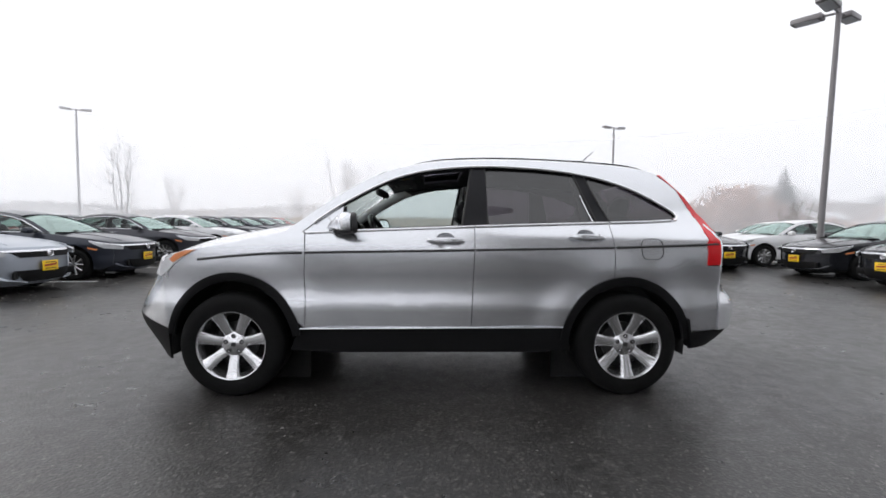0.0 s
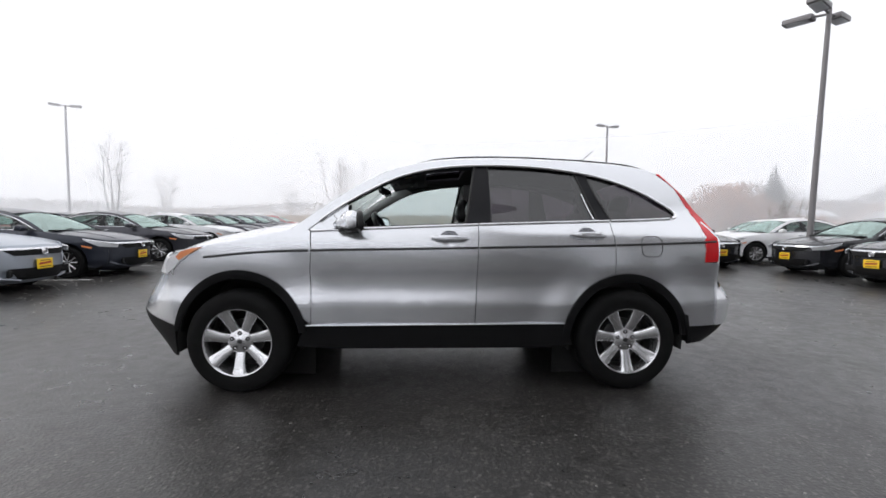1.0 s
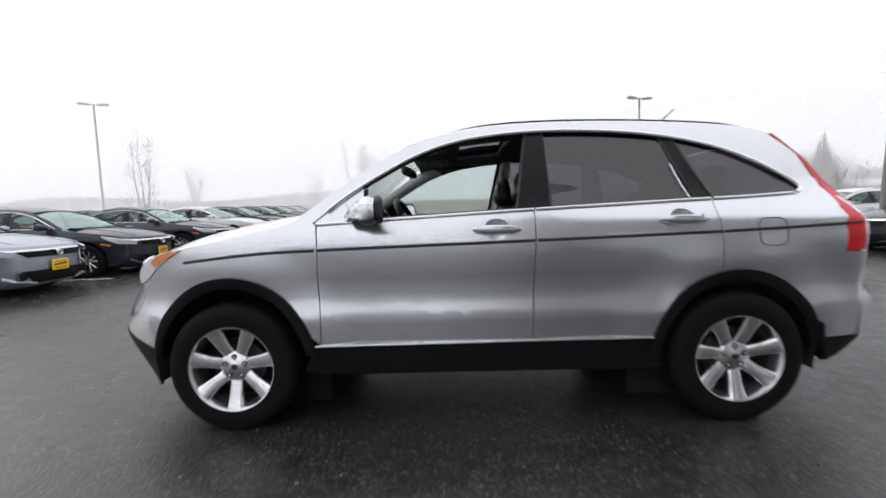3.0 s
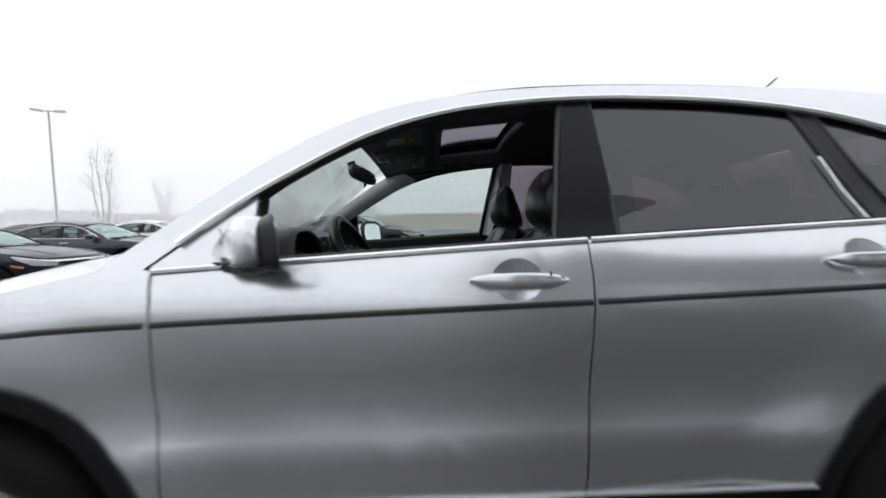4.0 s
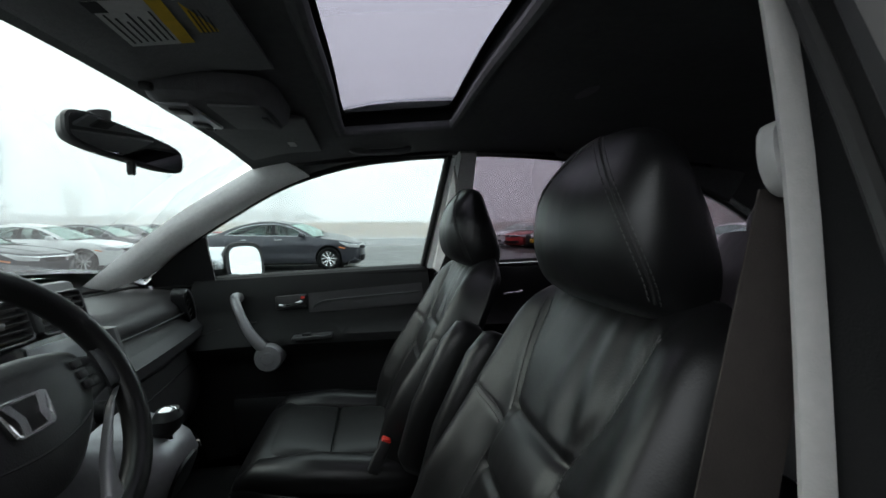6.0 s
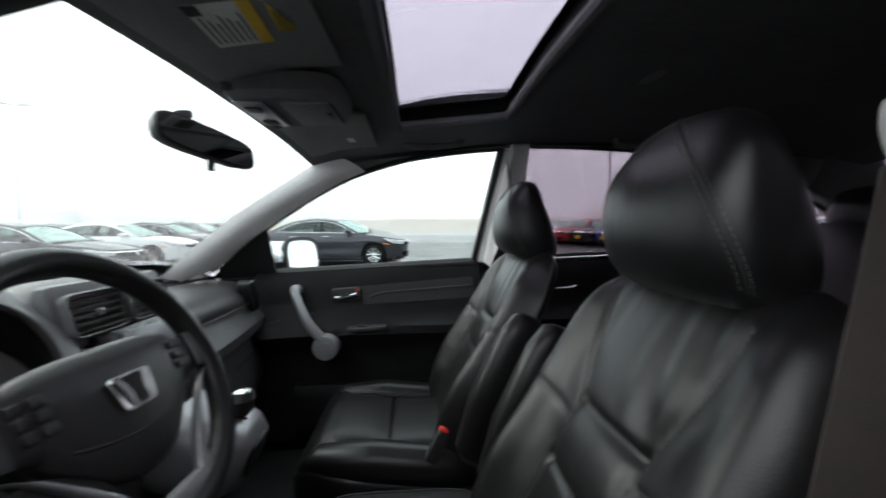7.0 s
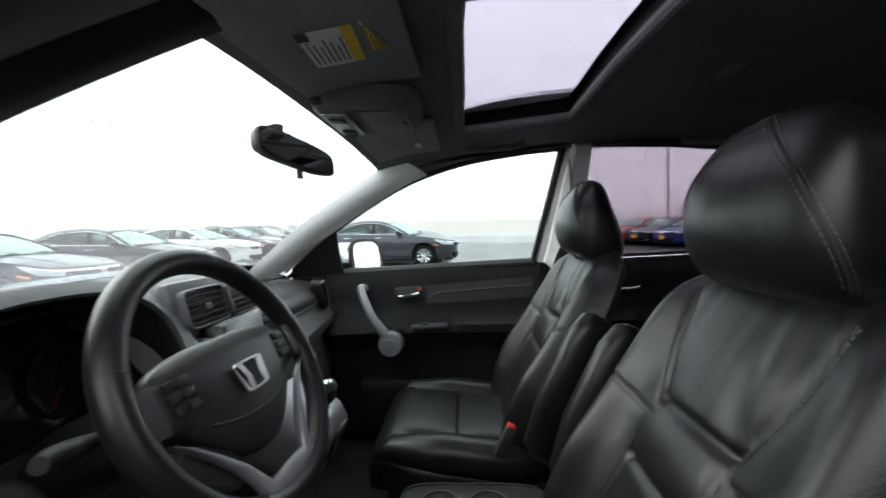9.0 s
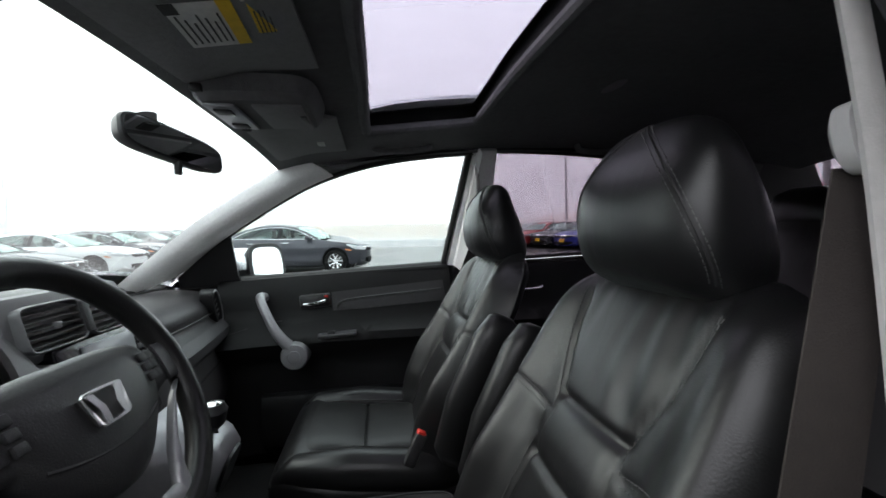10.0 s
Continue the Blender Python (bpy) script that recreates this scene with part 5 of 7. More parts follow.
for side in (-1, 1):
    bm, nm = panel([(-0.66, 1.062), (-0.28, 1.078), (0.22, 1.098), (0.235, 0.42), (-0.60, 0.42), (-0.68, 0.62)], side, lining_y, step=0.03, lip=-0.03)
    fl = part("front_door_lining", bm, LINING, suv, "black moulded door lining", smooth=45)
    part("sill_cap", tube([(x, side * (lining_y(x, 1.09) + 0.012), z - (0.012 if side < 0 else 0.034)) for x, z in near_x(BELT_LINE, -0.66, 0.215)], 0.017, 10), LINING, fl)
    bm, nm = panel([(-0.245, 1.015), (0.19, 1.044), (0.20, 0.965), (-0.12, 0.948), (-0.24, 0.945)], side, lining_y, step=0.04, off=-0.006, lip=-0.004)
    part("lining_insert", bm, BLACK_PLASTIC, fl)
    part("insert_groove", tube([(x, side * (lining_y(x, z) - 0.008), z) for x, z in spline([(-0.225, 0.958), (-0.205, 0.978), (-0.13, 0.990), (0.18, 1.010)], 6)], 0.004, 6), BLACK_PLASTIC, fl)
    cup = part("lever_cup", box((-0.305, side * 0.767, 0.985), (0.115, 0.02, 0.052), 0.008, (0, -3, 0)), BLACK_PLASTIC, fl)
    part("lever", tube(spline([(-0.345, side * 0.752, 0.972), (-0.31, side * 0.742, 0.974), (-0.265, side * 0.75, 0.985)], 4), 0.006, 8, flat=1.6), CHROME, cup, "chrome door lever")
    part("lock_tab", box((-0.262, side * 0.756, 0.995), (0.022, 0.012, 0.03), 0.003), BLACK_PLASTIC, cup)
    part("lock_mark", box((-0.262, side * 0.7495, 1.003), (0.014, 0.002, 0.008)), RED_BUTTON, cup)
    # grip bar with a round foot
    top, foot = Vector((-0.49, side * 0.735, 1.003)), Vector((-0.372, side * 0.71, 0.80))
    bar = spline([top + Vector((0.0, side * 0.03, 0.004)), top + Vector((0, -side * 0.018, 0)), top.lerp(foot, 0.5) + Vector((-0.006, -side * 0.04, -0.004)), foot + Vector((-0.008, -side * 0.02, 0.02)), foot], 5)
    grab = part("grab_bar", tube(bar, [0.018, 0.019, 0.019, 0.018, 0.017, 0.016, 0.016, 0.016, 0.016, 0.017, 0.018, 0.019, 0.02, 0.021, 0.022, 0.023, 0.023, 0.023, 0.023, 0.023, 0.022][:len(bar)], 12), SILVER_TRIM, fl, "silver-grey door grab bar")
    part("grab_foot", spin([(-side * 0.045, 0.0), (-side * 0.045, 0.030), (-side * 0.043, 0.044), (-side * 0.03, 0.050), (side * 0.04, 0.050)], foot, "y", 28), SILVER_TRIM, grab)
    part("grab_cap", spin([(-side * 0.0465, 0.0), (-side * 0.0465, 0.022), (-side * 0.045, 0.0235)], foot, "y", 24), SILVER_TRIM, grab)
    part("switch_plate", box((-0.22, side * 0.69, 0.868), (0.14, 0.05, 0.014), 0.005, (0, -3, 0)), DASH_GREY, fl)
    part("window_switch", box((-0.24, side * 0.685, 0.877), (0.03, 0.02, 0.01), 0.003, (0, -3, 0)), BLACK_PLASTIC, fl)
    part("door_pocket", loft([ring((x, side * 0.735, 0.55), (0, 1, 0), (0, 0, 1), 0.035, 0.10, 4, 14) for x in (-0.5, -0.45, 0.05, 0.1)]), LINING, fl)
    part("lining_joint", tube([(x, side * (lining_y(x, z) - 0.002), z) for x, z in spline([(-0.60, 0.885), (-0.50, 0.905), (-0.43, 0.915)], 4)], 0.003, 5), BLACK_PLASTIC, fl)
    bm, nm = panel([(0.385, 1.092), (1.12, 1.10), (1.02, 0.42), (0.385, 0.42)], side, lining_y, step=0.04, lip=-0.03)
    rl = part("rear_door_lining", bm, LINING, suv, smooth=45)
    part("rear_lever", tube([(0.52, side * 0.752, 0.99), (0.58, side * 0.745, 0.995), (0.60, side * 0.752, 1.0)], 0.006, 8), CHROME, rl)

# floor, bulkhead
part("cabin_floor", box((0.45, 0, 0.36), (2.6, 1.5, 0.04)), CARPET, suv)
part("bulkhead", box((-0.86, 0, 0.70), (0.04, 1.5, 0.72)), CARPET, suv)
part("tunnel", loft([ring((x, 0, 0.38), (0, 1, 0), (0, 0, 1), 0.12, 0.10, 3, 16) for x in (-0.8, -0.2, 0.6)]), CARPET, suv)


# ---- dashboard ----
DASH_SIDE = [(-0.60, 0.62), (-0.575, 0.70), (-0.585, 0.80), (-0.60, 0.875), (-0.585, 0.905), (-0.60, 0.935), (-0.625, 0.97), (-0.62, 1.0), (-0.635, 1.03), (-0.675, 1.052), (-0.76, 1.062), (-0.90, 1.066), (-1.03, 1.07)]
DASH_MID = [(-0.565, 0.62), (-0.54, 0.70), (-0.55, 0.80), (-0.58, 0.875), (-0.595, 0.93), (-0.605, 0.98), (-0.612, 1.03), (-0.618, 1.08), (-0.625, 1.12), (-0.645, 1.145), (-0.72, 1.15), (-0.86, 1.11), (-1.03, 1.07)]


def dash_section(y):
    """Outline of the dash in x and z, from foot well over the face to the screen; the middle stands higher."""
    mid = math.exp(-((y + 0.03) / 0.21) ** 4)
    deep = math.exp(-((y + 0.40) / 0.195) ** 10)
    line = [(a[0] + (b[0] - a[0]) * mid, a[1] + (b[1] - a[1]) * mid) for a, b in zip(DASH_SIDE, DASH_MID)]
    for i, (x, z) in ((6, (-0.64, 0.953)), (7, (-0.71, 0.957)), (8, (-0.735, 0.99)), (9, (-0.745, 1.04))):
        line[i] = (line[i][0] + (x - line[i][0]) * deep, line[i][1] + (z - line[i][1]) * deep)
    return line


rows = []
for y in np.linspace(-0.74, 0.76, 91):
    bow = 0.05 * (y / 0.75) ** 2
    rows.append([(x - bow * (1 if i < 10 else 0.6), y, z - 0.012 * (y / 0.75) ** 2) for i, (x, z) in enumerate(spline(dash_section(y), 3))])
dash = part("dashboard", loft(rows, False, False), DASH, suv, "black grained dashboard", smooth=50)
# satin lower band of the far side
band = [[(p[0] + 0.006, y, p[1]) for p in ((-0.592 - 0.05 * (y / 0.75) ** 2, 0.868), (-0.572 - 0.05 * (y / 0.75) ** 2, 0.89), (-0.570 - 0.05 * (y / 0.75) ** 2, 0.915), (-0.592 - 0.05 * (y / 0.75) ** 2, 0.94))] for y in np.linspace(0.19, 0.73, 14)]
part("dash_band", thicken(loft(band, False, False), 0.006), DASH_GREY, dash, "satin grey dash band")
part("glove_joint", tube([(-0.602, 0.2, 0.985), (-0.612, 0.45, 0.982), (-0.64, 0.70, 0.975)], 0.003, 6), SEAL, dash)
part("glove_joint", tube([(-0.585, 0.2, 0.80), (-0.60, 0.45, 0.80), (-0.63, 0.70, 0.795)], 0.003, 6), SEAL, dash)

# instrument hood
rings = []
for x, k, dz in ((-0.585, 1.0, 0.0), (-0.595, 1.03, 0.006), (-0.66, 1.02, 0.004), (-0.74, 0.99, -0.012), (-0.86, 0.94, -0.05), (-0.98, 0.85, -0.085)):
    line = []
    for t in np.linspace(0, 180, 33):
        c, s = math.cos(radians(t)), math.sin(radians(t))
        line.append((x + 0.035 * (1 - s), -0.425 - 0.19 * k * math.copysign(abs(c) ** 0.75, c), 0.972 + (0.190 * k + dz) * abs(s) ** 0.62))
    rings.append(line)
hood = part("instrument_hood", thicken(loft(rings, False, False), -0.008), HOOD_LIT, dash, "dark hood over the instruments", smooth=60)
inner = [[(x + 0.0, -0.425 + (y + 0.425) * 0.94, 0.965 + (z - 0.965) * 0.93) for x, y, z in rings[0]]]
inner.append([(-0.70, y, z - 0.01) for x, y, z in inner[0]])
part("hood_lining", loft(inner, False, False), BLACK_PLASTIC, hood, smooth=60)
part("cluster_plate", box((-0.705, -0.40, 1.04), (0.012, 0.42, 0.24), 0.004, (0, -14, 0)), GLOSS_BLACK, dash)
NEEDLE = material("needle", (0.14, 0.008, 0.006), 0.4)
DIAL_INK = material("dial_print", (0.11, 0.11, 0.11), 0.5, vary=0)
for cy, cz, r, marks in ((-0.472, 1.026, 0.056, "0 1 2 3 4 5 6 7 8"), (-0.316, 1.026, 0.056, "")):
    m = pose(-0.688, cy, cz, 0, 76, 0)
    ringpts = [m @ Vector((r * math.cos(t), r * math.sin(t), 0.004)) for t in np.linspace(-0.3, 3.44 + 0.25, 30)]
    dial = part("gauge", tube(ringpts, 0.003, 6), CHROME, dash, "round gauge with a thin bright ring")
    bm = bmesh.new()
    bmesh.ops.create_circle(bm, cap_ends=True, radius=r * 0.98, segments=40, matrix=m @ Matrix.Translation((0, 0, 0.002)))
    part("dial", bm, GLOSS_BLACK, dial)
    for k in range(33):
        a = radians(225 - 270 * k / 32)
        d = Vector((math.cos(a), math.sin(a), 0))
        part("tick", box((0, 0, 0), (0.008 if k % 4 == 0 else 0.004, 0.0012, 0.0006)), DIAL_INK, dial).matrix_basis = m @ Matrix.Translation((*(r * 0.90 * Vector((-d.y, d.x, 0)))[:2], 0.003)) @ Euler((0, 0, a + math.pi / 2)).to_matrix().to_4x4()
    part("needle", box((0, 0, 0), (r * 0.62, 0.003, 0.002)), NEEDLE, dial).matrix_basis = m @ Matrix.Translation((0.022, -0.022, 0.006)) @ Euler((0, 0, radians(-40))).to_matrix().to_4x4()
    for k, ch in enumerate(marks.split()):
        a = radians(225 - 270 * k / 8)
        words(ch, 0.014, m @ Matrix.Translation((-r * 0.72 * math.sin(a), r * 0.72 * math.cos(a), 0.003)) @ Euler((0, 0, math.pi / 2)).to_matrix().to_4x4(), DIAL_INK, dial, "numeral")

# centre stack: two vents, screen, keys
for y in (-0.105, 0.036):
    shell = part("air_vent", loft([ring((-0.598 + o, y, 1.098 + o * 0.2), (0, 1, 0), (-0.25, 0, 0.97), a, b, 8, 32) for o, a, b in ((-0.05, 0.062, 0.034), (0.004, 0.065, 0.039), (0.008, 0.063, 0.037), (0.007, 0.061, 0.035), (-0.03, 0.058, 0.032))], True, False), STACK_LIT, dash, "slatted air vent")
    part("vent_back", box((-0.632, y, 1.09), (0.01, 0.12, 0.07), turn=(0, -14, 0)), CARPET, shell)
    for k in range(5):
        q = -0.026 + 0.013 * k
        part("slat", box((-0.602 - 0.25 * q, y, 1.098 + 0.97 * q), (0.022, 0.118, 0.003), turn=(0, 8, 0)), DASH, shell)
    part("vent_tab", box((-0.590, y, 1.098), (0.008, 0.012, 0.012), 0.002), SILVER_TRIM, shell)
part("hazard_switch", box((-0.592, -0.034, 1.10), (0.014, 0.02, 0.06), 0.005, (0, -14, 0)), BLACK_PLASTIC, dash)
radio = part("head_unit", box((-0.592, 0.0, 1.005), (0.03, 0.25, 0.105), 0.006, (0, -10, 0)), GLOSS_BLACK, dash, "radio with a small pale screen")
part("screen", box((-0.5745, 0.008, 1.012), (0.004, 0.150, 0.075), 0.001, (0, -10, 0)), SCREEN, radio)
part("knob", tube([(-0.58, -0.098, 1.02), (-0.558, -0.098, 1.022)], 0.016, 16), BLACK_PLASTIC, radio)
for k in range(5):
    part("key", box((-0.576 + 0.003 * (2 - k), 0.102, 0.972 + 0.018 * k), (0.006, 0.022, 0.012), 0.002, (0, -10, 0)), DASH_GREY, radio)
part("stack_panel", grid(lambda t, q: (-0.71 + 0.175 * t, -0.282 + 0.022 * t + 0.125 * q, 1.168 - 0.03 * t - 0.165 * t * t - 0.07 * abs(2 * q - 1) ** 4), list(np.linspace(0, 1, 12)), list(np.linspace(0, 1, 13))), STACK_LIT, dash, "satin grey panel between hood and vents", smooth=80)
part("vent_surround", box((-0.622, -0.034, 1.095), (0.03, 0.30, 0.115), 0.014, (0, -12, 0)), STACK_LIT, dash)
for y in (-0.15, 0.15):
    part("stack_cheek", loft([ring((-0.60 + 0.03 * math.sin(math.pi * s), y + (0.008 if y > 0 else -0.008) * s, 1.04 - 0.34 * s), (1, 0, 0), (0, 1, 0), 0.035, 0.017, 3, 14) for s in np.linspace(0, 1, 8)]), STACK_LIT, dash, "satin grey stack edge")
heater = part("heater_panel", box((-0.565, 0.0, 0.885), (0.03, 0.21, 0.10), 0.01, (0, -6, 0)), DASH_GREY, dash)
for y in (-0.08, -0.01, 0.06):
    part("heater_knob", tube([(-0.555, y, 0.885), (-0.53, y, 0.888)], 0.022, 16), BLACK_PLASTIC, heater)
# gear lever on the stack
pod = part("gear_pod", loft([ring((-0.53 + o, 0.0, 0.80 - 0.35 * o), (0, 1, 0), (0.35, 0, 0.93), a, b, 3.4, 24) for o, a, b in ((-0.05, 0.10, 0.085), (0.03, 0.098, 0.082), (0.07, 0.088, 0.07), (0.095, 0.07, 0.05))]), BRIGHT_TRIM, dash, "silver gear lever surround", smooth=60)
pod.location.x += 0.055
part("gear_gate", loft([ring((-0.43 + o, 0.0, 0.775 - 0.35 * o), (0, 1, 0), (0.35, 0, 0.93), 0.045, 0.04, 3, 18) for o in (0.0, 0.006)]), BLACK_PLASTIC, pod)
part("gear_lever", tube([(-0.45, 0.0, 0.80), (-0.455, 0.0, 0.86)], 0.011, 10), CHROME, pod)
part("gear_knob", loft([ring((-0.455 + 0.004 * s, 0, 0.855 + 0.05 * s), (1, 0, 0), (0, 1, 0), a, a * 1.15, 2.5, 16) for s, a in ((0, 0.014), (0.2, 0.023), (0.7, 0.026), (1.0, 0.018))]), BLACK_PLASTIC, pod)
part("gear_knob_cap", spin([(0.0, 0.024), (0.010, 0.020), (0.016, 0.008), (0.017, 0)], (-0.452, 0, 0.893), "z", 14), CHROME, pod)
# far end vent
eu, ev = Vector((-0.10, 0.62, -0.72)).normalized(), Vector((0.05, 0.75, 0.62)).normalized()
endv = part("end_vent", loft([ring(Vector((-0.632, 0.672, 0.995)) + Vector((o, 0, 0)), eu, ev, a, b, 3, 24) for o, a, b in ((-0.03, 0.086, 0.024), (0.010, 0.085, 0.023), (0.013, 0.079, 0.018), (-0.01, 0.077, 0.016))], True, False), BLACK_PLASTIC, dash, "slim upright air vent")
part("vent_rim", tube([Vector((-0.618, 0.672, 0.995)) + eu * (0.084 * math.cos(t)) + ev * (0.0235 * math.sin(t)) for t in np.linspace(-0.3, 3.4, 20)], 0.0025, 6), SILVER_TRIM, endv)
for k in range(5):
    part("slat", tube([Vector((-0.628, 0.672, 0.995)) + eu * (-0.05 + 0.025 * k) - ev * 0.016, Vector((-0.628, 0.672, 0.995)) + eu * (-0.05 + 0.025 * k) + ev * 0.016], 0.002, 6), DASH, endv)

# ---- steering wheel ----
W = pose(-0.391, -0.364, 1.038, 0, 0, -3.8) @ pose(0, 0, 0, 0, -28, 0) @ Matrix.Translation((0, 0.008, 0.010))
# local axes: x towards the driver, y across, z up the wheel


def wl_(p):
    return W @ Vector(p)


rim_pts = [wl_((0.0, 0.176 * math.sin(t), 0.176 * math.cos(t))) for t in np.linspace(0, 2 * math.pi, 61)[:-1]]
steer = part("steering_wheel", tube(rim_pts, 0.0182, 14, closed=True), WHEEL_HIDE, suv, "black leather three-spoke steering wheel", smooth=60)
half_pad = [(0, 0.060), (0.045, 0.060), (0.09, 0.056), (0.122, 0.046), (0.134, 0.028), (0.130, 0.002), (0.112, -0.034), (0.080, -0.068), (0.046, -0.094), (0.02, -0.104), (0, -0.106)]
pad_line = spline(half_pad + [(-y, z) for y, z in half_pad[-2:0:-1]], 3, True)
pad = [[wl_((o, y * k, -0.012 + (z + 0.012) * k)) for y, z in pad_line] for o, k in ((-0.05, 0.74), (-0.026, 0.97), (-0.012, 1.0), (-0.002, 0.975), (0.008, 0.86), (0.0135, 0.6), (0.0155, 0.3))]
hubp = part("airbag_cover", loft(pad), PAD, steer, "black airbag cover", smooth=60)
part("cover_joint", tube([wl_((0.0125 - 0.75 * y * y, y, -0.056 + 2.2 * y * y)) for y in np.linspace(-0.088, 0.088, 14)], 0.0028, 6), SEAL, hubp)
badge = []
for o, k in ((0.008, 1.0), (0.019, 1.0), (0.021, 0.92)):
    badge.append([wl_((o, 1.32 * k * q[0], -0.010 + 0.98 * k * q[1])) for q in ((-0.024, 0.019), (-0.012, 0.0215), (0.012, 0.0215), (0.024, 0.019), (0.021, -0.012), (0.017, -0.018), (-0.017, -0.018), (-0.021, -0.012))])
emblem = part("emblem", loft(badge), SEAL, hubp, "bright chrome maker's emblem")
part("emblem_frame", tube([wl_((0.021, 1.32 * q[0], -0.010 + 0.98 * q[1])) for q in ((-0.023, 0.019), (-0.02, 0.0208), (0, 0.0215), (0.02, 0.0208), (0.023, 0.019), (0.0175, -0.016), (0.0145, -0.0185), (0, -0.0192), (-0.0145, -0.0185), (-0.0175, -0.016))], 0.0026, 6, closed=True), TRIM_CHROME, emblem)
for s in (-1, 1):
    part("emblem_bar", loft([[wl_((o, s * 1.32 * q[0], -0.010 + 0.98 * q[1])) for q in ((0.020, 0.019), (0.0125, 0.019), (0.0065, 0.0), (0.008, -0.017), (0.0145, -0.017), (0.014, 0.0))] for o in (0.021, 0.025)]), TRIM_CHROME, emblem, smooth=0)
for s in (-1, 1):
    sp = []
    for q, h, deep, zz in ((0.07, 0.042, 0.012, 0.004), (0.11, 0.034, 0.011, 0.004), (0.14, 0.026, 0.010, 0.005), (0.172, 0.030, 0.010, 0.006)):
        sp.append(ring(wl_((-0.004, s * q, zz)), W.to_3x3() @ Vector((0, 0, 1)), W.to_3x3() @ Vector((1, 0, 0)), h, deep, 3, 16))
    spoke = part("side_spoke", loft(sp), BLACK_PLASTIC, steer)
    for r in range(3):
        for c in range(2):
            part("wheel_key", box((0, 0, 0), (0.006, 0.015, 0.012), 0.002), BLACK_PLASTIC, spoke).matrix_basis = W @ Matrix.Translation((0.0125 - 0.0045 * c, s * (0.100 + 0.017 * c), 0.024 - 0.015 * r))
    low_sp = []
    for y, z, h, d in ((0.150, -0.030, 0.006, 0.005), (0.128, -0.044, 0.007, 0.006), (0.102, -0.070, 0.009, 0.007), (0.076, -0.100, 0.012, 0.008), (0.056, -0.134, 0.016, 0.008), (0.044, -0.168, 0.021, 0.009)):
        low_sp.append(ring(wl_((0.002, s * y, z)), W.to_3x3() @ Vector((0, 0.9, 0.42 * s)), W.to_3x3() @ Vector((1, 0, 0)), h, d, 3, 14))
    part("lower_spoke", loft(low_sp), SPOKE_TRIM, steer, "silver lower spoke", smooth=60)
    part("spoke_plate", loft([ring(wl_((0.0055, s * q, zz)), W.to_3x3() @ Vector((0, 0, 1)), W.to_3x3() @ Vector((1, 0, 0)), h, 0.004, 3, 14) for q, h, zz in ((0.138, 0.030, 0.006), (0.15, 0.028, 0.006), (0.164, 0.031, 0.006))]), DASH_GREY, steer)
part("spoke_foot", loft([ring(wl_((0.002, y, -0.152 - 0.25 * y * y)), W.to_3x3() @ Vector((0, 0, 1)), W.to_3x3() @ Vector((1, 0, 0)), 0.013, 0.008, 3, 14) for y in np.linspace(-0.062, 0.062, 7)]), SPOKE_TRIM, steer, "silver lower spoke", smooth=60)
part("switch_panel", loft([ring(wl_((o, -0.098, -0.082)), W.to_3x3() @ Vector((0, 0.8, -0.6)), W.to_3x3() @ Vector((0, 0.6, 0.8)), a, b, 3, 20) for o, a, b in ((-0.03, 0.05, 0.026), (-0.008, 0.048, 0.024), (-0.005, 0.042, 0.02))]), BLACK_PLASTIC, steer, "black switch panel")
part("rim_seam", tube([wl_((0.0178 * math.cos(t), (0.176 + 0.0178 * math.sin(t)) * -0.94, (0.176 + 0.0178 * math.sin(t)) * 0.33)) for t in np.linspace(0, 6.283, 16)[:-1]], 0.0012, 5, closed=True), SEAL, steer)
part("column_shroud", loft([ring((x, -0.362, z), (0, 1, 0), (0.4, 0, 0.9), a, b, 3.2, 20) for x, z, a, b in ((-0.45, 1.01, 0.055, 0.06), (-0.50, 0.99, 0.068, 0.07), (-0.64, 0.93, 0.075, 0.07))]), BLACK_PLASTIC, dash)
for s in (-1, 1):
    st = part("stalk", tube(spline([(-0.50, -0.362 + s * 0.06, 1.0), (-0.485, -0.362 + s * 0.13, 1.020), (-0.465, -0.362 + s * 0.20, 1.035)], 4), [0.008, 0.008, 0.008, 0.008, 0.009, 0.011, 0.012, 0.012, 0.009], 12), BLACK_PLASTIC, dash)
    part("stalk_ring", tube([(-0.477, -0.362 + s * 0.155, 1.025), (-0.473, -0.362 + s * 0.17, 1.029)], 0.0115, 12), DASH_GREY, st)


# ---- seats ----
SEAT_WIDE = curve1([(-0.07, 0.215), (0, 0.242), (0.15, 0.258), (0.36, 0.256), (0.47, 0.246), (0.53, 0.228), (0.565, 0.198), (0.586, 0.15), (0.60, 0.10)], 0.012)
SEAT_DEEP = curve1([(-0.07, 0.05), (0, 0.068), (0.1, 0.076), (0.2, 0.070), (0.3, 0.062), (0.45, 0.054), (0.53, 0.046), (0.565, 0.032), (0.586, 0.010), (0.60, 0.0)], 0.01)
SEAT_WING = curve1([(-0.07, 0.02), (0.05, 0.050), (0.18, 0.056), (0.3, 0.042), (0.42, 0.032), (0.5, 0.026), (0.535, 0.014), (0.56, 0.003), (0.60, 0)], 0.015)
SEAT_SEAM = curve1([(-0.07, 0.105), (0.18, 0.098), (0.28, 0.090), (0.345, 0.080), (0.375, 0.092), (0.42, 0.112), (0.47, 0.124), (0.54, 0.134), (0.60, 0.13)], 0.008)
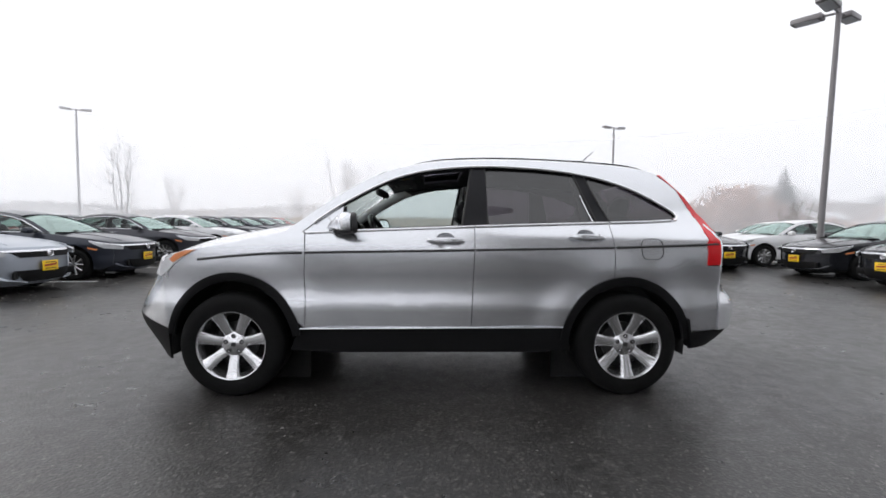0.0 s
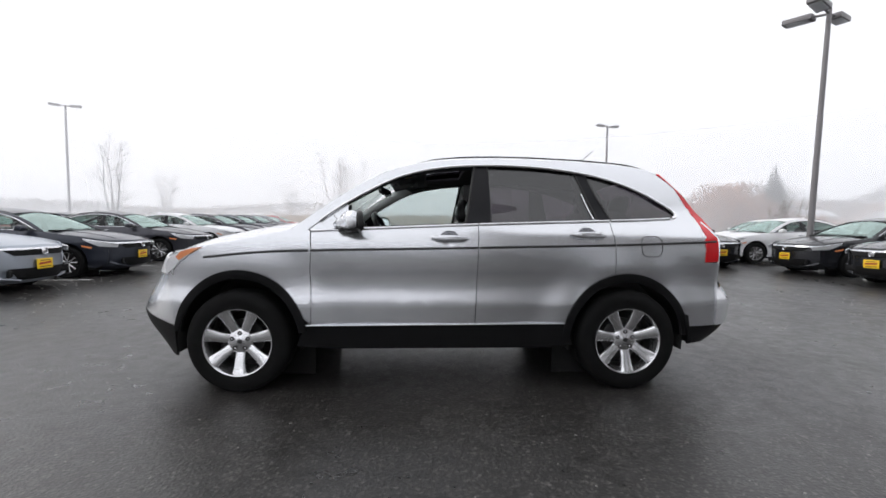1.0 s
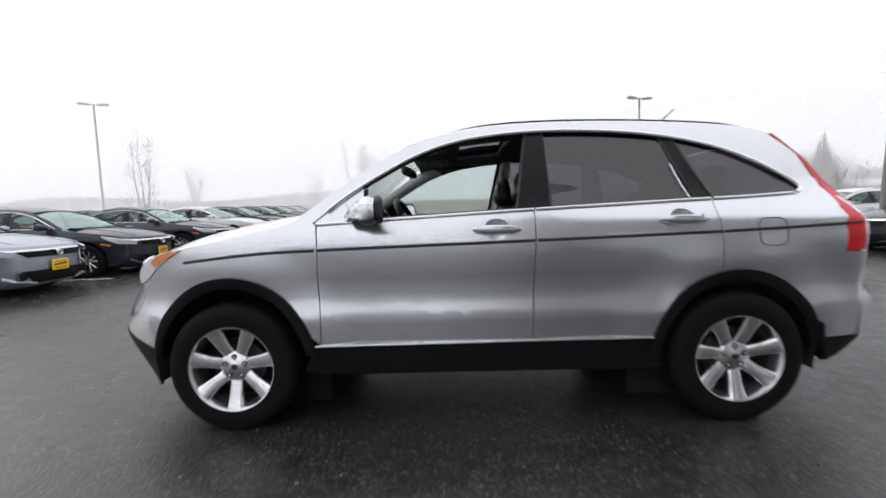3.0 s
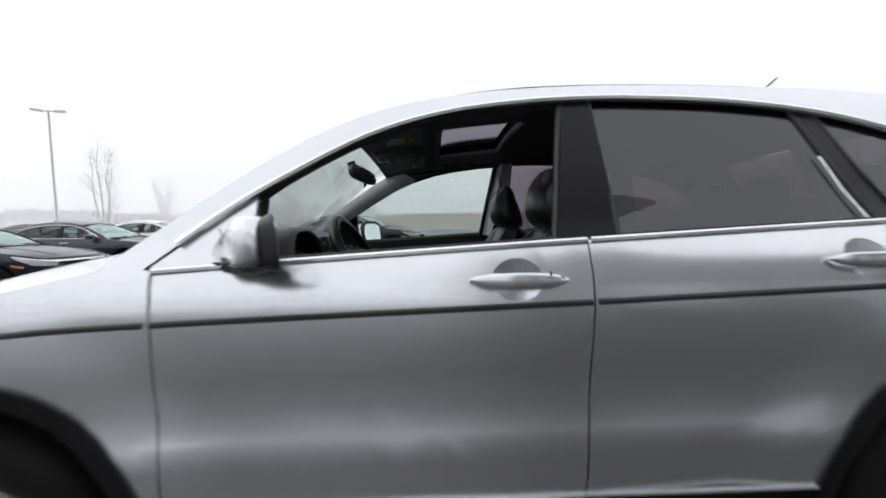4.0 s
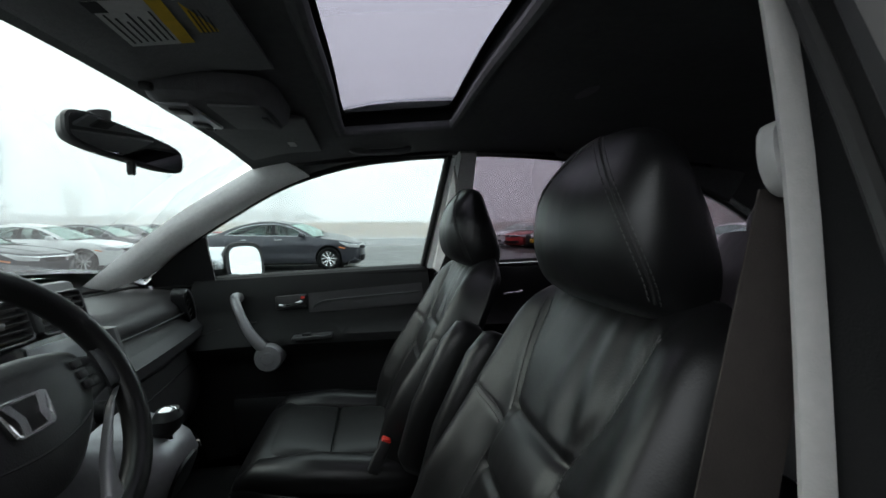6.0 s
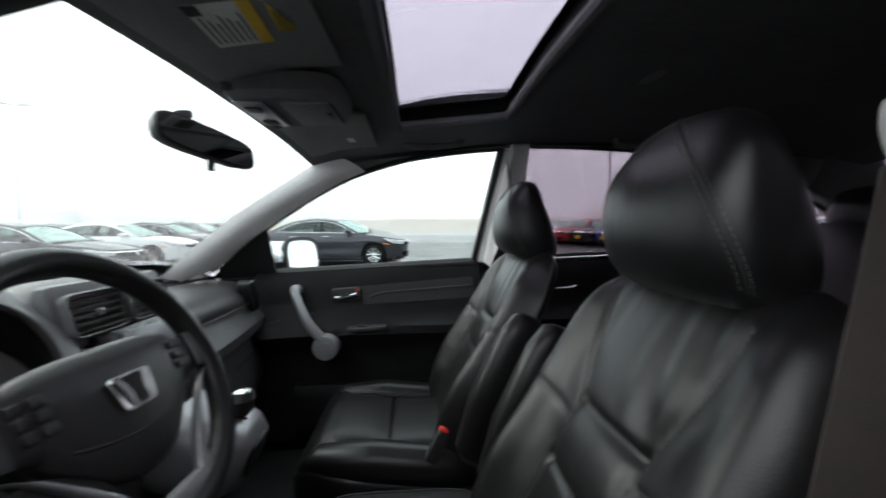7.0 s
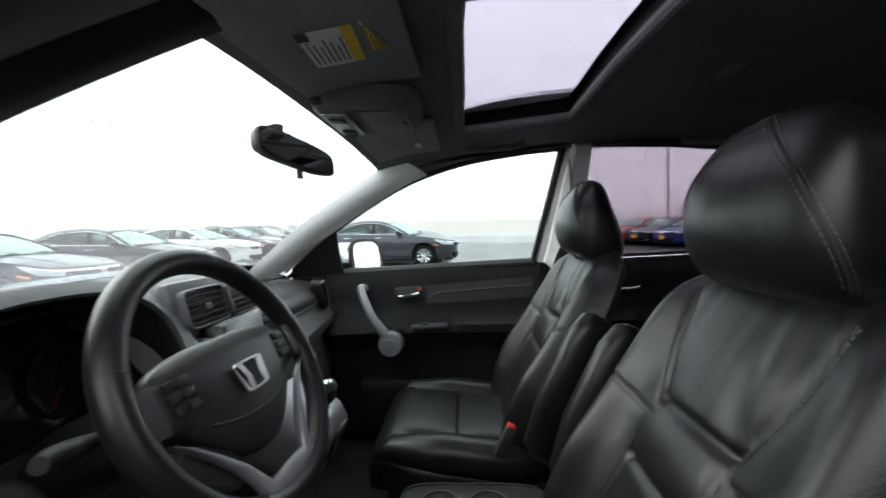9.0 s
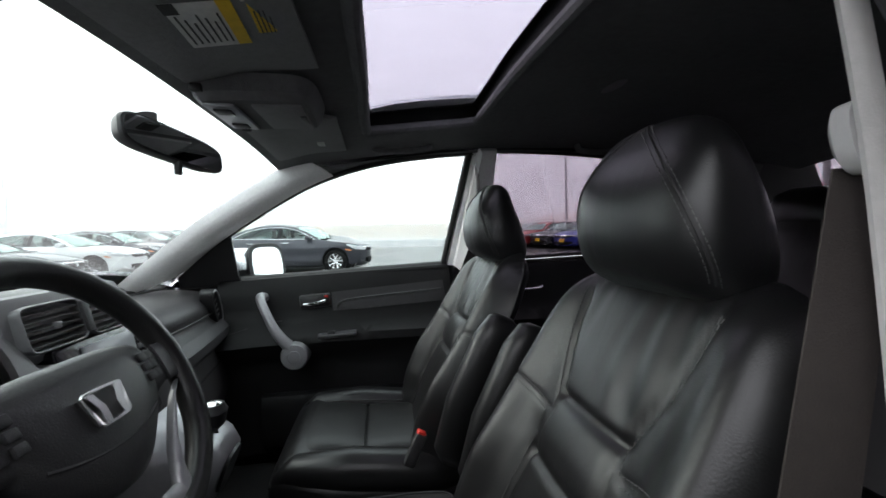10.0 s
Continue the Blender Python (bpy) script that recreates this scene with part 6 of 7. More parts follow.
def dashes(pts, length=0.0055, gap=0.0025, r=0.0009):
    """A row of short thread stitches along a line."""
    line = resample(pts, 400)
    p = np.array(line)
    d = np.r_[0, np.cumsum(np.linalg.norm(np.diff(p, axis=0), axis=1))]
    bm = bmesh.new()
    q = 0.0
    while q + length < d[-1]:
        ends = [Vector([float(np.interp(v, d, p[:, k])) for k in range(3)]) for v in (q, q + length)]
        tube(ends, r, 4, bm=bm)
        q += length + gap
    return bm


# height on the back, rear and front faces, half width, squareness
HEADREST = [(0.540, -0.015, 0.06, 0.07, 2.4), (0.547, -0.038, 0.100, 0.115, 2.6), (0.572, -0.044, 0.127, 0.137, 2.7), (0.61, -0.034, 0.146, 0.144, 2.8), (0.65, -0.004, 0.154, 0.143, 2.8),
            (0.685, 0.030, 0.153, 0.136, 2.7), (0.708, 0.052, 0.148, 0.126, 2.6), (0.727, 0.067, 0.143, 0.113, 2.5), (0.739, 0.077, 0.138, 0.098, 2.5), (0.747, 0.088, 0.131, 0.078, 2.4), (0.751, 0.098, 0.122, 0.05, 2.2)]


def front_seat(yc, inboard, label, fwd=0.0, rise=0.0, lift=0.0, tuck=0.0):
    rec = radians(24)
    o = Vector((0.125 - fwd, yc, 0.635 + rise))
    U, F, Y = Vector((math.sin(rec), 0, math.cos(rec))), Vector((-math.cos(rec), 0, math.sin(rec))), Vector((0, 1, 0))

    def at(s, f=0.0, y=0.0):
        return o + U * s + F * f + Y * y

    def front(q, y):
        """How far the padded front stands out at height q and offset y."""
        a, w = SEAT_WIDE(q), abs(y) / SEAT_WIDE(q)
        seam = SEAT_SEAM(q)
        f = SEAT_DEEP(q) * (1 - w ** 7) + SEAT_WING(q) * math.exp(-((w - 0.79) / 0.19) ** 2)
        cross_1, cross_2 = 0.352, 0.252
        if abs(y) < seam + 0.01:
            f -= 0.007 * (math.exp(-((q - cross_1) / 0.007) ** 2) + math.exp(-((q - cross_2) / 0.007) ** 2))
            f += 0.008 * math.sin(math.pi * (q - cross_2) / 0.1) if cross_2 < q < cross_1 else 0.0
            fade = min(1, max(0, (seam - abs(y)) / 0.03)) * min(1, max(0, (q - cross_1) / 0.04))
            f += fade * 0.0036 * math.sin(120 * y + 2.5 * math.sin(11 * q + 14 * y)) * (0.5 + 0.5 * math.sin(6.0 * q + 17 * y + 1.0))
            f += 0.005 * (1 - (y / seam) ** 2)
        else:
            f -= 0.004 * math.exp(-((q - 0.318 - 0.18 * (abs(y) - 0.10)) / 0.005) ** 2) * min(1, (1 - w) / 0.1)
            f += 0.0009 * math.sin(70 * q + 30 * y) * math.sin(23 * q + 2) * (1 - w)
        return f - 0.0075 * math.exp(-((abs(y) - seam) / 0.0065) ** 2) * min(1, max(0, (0.55 - q) / 0.05))

    rings = []
    for q in list(np.linspace(-0.06, 0.54, 100)) + list(np.linspace(0.545, 0.586, 12)):
        a = SEAT_WIDE(q)
        shell = 0.055 * min(1.0, max(0.12, (0.592 - q) / 0.05)) ** 0.5
        line = [at(q, front(q, a * u), a * u) for u in np.sin(np.linspace(-1, 1, 91) * math.pi / 2 * 0.98) / math.sin(math.pi / 2 * 0.98)]
        line += [at(q, -shell * (1 - abs(u) ** 3), a * u) for u in np.linspace(0.97, -0.97, 19)]
        rings.append(line)
    seat = part("front_seat", loft(rings), LEATHER, suv, label, smooth=80)
    for s in (-1, 1):
        for d in (0.0, 0.010):
            path = [at(q, front(q, s * (SEAT_SEAM(q) + d)) + 0.0003, s * (SEAT_SEAM(q) + d)) for q in np.linspace(-0.02, 0.53, 90)]
            part("seam", tube(path, 0.0016, 5), STITCH, seat) if d == 0 else part("seam_stitching", dashes(path), THREAD, seat)
        for d in (-0.006, 0.0, 0.006):
            line = [(0.318 + d + 0.18 * (y - 0.10), y) for y in np.linspace(0.10, 0.248, 24)]
            part("bolster_stitch", dashes([at(q, front(q, s * y) + 0.0004, s * y) for q, y in line]), THREAD if d else STITCH, seat)
        part("piping", tube([at(q, 0.006, s * (SEAT_WIDE(q) + 0.0005)) for q in np.linspace(-0.03, 0.56, 24)], 0.0028, 6), STITCH, seat)
    # head restraint
    hr = []
    full = [tuple(q) for q in spline(HEADREST, 4)]
    for q, back, fore, a, e in full:
        hr.append(ring(at(q, (back + fore) / 2), Y, F, a, (fore - back) / 2, e, 36))
    rest = part("headrest", loft(hr), LEATHER, seat, "rounded leather headrest", smooth=70)
    for s in (-1, 1):
        for k in (0, 4, 9):
            line = []
            for q, back, fore, a, e in full[6:-3]:
                t = radians(16 + 70 * (q - 0.575) / 0.17 + k)
                line.append(at(q, (back + fore) / 2 + 1.006 * (fore - back) / 2 * abs(math.sin(t)) ** (2 / e), s * 1.006 * a * abs(math.cos(t)) ** (2 / e)))
            if k == 4:
                part("headrest_seam", tube(line, 0.0018, 5), STITCH, rest)
            else:
                part("headrest_stitching", dashes(line), THREAD, rest)
        part("headrest_post", tube([at(0.52, 0.0, s * 0.06), at(0.57, 0.05, s * 0.06)], 0.007, 8), CHROME, rest)
    # cushion
    cu = []
    for x, z, a, b in ((-0.345, 0.575, 0.20, 0.035), (-0.33, 0.580, 0.235, 0.062), (-0.28, 0.593, 0.252, 0.075), (-0.2, 0.565, 0.258, 0.078), (0.0, 0.545, 0.258, 0.075), (0.14, 0.535, 0.25, 0.07), (0.18, 0.53, 0.235, 0.05)):
        cu.append(ring((x, yc, z + lift), (0, 1, 0), (0.05, 0, 1), a, b, 3.6, 28))
    cushion = part("cushion", loft(cu), LEATHER, seat, smooth=70)
    for x0, x1 in ((-0.315, -0.115), (-0.105, 0.12)):
        rings = []
        for t in np.linspace(0, 1, 8):
            x = x0 + (x1 - x0) * t
            rings.append(ring((x, yc, lift + 0.648 - 0.08 * (x + 0.28) - (0.03 * max(0, -0.27 - x) / 0.05)), (0, 1, 0), (0, 0, 1), 0.155, 0.024 * math.sin(math.pi * (0.08 + 0.84 * t)) ** 0.4, 3.4, 20))
        part("cushion_panel", loft(rings), LEATHER_PANEL, cushion, smooth=70)
    for s in (-1, 1):
        rings = [ring((x, yc + s * y, z + lift), (0, 1, 0), (0, 0, 1), a, b, 2.4, 16) for x, y, z, a, b in ((-0.325, 0.205, 0.615, 0.02, 0.02), (-0.28, 0.205, 0.63, 0.042, 0.04), (-0.14, 0.21, 0.628, 0.05, 0.05), (0.05, 0.212, 0.605, 0.05, 0.05), (0.15, 0.208, 0.59, 0.03, 0.03))]
        part("cushion_bolster", loft(rings), LEATHER, cushion, smooth=70)
        part("seam", tube([(x, yc + s * 0.163, z + lift) for x, z in ((-0.30, 0.650), (-0.2, 0.656), (0.0, 0.640), (0.12, 0.62))], 0.0022, 5), STITCH, cushion)
    part("front_piping", tube([(-0.335, yc + y, lift + 0.612 - 0.1 * y * y) for y in np.linspace(-0.22, 0.22, 9)], 0.003, 5), STITCH, cushion)
    part("seat_base", box((-0.08, yc, 0.43), (0.46, 0.44, 0.12), 0.02), BLACK_PLASTIC, seat)
    # fold-up armrest, buckle
    rings = [ring(at(q, 0.02 + 0.02 * math.sin(q * 5), inboard * 0.305), Y, F, a, b, 3, 16) for q, a, b in ((0.06, 0.02, 0.03), (0.08, 0.03, 0.05), (0.2, 0.032, 0.058), (0.36, 0.03, 0.05), (0.41, 0.024, 0.036), (0.42, 0.012, 0.018))]
    arm = part("armrest", loft(rings), LEATHER, seat, "armrest folded up beside the seat back", smooth=70)
    part("seam", tube([at(q, 0.075, inboard * 0.305) for q in (0.1, 0.2, 0.3, 0.36)], 0.002, 5), STITCH, arm)
    bk = part("buckle", box((0.012, yc + inboard * 0.255, 0.685 + lift - tuck), (0.028, 0.022, 0.085), 0.005, (0, 25, 0)), BLACK_PLASTIC, seat)
    part("buckle_button", box((0.027, yc + inboard * 0.255, 0.722 + lift - tuck), (0.022, 0.02, 0.012), 0.003, (0, 25, 0)), RED_BUTTON, bk, "red release button")
    return seat


front_seat(-0.36, 1, "black leather driver seat with worn soft creases", lift=-0.01, tuck=0.06)
front_seat(0.36, -1, "black leather passenger seat", 0.035, lift=0.03)

# tray with cup holders between the seats
TRAY = 0.617
tray = part("centre_tray", loft([ring((-0.07, 0.0, z), (1, 0, 0), (0, 1, 0), a, b, 5, 28) for z, a, b in ((0.40, 0.17, 0.085), (TRAY - 0.017, 0.175, 0.092), (TRAY, 0.17, 0.088))], True, True), DASH, suv, "centre tray with two cup holders")
for x in (-0.145, -0.035):
    part("cup_ring", tube([(x + 0.044 * math.cos(t), 0.01 + 0.044 * math.sin(t), TRAY + 0.003) for t in np.linspace(0, 6.283, 25)[:-1]], 0.004, 6, closed=True), DASH_GREY, tray)
    # Flat dark disc colours the shade of a cup hole onto the tray.
    part("cup_shade_disc", spin([(TRAY + 0.0015, 0.0), (TRAY + 0.002, 0.041)], (x, 0.01, 0), "z", 24), CARPET, tray)
part("tray_edge", tube([Vector(q) + Vector((0, 0, 0.002)) for q in ring((-0.07, 0, TRAY), (1, 0, 0), (0, 1, 0), 0.167, 0.085, 5, 28)], 0.003, 6, closed=True), DASH_GREY, tray)

# belts on the centre pillars
for side in (-1, 1):
    anchor = part("belt_guide", loft([ring((0.316, side * (0.607 - 0.008 * k), 1.300), (1, 0, 0), (0, 0.2, 1), a, b, 2.6, 16) for k, a, b in ((-1, 0.020, 0.031), (1, 0.018, 0.029), (2, 0.010, 0.018))]), BELT_GREY, suv, "pale grey belt guide")
    web = []
    for t in np.linspace(0, 1, 10):
        q = Vector((0.332, side * 0.602, 1.278)).lerp(Vector((0.085, side * 0.705, 0.62)), t)
        web.append([q + Vector((0.028, 0.004 * side, 0)), q + Vector((-0.028, -0.006 * side, 0)), q + Vector((-0.028, -0.0075 * side, 0)), q + Vector((0.028, 0.0025 * side, 0))])
    part("belt_webbing", loft(web), BELT, anchor, "brown-grey seat belt", smooth=0)

# rear bench
bench = part("rear_bench", loft([ring((1.02 + 0.4 * s, 0, 0.62 + 0.58 * s), (0, 1, 0), (-0.82, 0, 0.57), 0.66 - 0.04 * s, 0.075, 4, 30) for s in (0, 0.05, 0.5, 0.9, 1.0)]), LEATHER, suv, "black leather rear bench", smooth=70)
part("bench_cushion", loft([ring((x, 0, 0.56), (0, 1, 0), (0, 0, 1), 0.66, b, 4, 30) for x, b in ((0.52, 0.05), (0.56, 0.08), (0.9, 0.08), (1.05, 0.06))]), LEATHER, bench, smooth=70)
for y in (-0.4, 0.0, 0.4):
    part("rear_headrest", loft([ring((1.43 + 0.2 * (z - 1.2), y, z), (0, 1, 0), (1, 0, 0), a, b, 2.6, 20) for z, a, b in ((1.19, 0.08, 0.03), (1.21, 0.12, 0.05), (1.28, 0.13, 0.055), (1.34, 0.11, 0.045), (1.36, 0.06, 0.02))]), LEATHER, bench, smooth=70)

# ---- parked saloons ----
s_flank = curve1([(0.12, 0.78), (0.22, 0.85), (0.36, 0.875), (0.50, 0.872), (0.62, 0.885), (0.72, 0.89), (0.82, 0.872), (0.90, 0.84), (0.96, 0.80), (1.05, 0.755), (1.20, 0.675), (1.34, 0.575), (1.42, 0.48)], 0.02)
s_plan = curve1([(-4.75, 0.78), (-4.5, 0.88), (-4.1, 0.955), (-3.4, 1.0), (-1.3, 1.0), (-0.8, 0.985), (-0.45, 0.93), (-0.22, 0.84), (-0.05, 0.72), (0.05, 0.6)], 0.05)
s_upper = curve1([(-4.75, 0.25), (-3.9, 0.16), (-3.0, 0.02), (-2.0, 0.0), (0.05, 0.0)], 0.15)
s_step = curve1([(0, 0), (0.93, 0), (1.08, 1), (1.6, 1)], 0.03)


def saloon_y(x, z):
    return s_flank(z) * s_plan(x) * (1 - s_upper(x) * s_step(z))


TYRE_R = 0.325
S_AXLES = (-0.93, -3.63)
S_TOP = spline([(-0.27, 0.775), (-0.65, 0.848), (-1.05, 0.895), (-1.40, 0.945), (-1.60, 0.958), (-2.5, 0.975), (-3.4, 1.0), (-3.95, 1.02), (-4.35, 1.0), (-4.58, 0.955)], 4)
S_WIN = spline([(-1.50, 0.965), (-1.75, 1.10), (-2.02, 1.225), (-2.35, 1.305), (-2.75, 1.325), (-3.15, 1.285), (-3.5, 1.19), (-3.78, 1.06), (-3.82, 1.025)], 5)
S_ROOF = spline([(-1.36, 0.965), (-1.70, 1.15), (-2.0, 1.275), (-2.3, 1.345), (-2.75, 1.375), (-3.2, 1.335), (-3.65, 1.215), (-4.05, 1.06), (-4.25, 1.015)], 5)
PAINTS = {}


def saloon_wheel(x, side, parent):
    c = (x, side * 0.775, TYRE_R - 0.01)
    tyre = [(-0.09, 0.215), (-0.105, 0.25), (-0.10, 0.30), (-0.07, TYRE_R), (0.07, TYRE_R), (0.10, 0.30), (0.105, 0.25), (0.09, 0.215)]
    bm = spin([(side * h, r) for h, r in tyre], c, "y", 36)
    for v in bm.verts:
        v.co.z = max(v.co.z, 0.0)
    wheel = part("wheel", bm, RUBBER, parent)
    rim = spin([(side * 0.085, 0.222), (side * 0.075, 0.205), (side * -0.02, 0.195), (side * -0.02, 0.0)], c, "y", 36)
    part("rim", rim, STEEL_DARK, wheel)
    bm = bmesh.new()
    loft([ring(Vector(c) + Vector((0, side * o, 0)), (1, 0, 0), (0, 0, 1), r, r, 2, 24) for o, r in ((0.05, 0.06), (0.062, 0.05), (0.064, 0.02))], True, True, bm)
    for k in range(5):
        for d in (-9, 9):
            a = radians(90 + 72 * k + d)
            b = radians(90 + 72 * k + d * 1.9)
            p0 = Vector((c[0] + 0.045 * math.cos(a), c[1] + side * 0.055, c[2] + 0.045 * math.sin(a)))
            p1 = Vector((c[0] + 0.215 * math.cos(b), c[1] + side * 0.075, c[2] + 0.215 * math.sin(b)))
            w = Vector((-math.sin(a), 0, math.cos(a)))
            loft([ring(p0, w, (0, 1, 0), 0.014, 0.012, 3, 8), ring(p1, w, (0, 1, 0), 0.017, 0.012, 3, 8)], True, True, bm)
    loft([ring(Vector(c) + Vector((0, side * o, 0)), (1, 0, 0), (0, 0, 1), r, r, 2, 36) for o, r in ((0.075, 0.207), (0.088, 0.212), (0.088, 0.222), (0.07, 0.224))], True, False, bm)
    part("spokes", bm, ALLOY, wheel, "bright alloy spokes")


def saloon(colour, label, m, plate=True, chrome=True, size=1.05):
    """A modern fastback saloon, nose at the origin, heading along +x."""
    PAINT = colour
    car = thing("saloon", label, "car", "parked saloons", m @ Matrix.Scale(size, 4))
    for side in (-1, 1):
        flank_poly = S_TOP + [(-4.64, 0.80), (-4.64, 0.55), (-4.55, 0.30), (-4.25, 0.22)] + arch((S_AXLES[1], TYRE_R), 196, -16, 0.375, 0.39, 16) + [(-3.2, 0.19), (-1.35, 0.19)]
        flank_poly += arch((S_AXLES[0], TYRE_R), 196, -16, 0.375, 0.39, 16) + [(-0.42, 0.20), (-0.24, 0.30), (-0.21, 0.48), (-0.23, 0.70)]
        bm, nm = panel(flank_poly, side, saloon_y, 0.14, 0.02)
        wall = part("flank", bm, PAINT, car, normals=nm)
        for x0, x1, x2 in ((-1.42, -1.40, -1.43), (-2.50, -2.47, -2.45), (-3.42, -3.40, -3.55)):
            part("door_joint", tube(on_car([(x0, 0.955), (x1, 0.6), (x2, 0.24)], side, 0.001), 0.006, 5), SEAL, wall)
        for x in (-2.32, -3.28):
            part("door_handle", box((x, side * (saloon_y(x, 0.87) + 0.012), 0.87), (0.2, 0.03, 0.03), 0.01), CHROME if chrome else PAINT, wall)
        part("sill", tube(on_car([(-1.33, 0.2), (-3.22, 0.2)], side, -0.01), 0.03, 8), CLADDING, car)
        for ax in S_AXLES:
            well = arch((ax, TYRE_R), 190, -10, 0.37, 0.385, 14)
            part("wheel_well", loft([[(x, side * (saloon_y(x, 0.5) - 0.01), z) for x, z in well], [(x, side * 0.5, z) for x, z in well]], False, False), CARPET, car)
            part("well_back", box((ax, side * 0.5, 0.36), (0.74, 0.02, 0.66)), CARPET, car)
            saloon_wheel(ax, side, car)
        # glass house
        pane = [(-1.56, 0.972)] + [(x, z) for x, z in S_WIN if z > 1.0] + [(-3.80, 1.02), (-3.4, 1.008), (-2.5, 0.985)]
        bm, nm = panel(pane, side, saloon_y, 0.14, 0, off=-0.012)
        no_shadow(part("side_pane", bm, CLEAR, car, normals=nm))
        post = [(-2.44, 0.985), (-2.56, 0.987), (-2.54, 1.318), (-2.46, 1.315)]
        bm, nm = panel(post, side, saloon_y, 0.2, 0.02, off=-0.006)
        part("door_post", bm, PILLAR_BLACK, car, normals=nm)
        a = resample(on_car(S_WIN, side), 40)
        b = resample(on_car(S_ROOF, side), 40)
        part("roof_side", strip(a, b, 3, 0.01, (0, side, 0.5)), PAINT, car, smooth=60)
        part("window_trim", tube(on_car(S_WIN, side, 0.004), 0.011, 6), CHROME, car)
        part("belt_trim", tube(on_car([(-1.52, 0.968), (-2.5, 0.984), (-3.4, 1.006), (-3.82, 1.022)], side, 0.006), 0.010, 6), CHROME if chrome else SEAL, car)
        mir = part("door_mirror", loft([ring((-1.66, side * y, 1.01), (1, 0, 0), (0, 0, 1), a_, b_, 2.8, 14) for y, a_, b_ in ((0.83, 0.03, 0.03), (0.88, 0.07, 0.055), (0.96, 0.075, 0.065), (1.02, 0.055, 0.05), (1.03, 0.02, 0.02))]), PAINT, car)
        part("mirror_glass", box((-1.735, side * 0.945, 1.01), (0.01, 0.13, 0.09), 0.004), MIRROR, mir)
        # lamps
        bm, nm = panel([(-0.06, 0.695), (-0.30, 0.742), (-0.62, 0.800), (-0.60, 0.770), (-0.36, 0.645), (-0.08, 0.625)], side, saloon_y, 0.1, 0.02, off=0.006)
        lamp = part("headlight", bm, HEAD_GLASS, car, "clear wrap-round headlight", normals=nm)
        part("light_bar", tube(on_car([(-0.08, 0.699), (-0.32, 0.744), (-0.62, 0.798)], side, 0.010), 0.012, 6), CHROME, lamp)
        bm, nm = panel([(-0.46, 0.63), (-0.64, 0.67), (-0.64, 0.635), (-0.48, 0.60)], side, saloon_y, 0.1, 0.01, off=0.005)
        part("side_marker", bm, AMBER, car, "amber side marker", normals=nm)
        bm, nm = panel([(-4.66, 0.92), (-4.40, 0.95), (-4.28, 0.90), (-4.42, 0.80), (-4.66, 0.78)], side, saloon_y, 0.1, 0.02, off=0.006)
        part("tail_lamp", bm, RED_LENS, car, "red tail lamp", normals=nm)
        # lower corner blade
        part("corner_blade", loft([ring(q, (0, side, 0.2), (0, -0.2 * side, 1), a_, b_, 3, 10) for q, a_, b_ in (((-0.04, side * 0.42, 0.225), 0.08, 0.015), ((-0.11, side * 0.58, 0.255), 0.05, 0.022), ((-0.21, side * 0.68, 0.31), 0.025, 0.03))]), PAINT, car)
    mids = curve1([(-1.42, 0.985), (-1.1, 0.955), (-0.7, 0.912), (-0.35, 0.850), (-0.12, 0.785), (0.0, 0.745)], 0.04)
    edge_z = curve1([(-1.6, 0.958), (-1.40, 0.945), (-1.05, 0.895), (-0.65, 0.848), (-0.30, 0.780), (-0.1, 0.735), (0.0, 0.715)], 0.02)

    def lid(u, v):
        z0 = edge_z(u)
        return (u - 0.16 * v * v * max(0, min(1, (u + 0.7) / 0.6)), v * saloon_y(u - 0.12, z0), z0 + (mids(u) - z0) * (1 - abs(v) ** 2.5))

    part("bonnet", grid(lid, list(np.linspace(-1.42, -0.03, 14)), list(np.linspace(-1, 1, 17))), PAINT, car, smooth=60)
    for s in (-1, 1):
        part("bonnet_crease", tube([(Vector(lid(u, s * 0.55)) + Vector((0, 0, 0.002))) for u in np.linspace(-1.35, -0.2, 8)], 0.006, 5), PAINT, car)
    nose_x = curve1([(0.15, -0.12), (0.24, -0.02), (0.38, 0.0), (0.5, 0.005), (0.6, 0.005), (0.70, -0.005), (0.76, -0.03), (0.80, -0.07)], 0.02)

    def face(z, v):
        return (nose_x(z) - 0.30 * abs(v) ** 3.0, v * saloon_y(-0.26, z), z)

    part("front_bumper", grid(face, list(np.linspace(0.16, 0.765, 14)), list(np.linspace(-1, 1, 25))), PAINT, car, smooth=60)

    def patch(z0, z1, w0, w1, off):
        return thicken(grid(lambda z, v: tuple(Vector(face(z, v * (w0 + (w1 - w0) * (z - z0) / (z1 - z0)))) + Vector((off, 0, 0))), list(np.linspace(z0, z1, 5)), list(np.linspace(-1, 1, 15))), 0.01)

    part("upper_grille", patch(0.60, 0.690, 0.60, 0.74, 0.012), CLADDING, car)
    part("grille_bar", patch(0.692, 0.720, 0.88, 0.92, 0.022), CHROME, car, "wide chrome grille bar")
    part("lower_grille", patch(0.22, 0.40, 0.52, 0.70, 0.012), CLADDING, car)
    part("emblem", box((0.032, 0, 0.655), (0.012, 0.12, 0.095), 0.02), CHROME, car)
    for v in (-0.66, 0.66):
        p = face(0.32, v)
        part("fog_recess", box((p[0] + 0.01, p[1], 0.33), (0.04, 0.24, 0.12), 0.02, (0, 0, -25 if v > 0 else 25)), CLADDING, car)
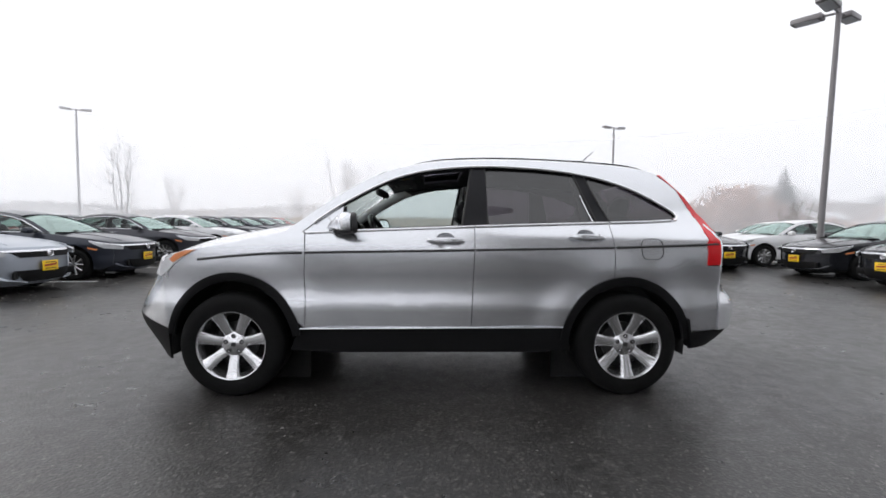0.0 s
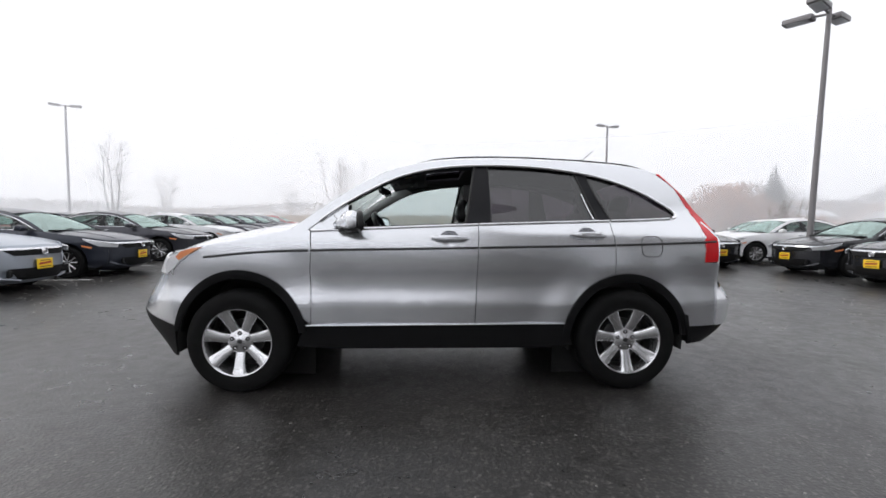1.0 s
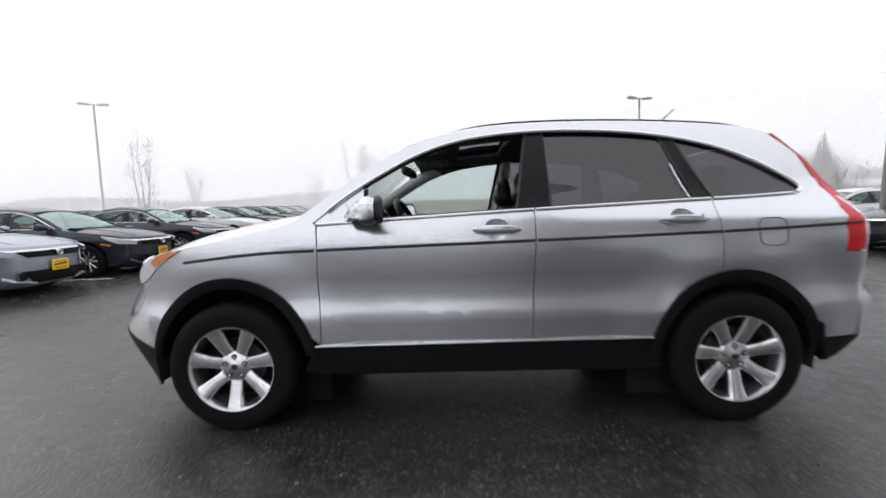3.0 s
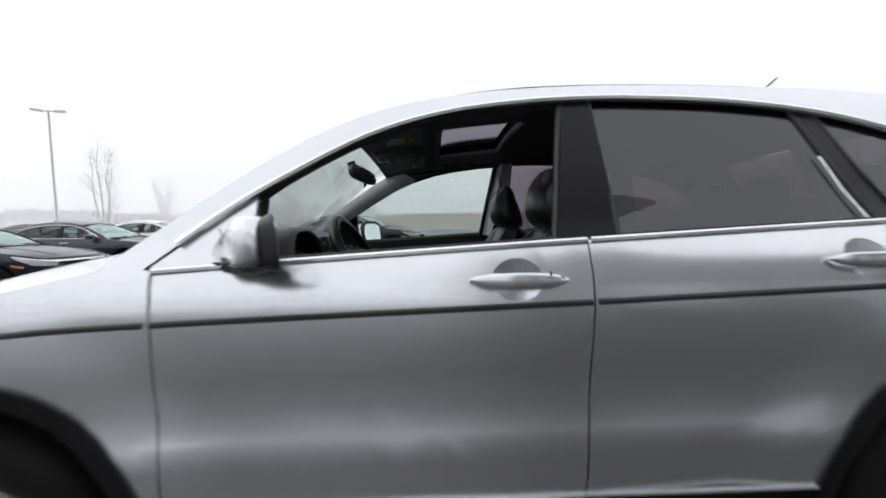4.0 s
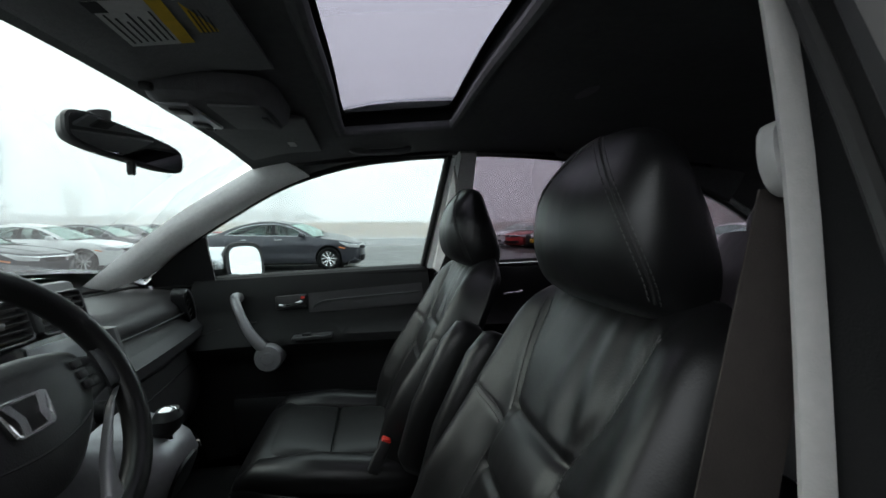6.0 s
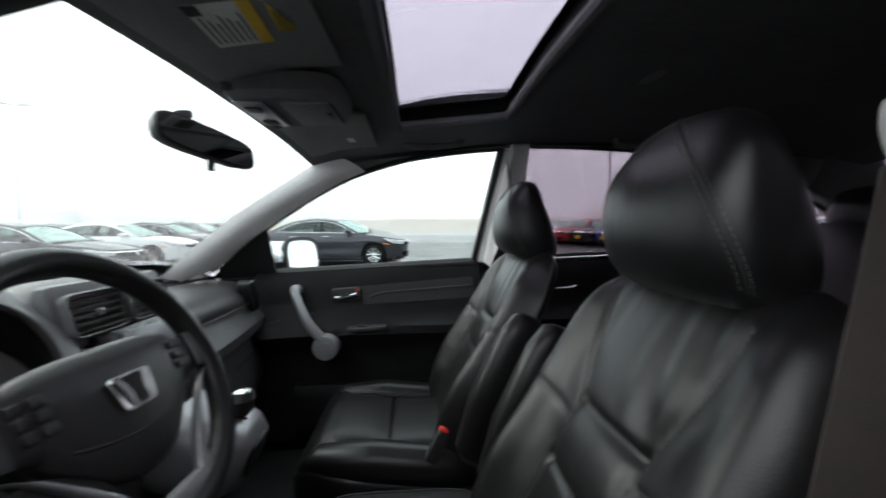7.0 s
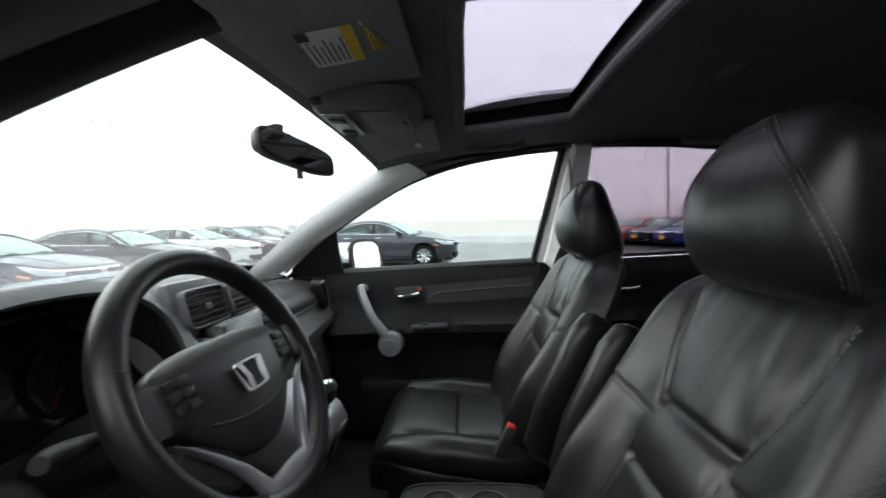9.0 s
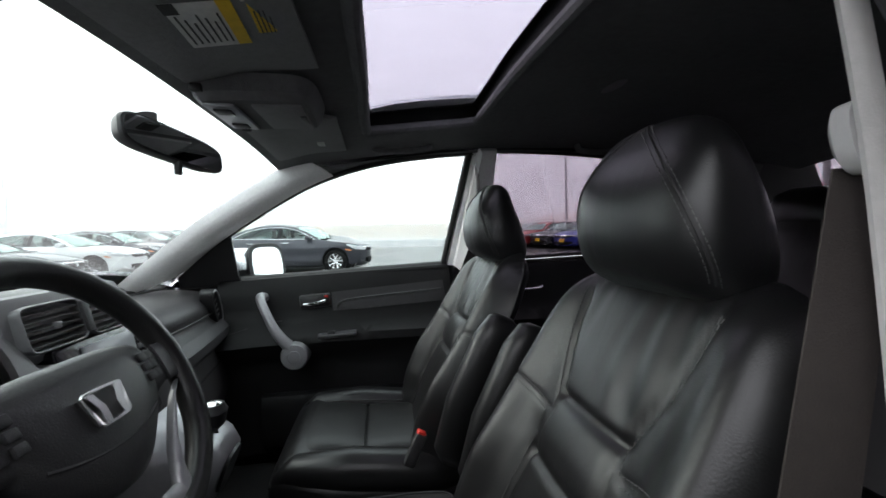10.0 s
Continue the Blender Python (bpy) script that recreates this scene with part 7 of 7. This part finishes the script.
    if plate:
        sign = part("plate", box((0.035, 0, 0.455), (0.012, 0.31, 0.165), 0.006), SIGN_YELLOW, car, "yellow dealer plate")
        part("plate_bar", box((0.0425, 0, 0.462), (0.002, 0.24, 0.035), turn=(4, 0, 0)), material("plate_red", (0.35, 0.04, 0.02), 0.5, vary=0), sign)
        part("plate_bar", box((0.0425, 0, 0.505), (0.002, 0.2, 0.012)), INK, sign)
        part("plate_bar", box((0.0425, 0, 0.405), (0.002, 0.22, 0.012)), INK, sign)
    # roof and screens
    rz = curve1(sorted(S_ROOF), 0.03)
    rf = grid(lambda u, v: (u, v * saloon_y(u, rz(u)), rz(u) + 0.045 * (1 - abs(v) ** 2.2)), list(np.linspace(-3.25, -2.05, 12)), list(np.linspace(-1, 1, 13)))
    part("roof", thicken(rf, -0.015), PAINT, car, smooth=60)
    part("roof_fin", loft([ring((-3.0 - 0.06 * k, 0, 1.39 + 0.03 * k), (1, 0, 0), (0, 1, 0), 0.07 - 0.02 * k, 0.02 - 0.006 * k, 2.2, 12) for k in (0, 1, 2)]), PAINT, car)

    def pane_grid(x0, z0, x1, z1, bow):
        def fn(t, v):
            x, z = x0 + (x1 - x0) * t, z0 + (z1 - z0) * t + 0.05 * math.sin(math.pi * t)
            zz = min(max(z - 0.03, 0.96), 1.36)
            return (x - bow * v * v, v * saloon_y(x - bow * v * v, zz) * 0.985, z - 0.045 * v * v)
        return grid(fn, list(np.linspace(0, 1, 9)), list(np.linspace(-1, 1, 15)))

    no_shadow(part("windscreen", pane_grid(-1.22, 0.985, -2.07, 1.345, 0.14), SKY_SHEEN, car))
    no_shadow(part("rear_screen", pane_grid(-4.15, 1.07, -3.23, 1.385, -0.05), SKY_SHEEN, car))
    part("boot_lid", grid(lambda u, v: (u, v * saloon_y(u, 0.99), 1.0 + 0.07 * (1 - abs(v) ** 2.4) - 0.12 * max(0, -4.35 - u)), list(np.linspace(-4.64, -4.02, 6)), list(np.linspace(-1, 1, 13))), PAINT, car, smooth=60)
    part("rear_bumper", grid(lambda z, v: (-4.66 + 0.22 * abs(v) ** 4 - 0.04 * math.sin(z * 3), v * saloon_y(-4.45, z), z), list(np.linspace(0.2, 0.97, 10)), list(np.linspace(-1, 1, 17))), PAINT, car, smooth=60)
    part("cowl", box((-1.27, 0, 0.965), (0.16, 1.4, 0.02), 0.005), CLADDING, car)
    part("dashboard", box((-1.62, 0, 0.90), (0.5, 1.35, 0.12), 0.04), DASH, car)
    part("floor_pan", box((-2.5, 0, 0.2), (4.0, 1.4, 0.1), 0.02), CARPET, car)
    for y in (-0.37, 0.37):
        st = part("seat", loft([ring((-2.45 - 0.3 * t, y, 0.5 + 0.6 * t), (0, 1, 0), (1, 0, 0.4), 0.24 - 0.05 * t, 0.07, 3, 14) for t in (0, 0.1, 0.8, 1.0)]), DASH, car)
        part("headrest", loft([ring((-2.76, y, z), (0, 1, 0), (1, 0, 0), a_, 0.05, 2.6, 12) for z, a_ in ((1.12, 0.06), (1.15, 0.12), (1.22, 0.12), (1.25, 0.07))]), DASH, st)
    part("rear_seat", box((-3.45, 0, 0.75), (0.3, 1.2, 0.6), 0.08, (0, -20, 0)), DASH, car)
    for y in (-0.4, 0.15):
        part("wiper", tube([(-1.25, y, 0.995), (-1.27, y + 0.5, 1.0)], 0.008, 5), BLACK_PLASTIC, car)
    return car


def on_car(pts, side, off=0.0):
    return [(x, side * (saloon_y(x, z) + off), z) for x, z in pts]


def stand(x, y, heading):
    return pose(x, y, ground_z(x, y), 0, 0, heading)


C_SILVER = paint("pale_blue_silver", (0.40, 0.43, 0.48), 0.7, 0.35)
C_NAVY = paint("dark_blue_grey", (0.028, 0.032, 0.045), 0.4, 0.3)
C_GREY = paint("dark_grey", (0.045, 0.045, 0.055), 0.5, 0.3)
C_WHITE = paint("white_paint", (0.75, 0.75, 0.76), 0.0, 0.35)
C_BLACK = paint("black_paint", (0.015, 0.016, 0.02), 0.2, 0.25)
C_RED = paint("red_paint", (0.35, 0.02, 0.02), 0.3, 0.3)
C_BLUE = paint("blue_paint", (0.02, 0.03, 0.22), 0.4, 0.3)

LEFT = 4


def bay(k):
    """The k-th bay of the long row."""
    y = 6.45 + 3.85 * min(k, 2) + 3.3 * max(k - 2, 0)
    return stand(-6.75 - 0.12 * (y - 6.45), y, LEFT)


pale = saloon(C_SILVER, "pale blue-silver saloon with yellow dealer plate", stand(-6.7, 3.85, LEFT))
navy = saloon(C_NAVY, "dark navy saloon with chrome window line", bay(0))
grey = saloon(C_GREY, "dark grey saloon parked on wet asphalt", bay(1), plate=False)
white = saloon(C_WHITE, "white saloon in the parked row", bay(2), plate=False)
red = saloon(C_RED, "red saloon at the far end of the row", bay(7), plate=False)
black = saloon(C_BLACK, "black saloon with wide chrome grille bar", stand(9.55, 7.1, 178), chrome=False)
blue = saloon(C_BLUE, "bright blue saloon with yellow dealer plate", stand(9.66, 20.3, 205), chrome=False)
for k, ob in ((3, grey), (4, navy), (5, grey), (6, grey)):
    copy_thing(ob, bay(k))
for ob, x, y, h in ((grey, -0.32, 12.95, -4), (navy, -0.68, 15.8, -4), (grey, -1.0, 18.7, -4),
                    (black, 8.35, 7.9, -88), (white, 9.7, 10.4, 178), (black, 9.2, 4.6, 178),
                    (navy, -13.4, 9, LEFT), (red, -13.9, 12.4, LEFT), (white, -13.4, 6.2, LEFT), (navy, -15.2, 18, LEFT), (grey, -15.6, 22, LEFT),
                    (white, 7.5, 24.9, 205), (red, 8.1, 23.3, 205), (black, 8.9, 21.8, 205), (white, 12.4, 13.8, 190)):
    copy_thing(ob, stand(x, y, h))
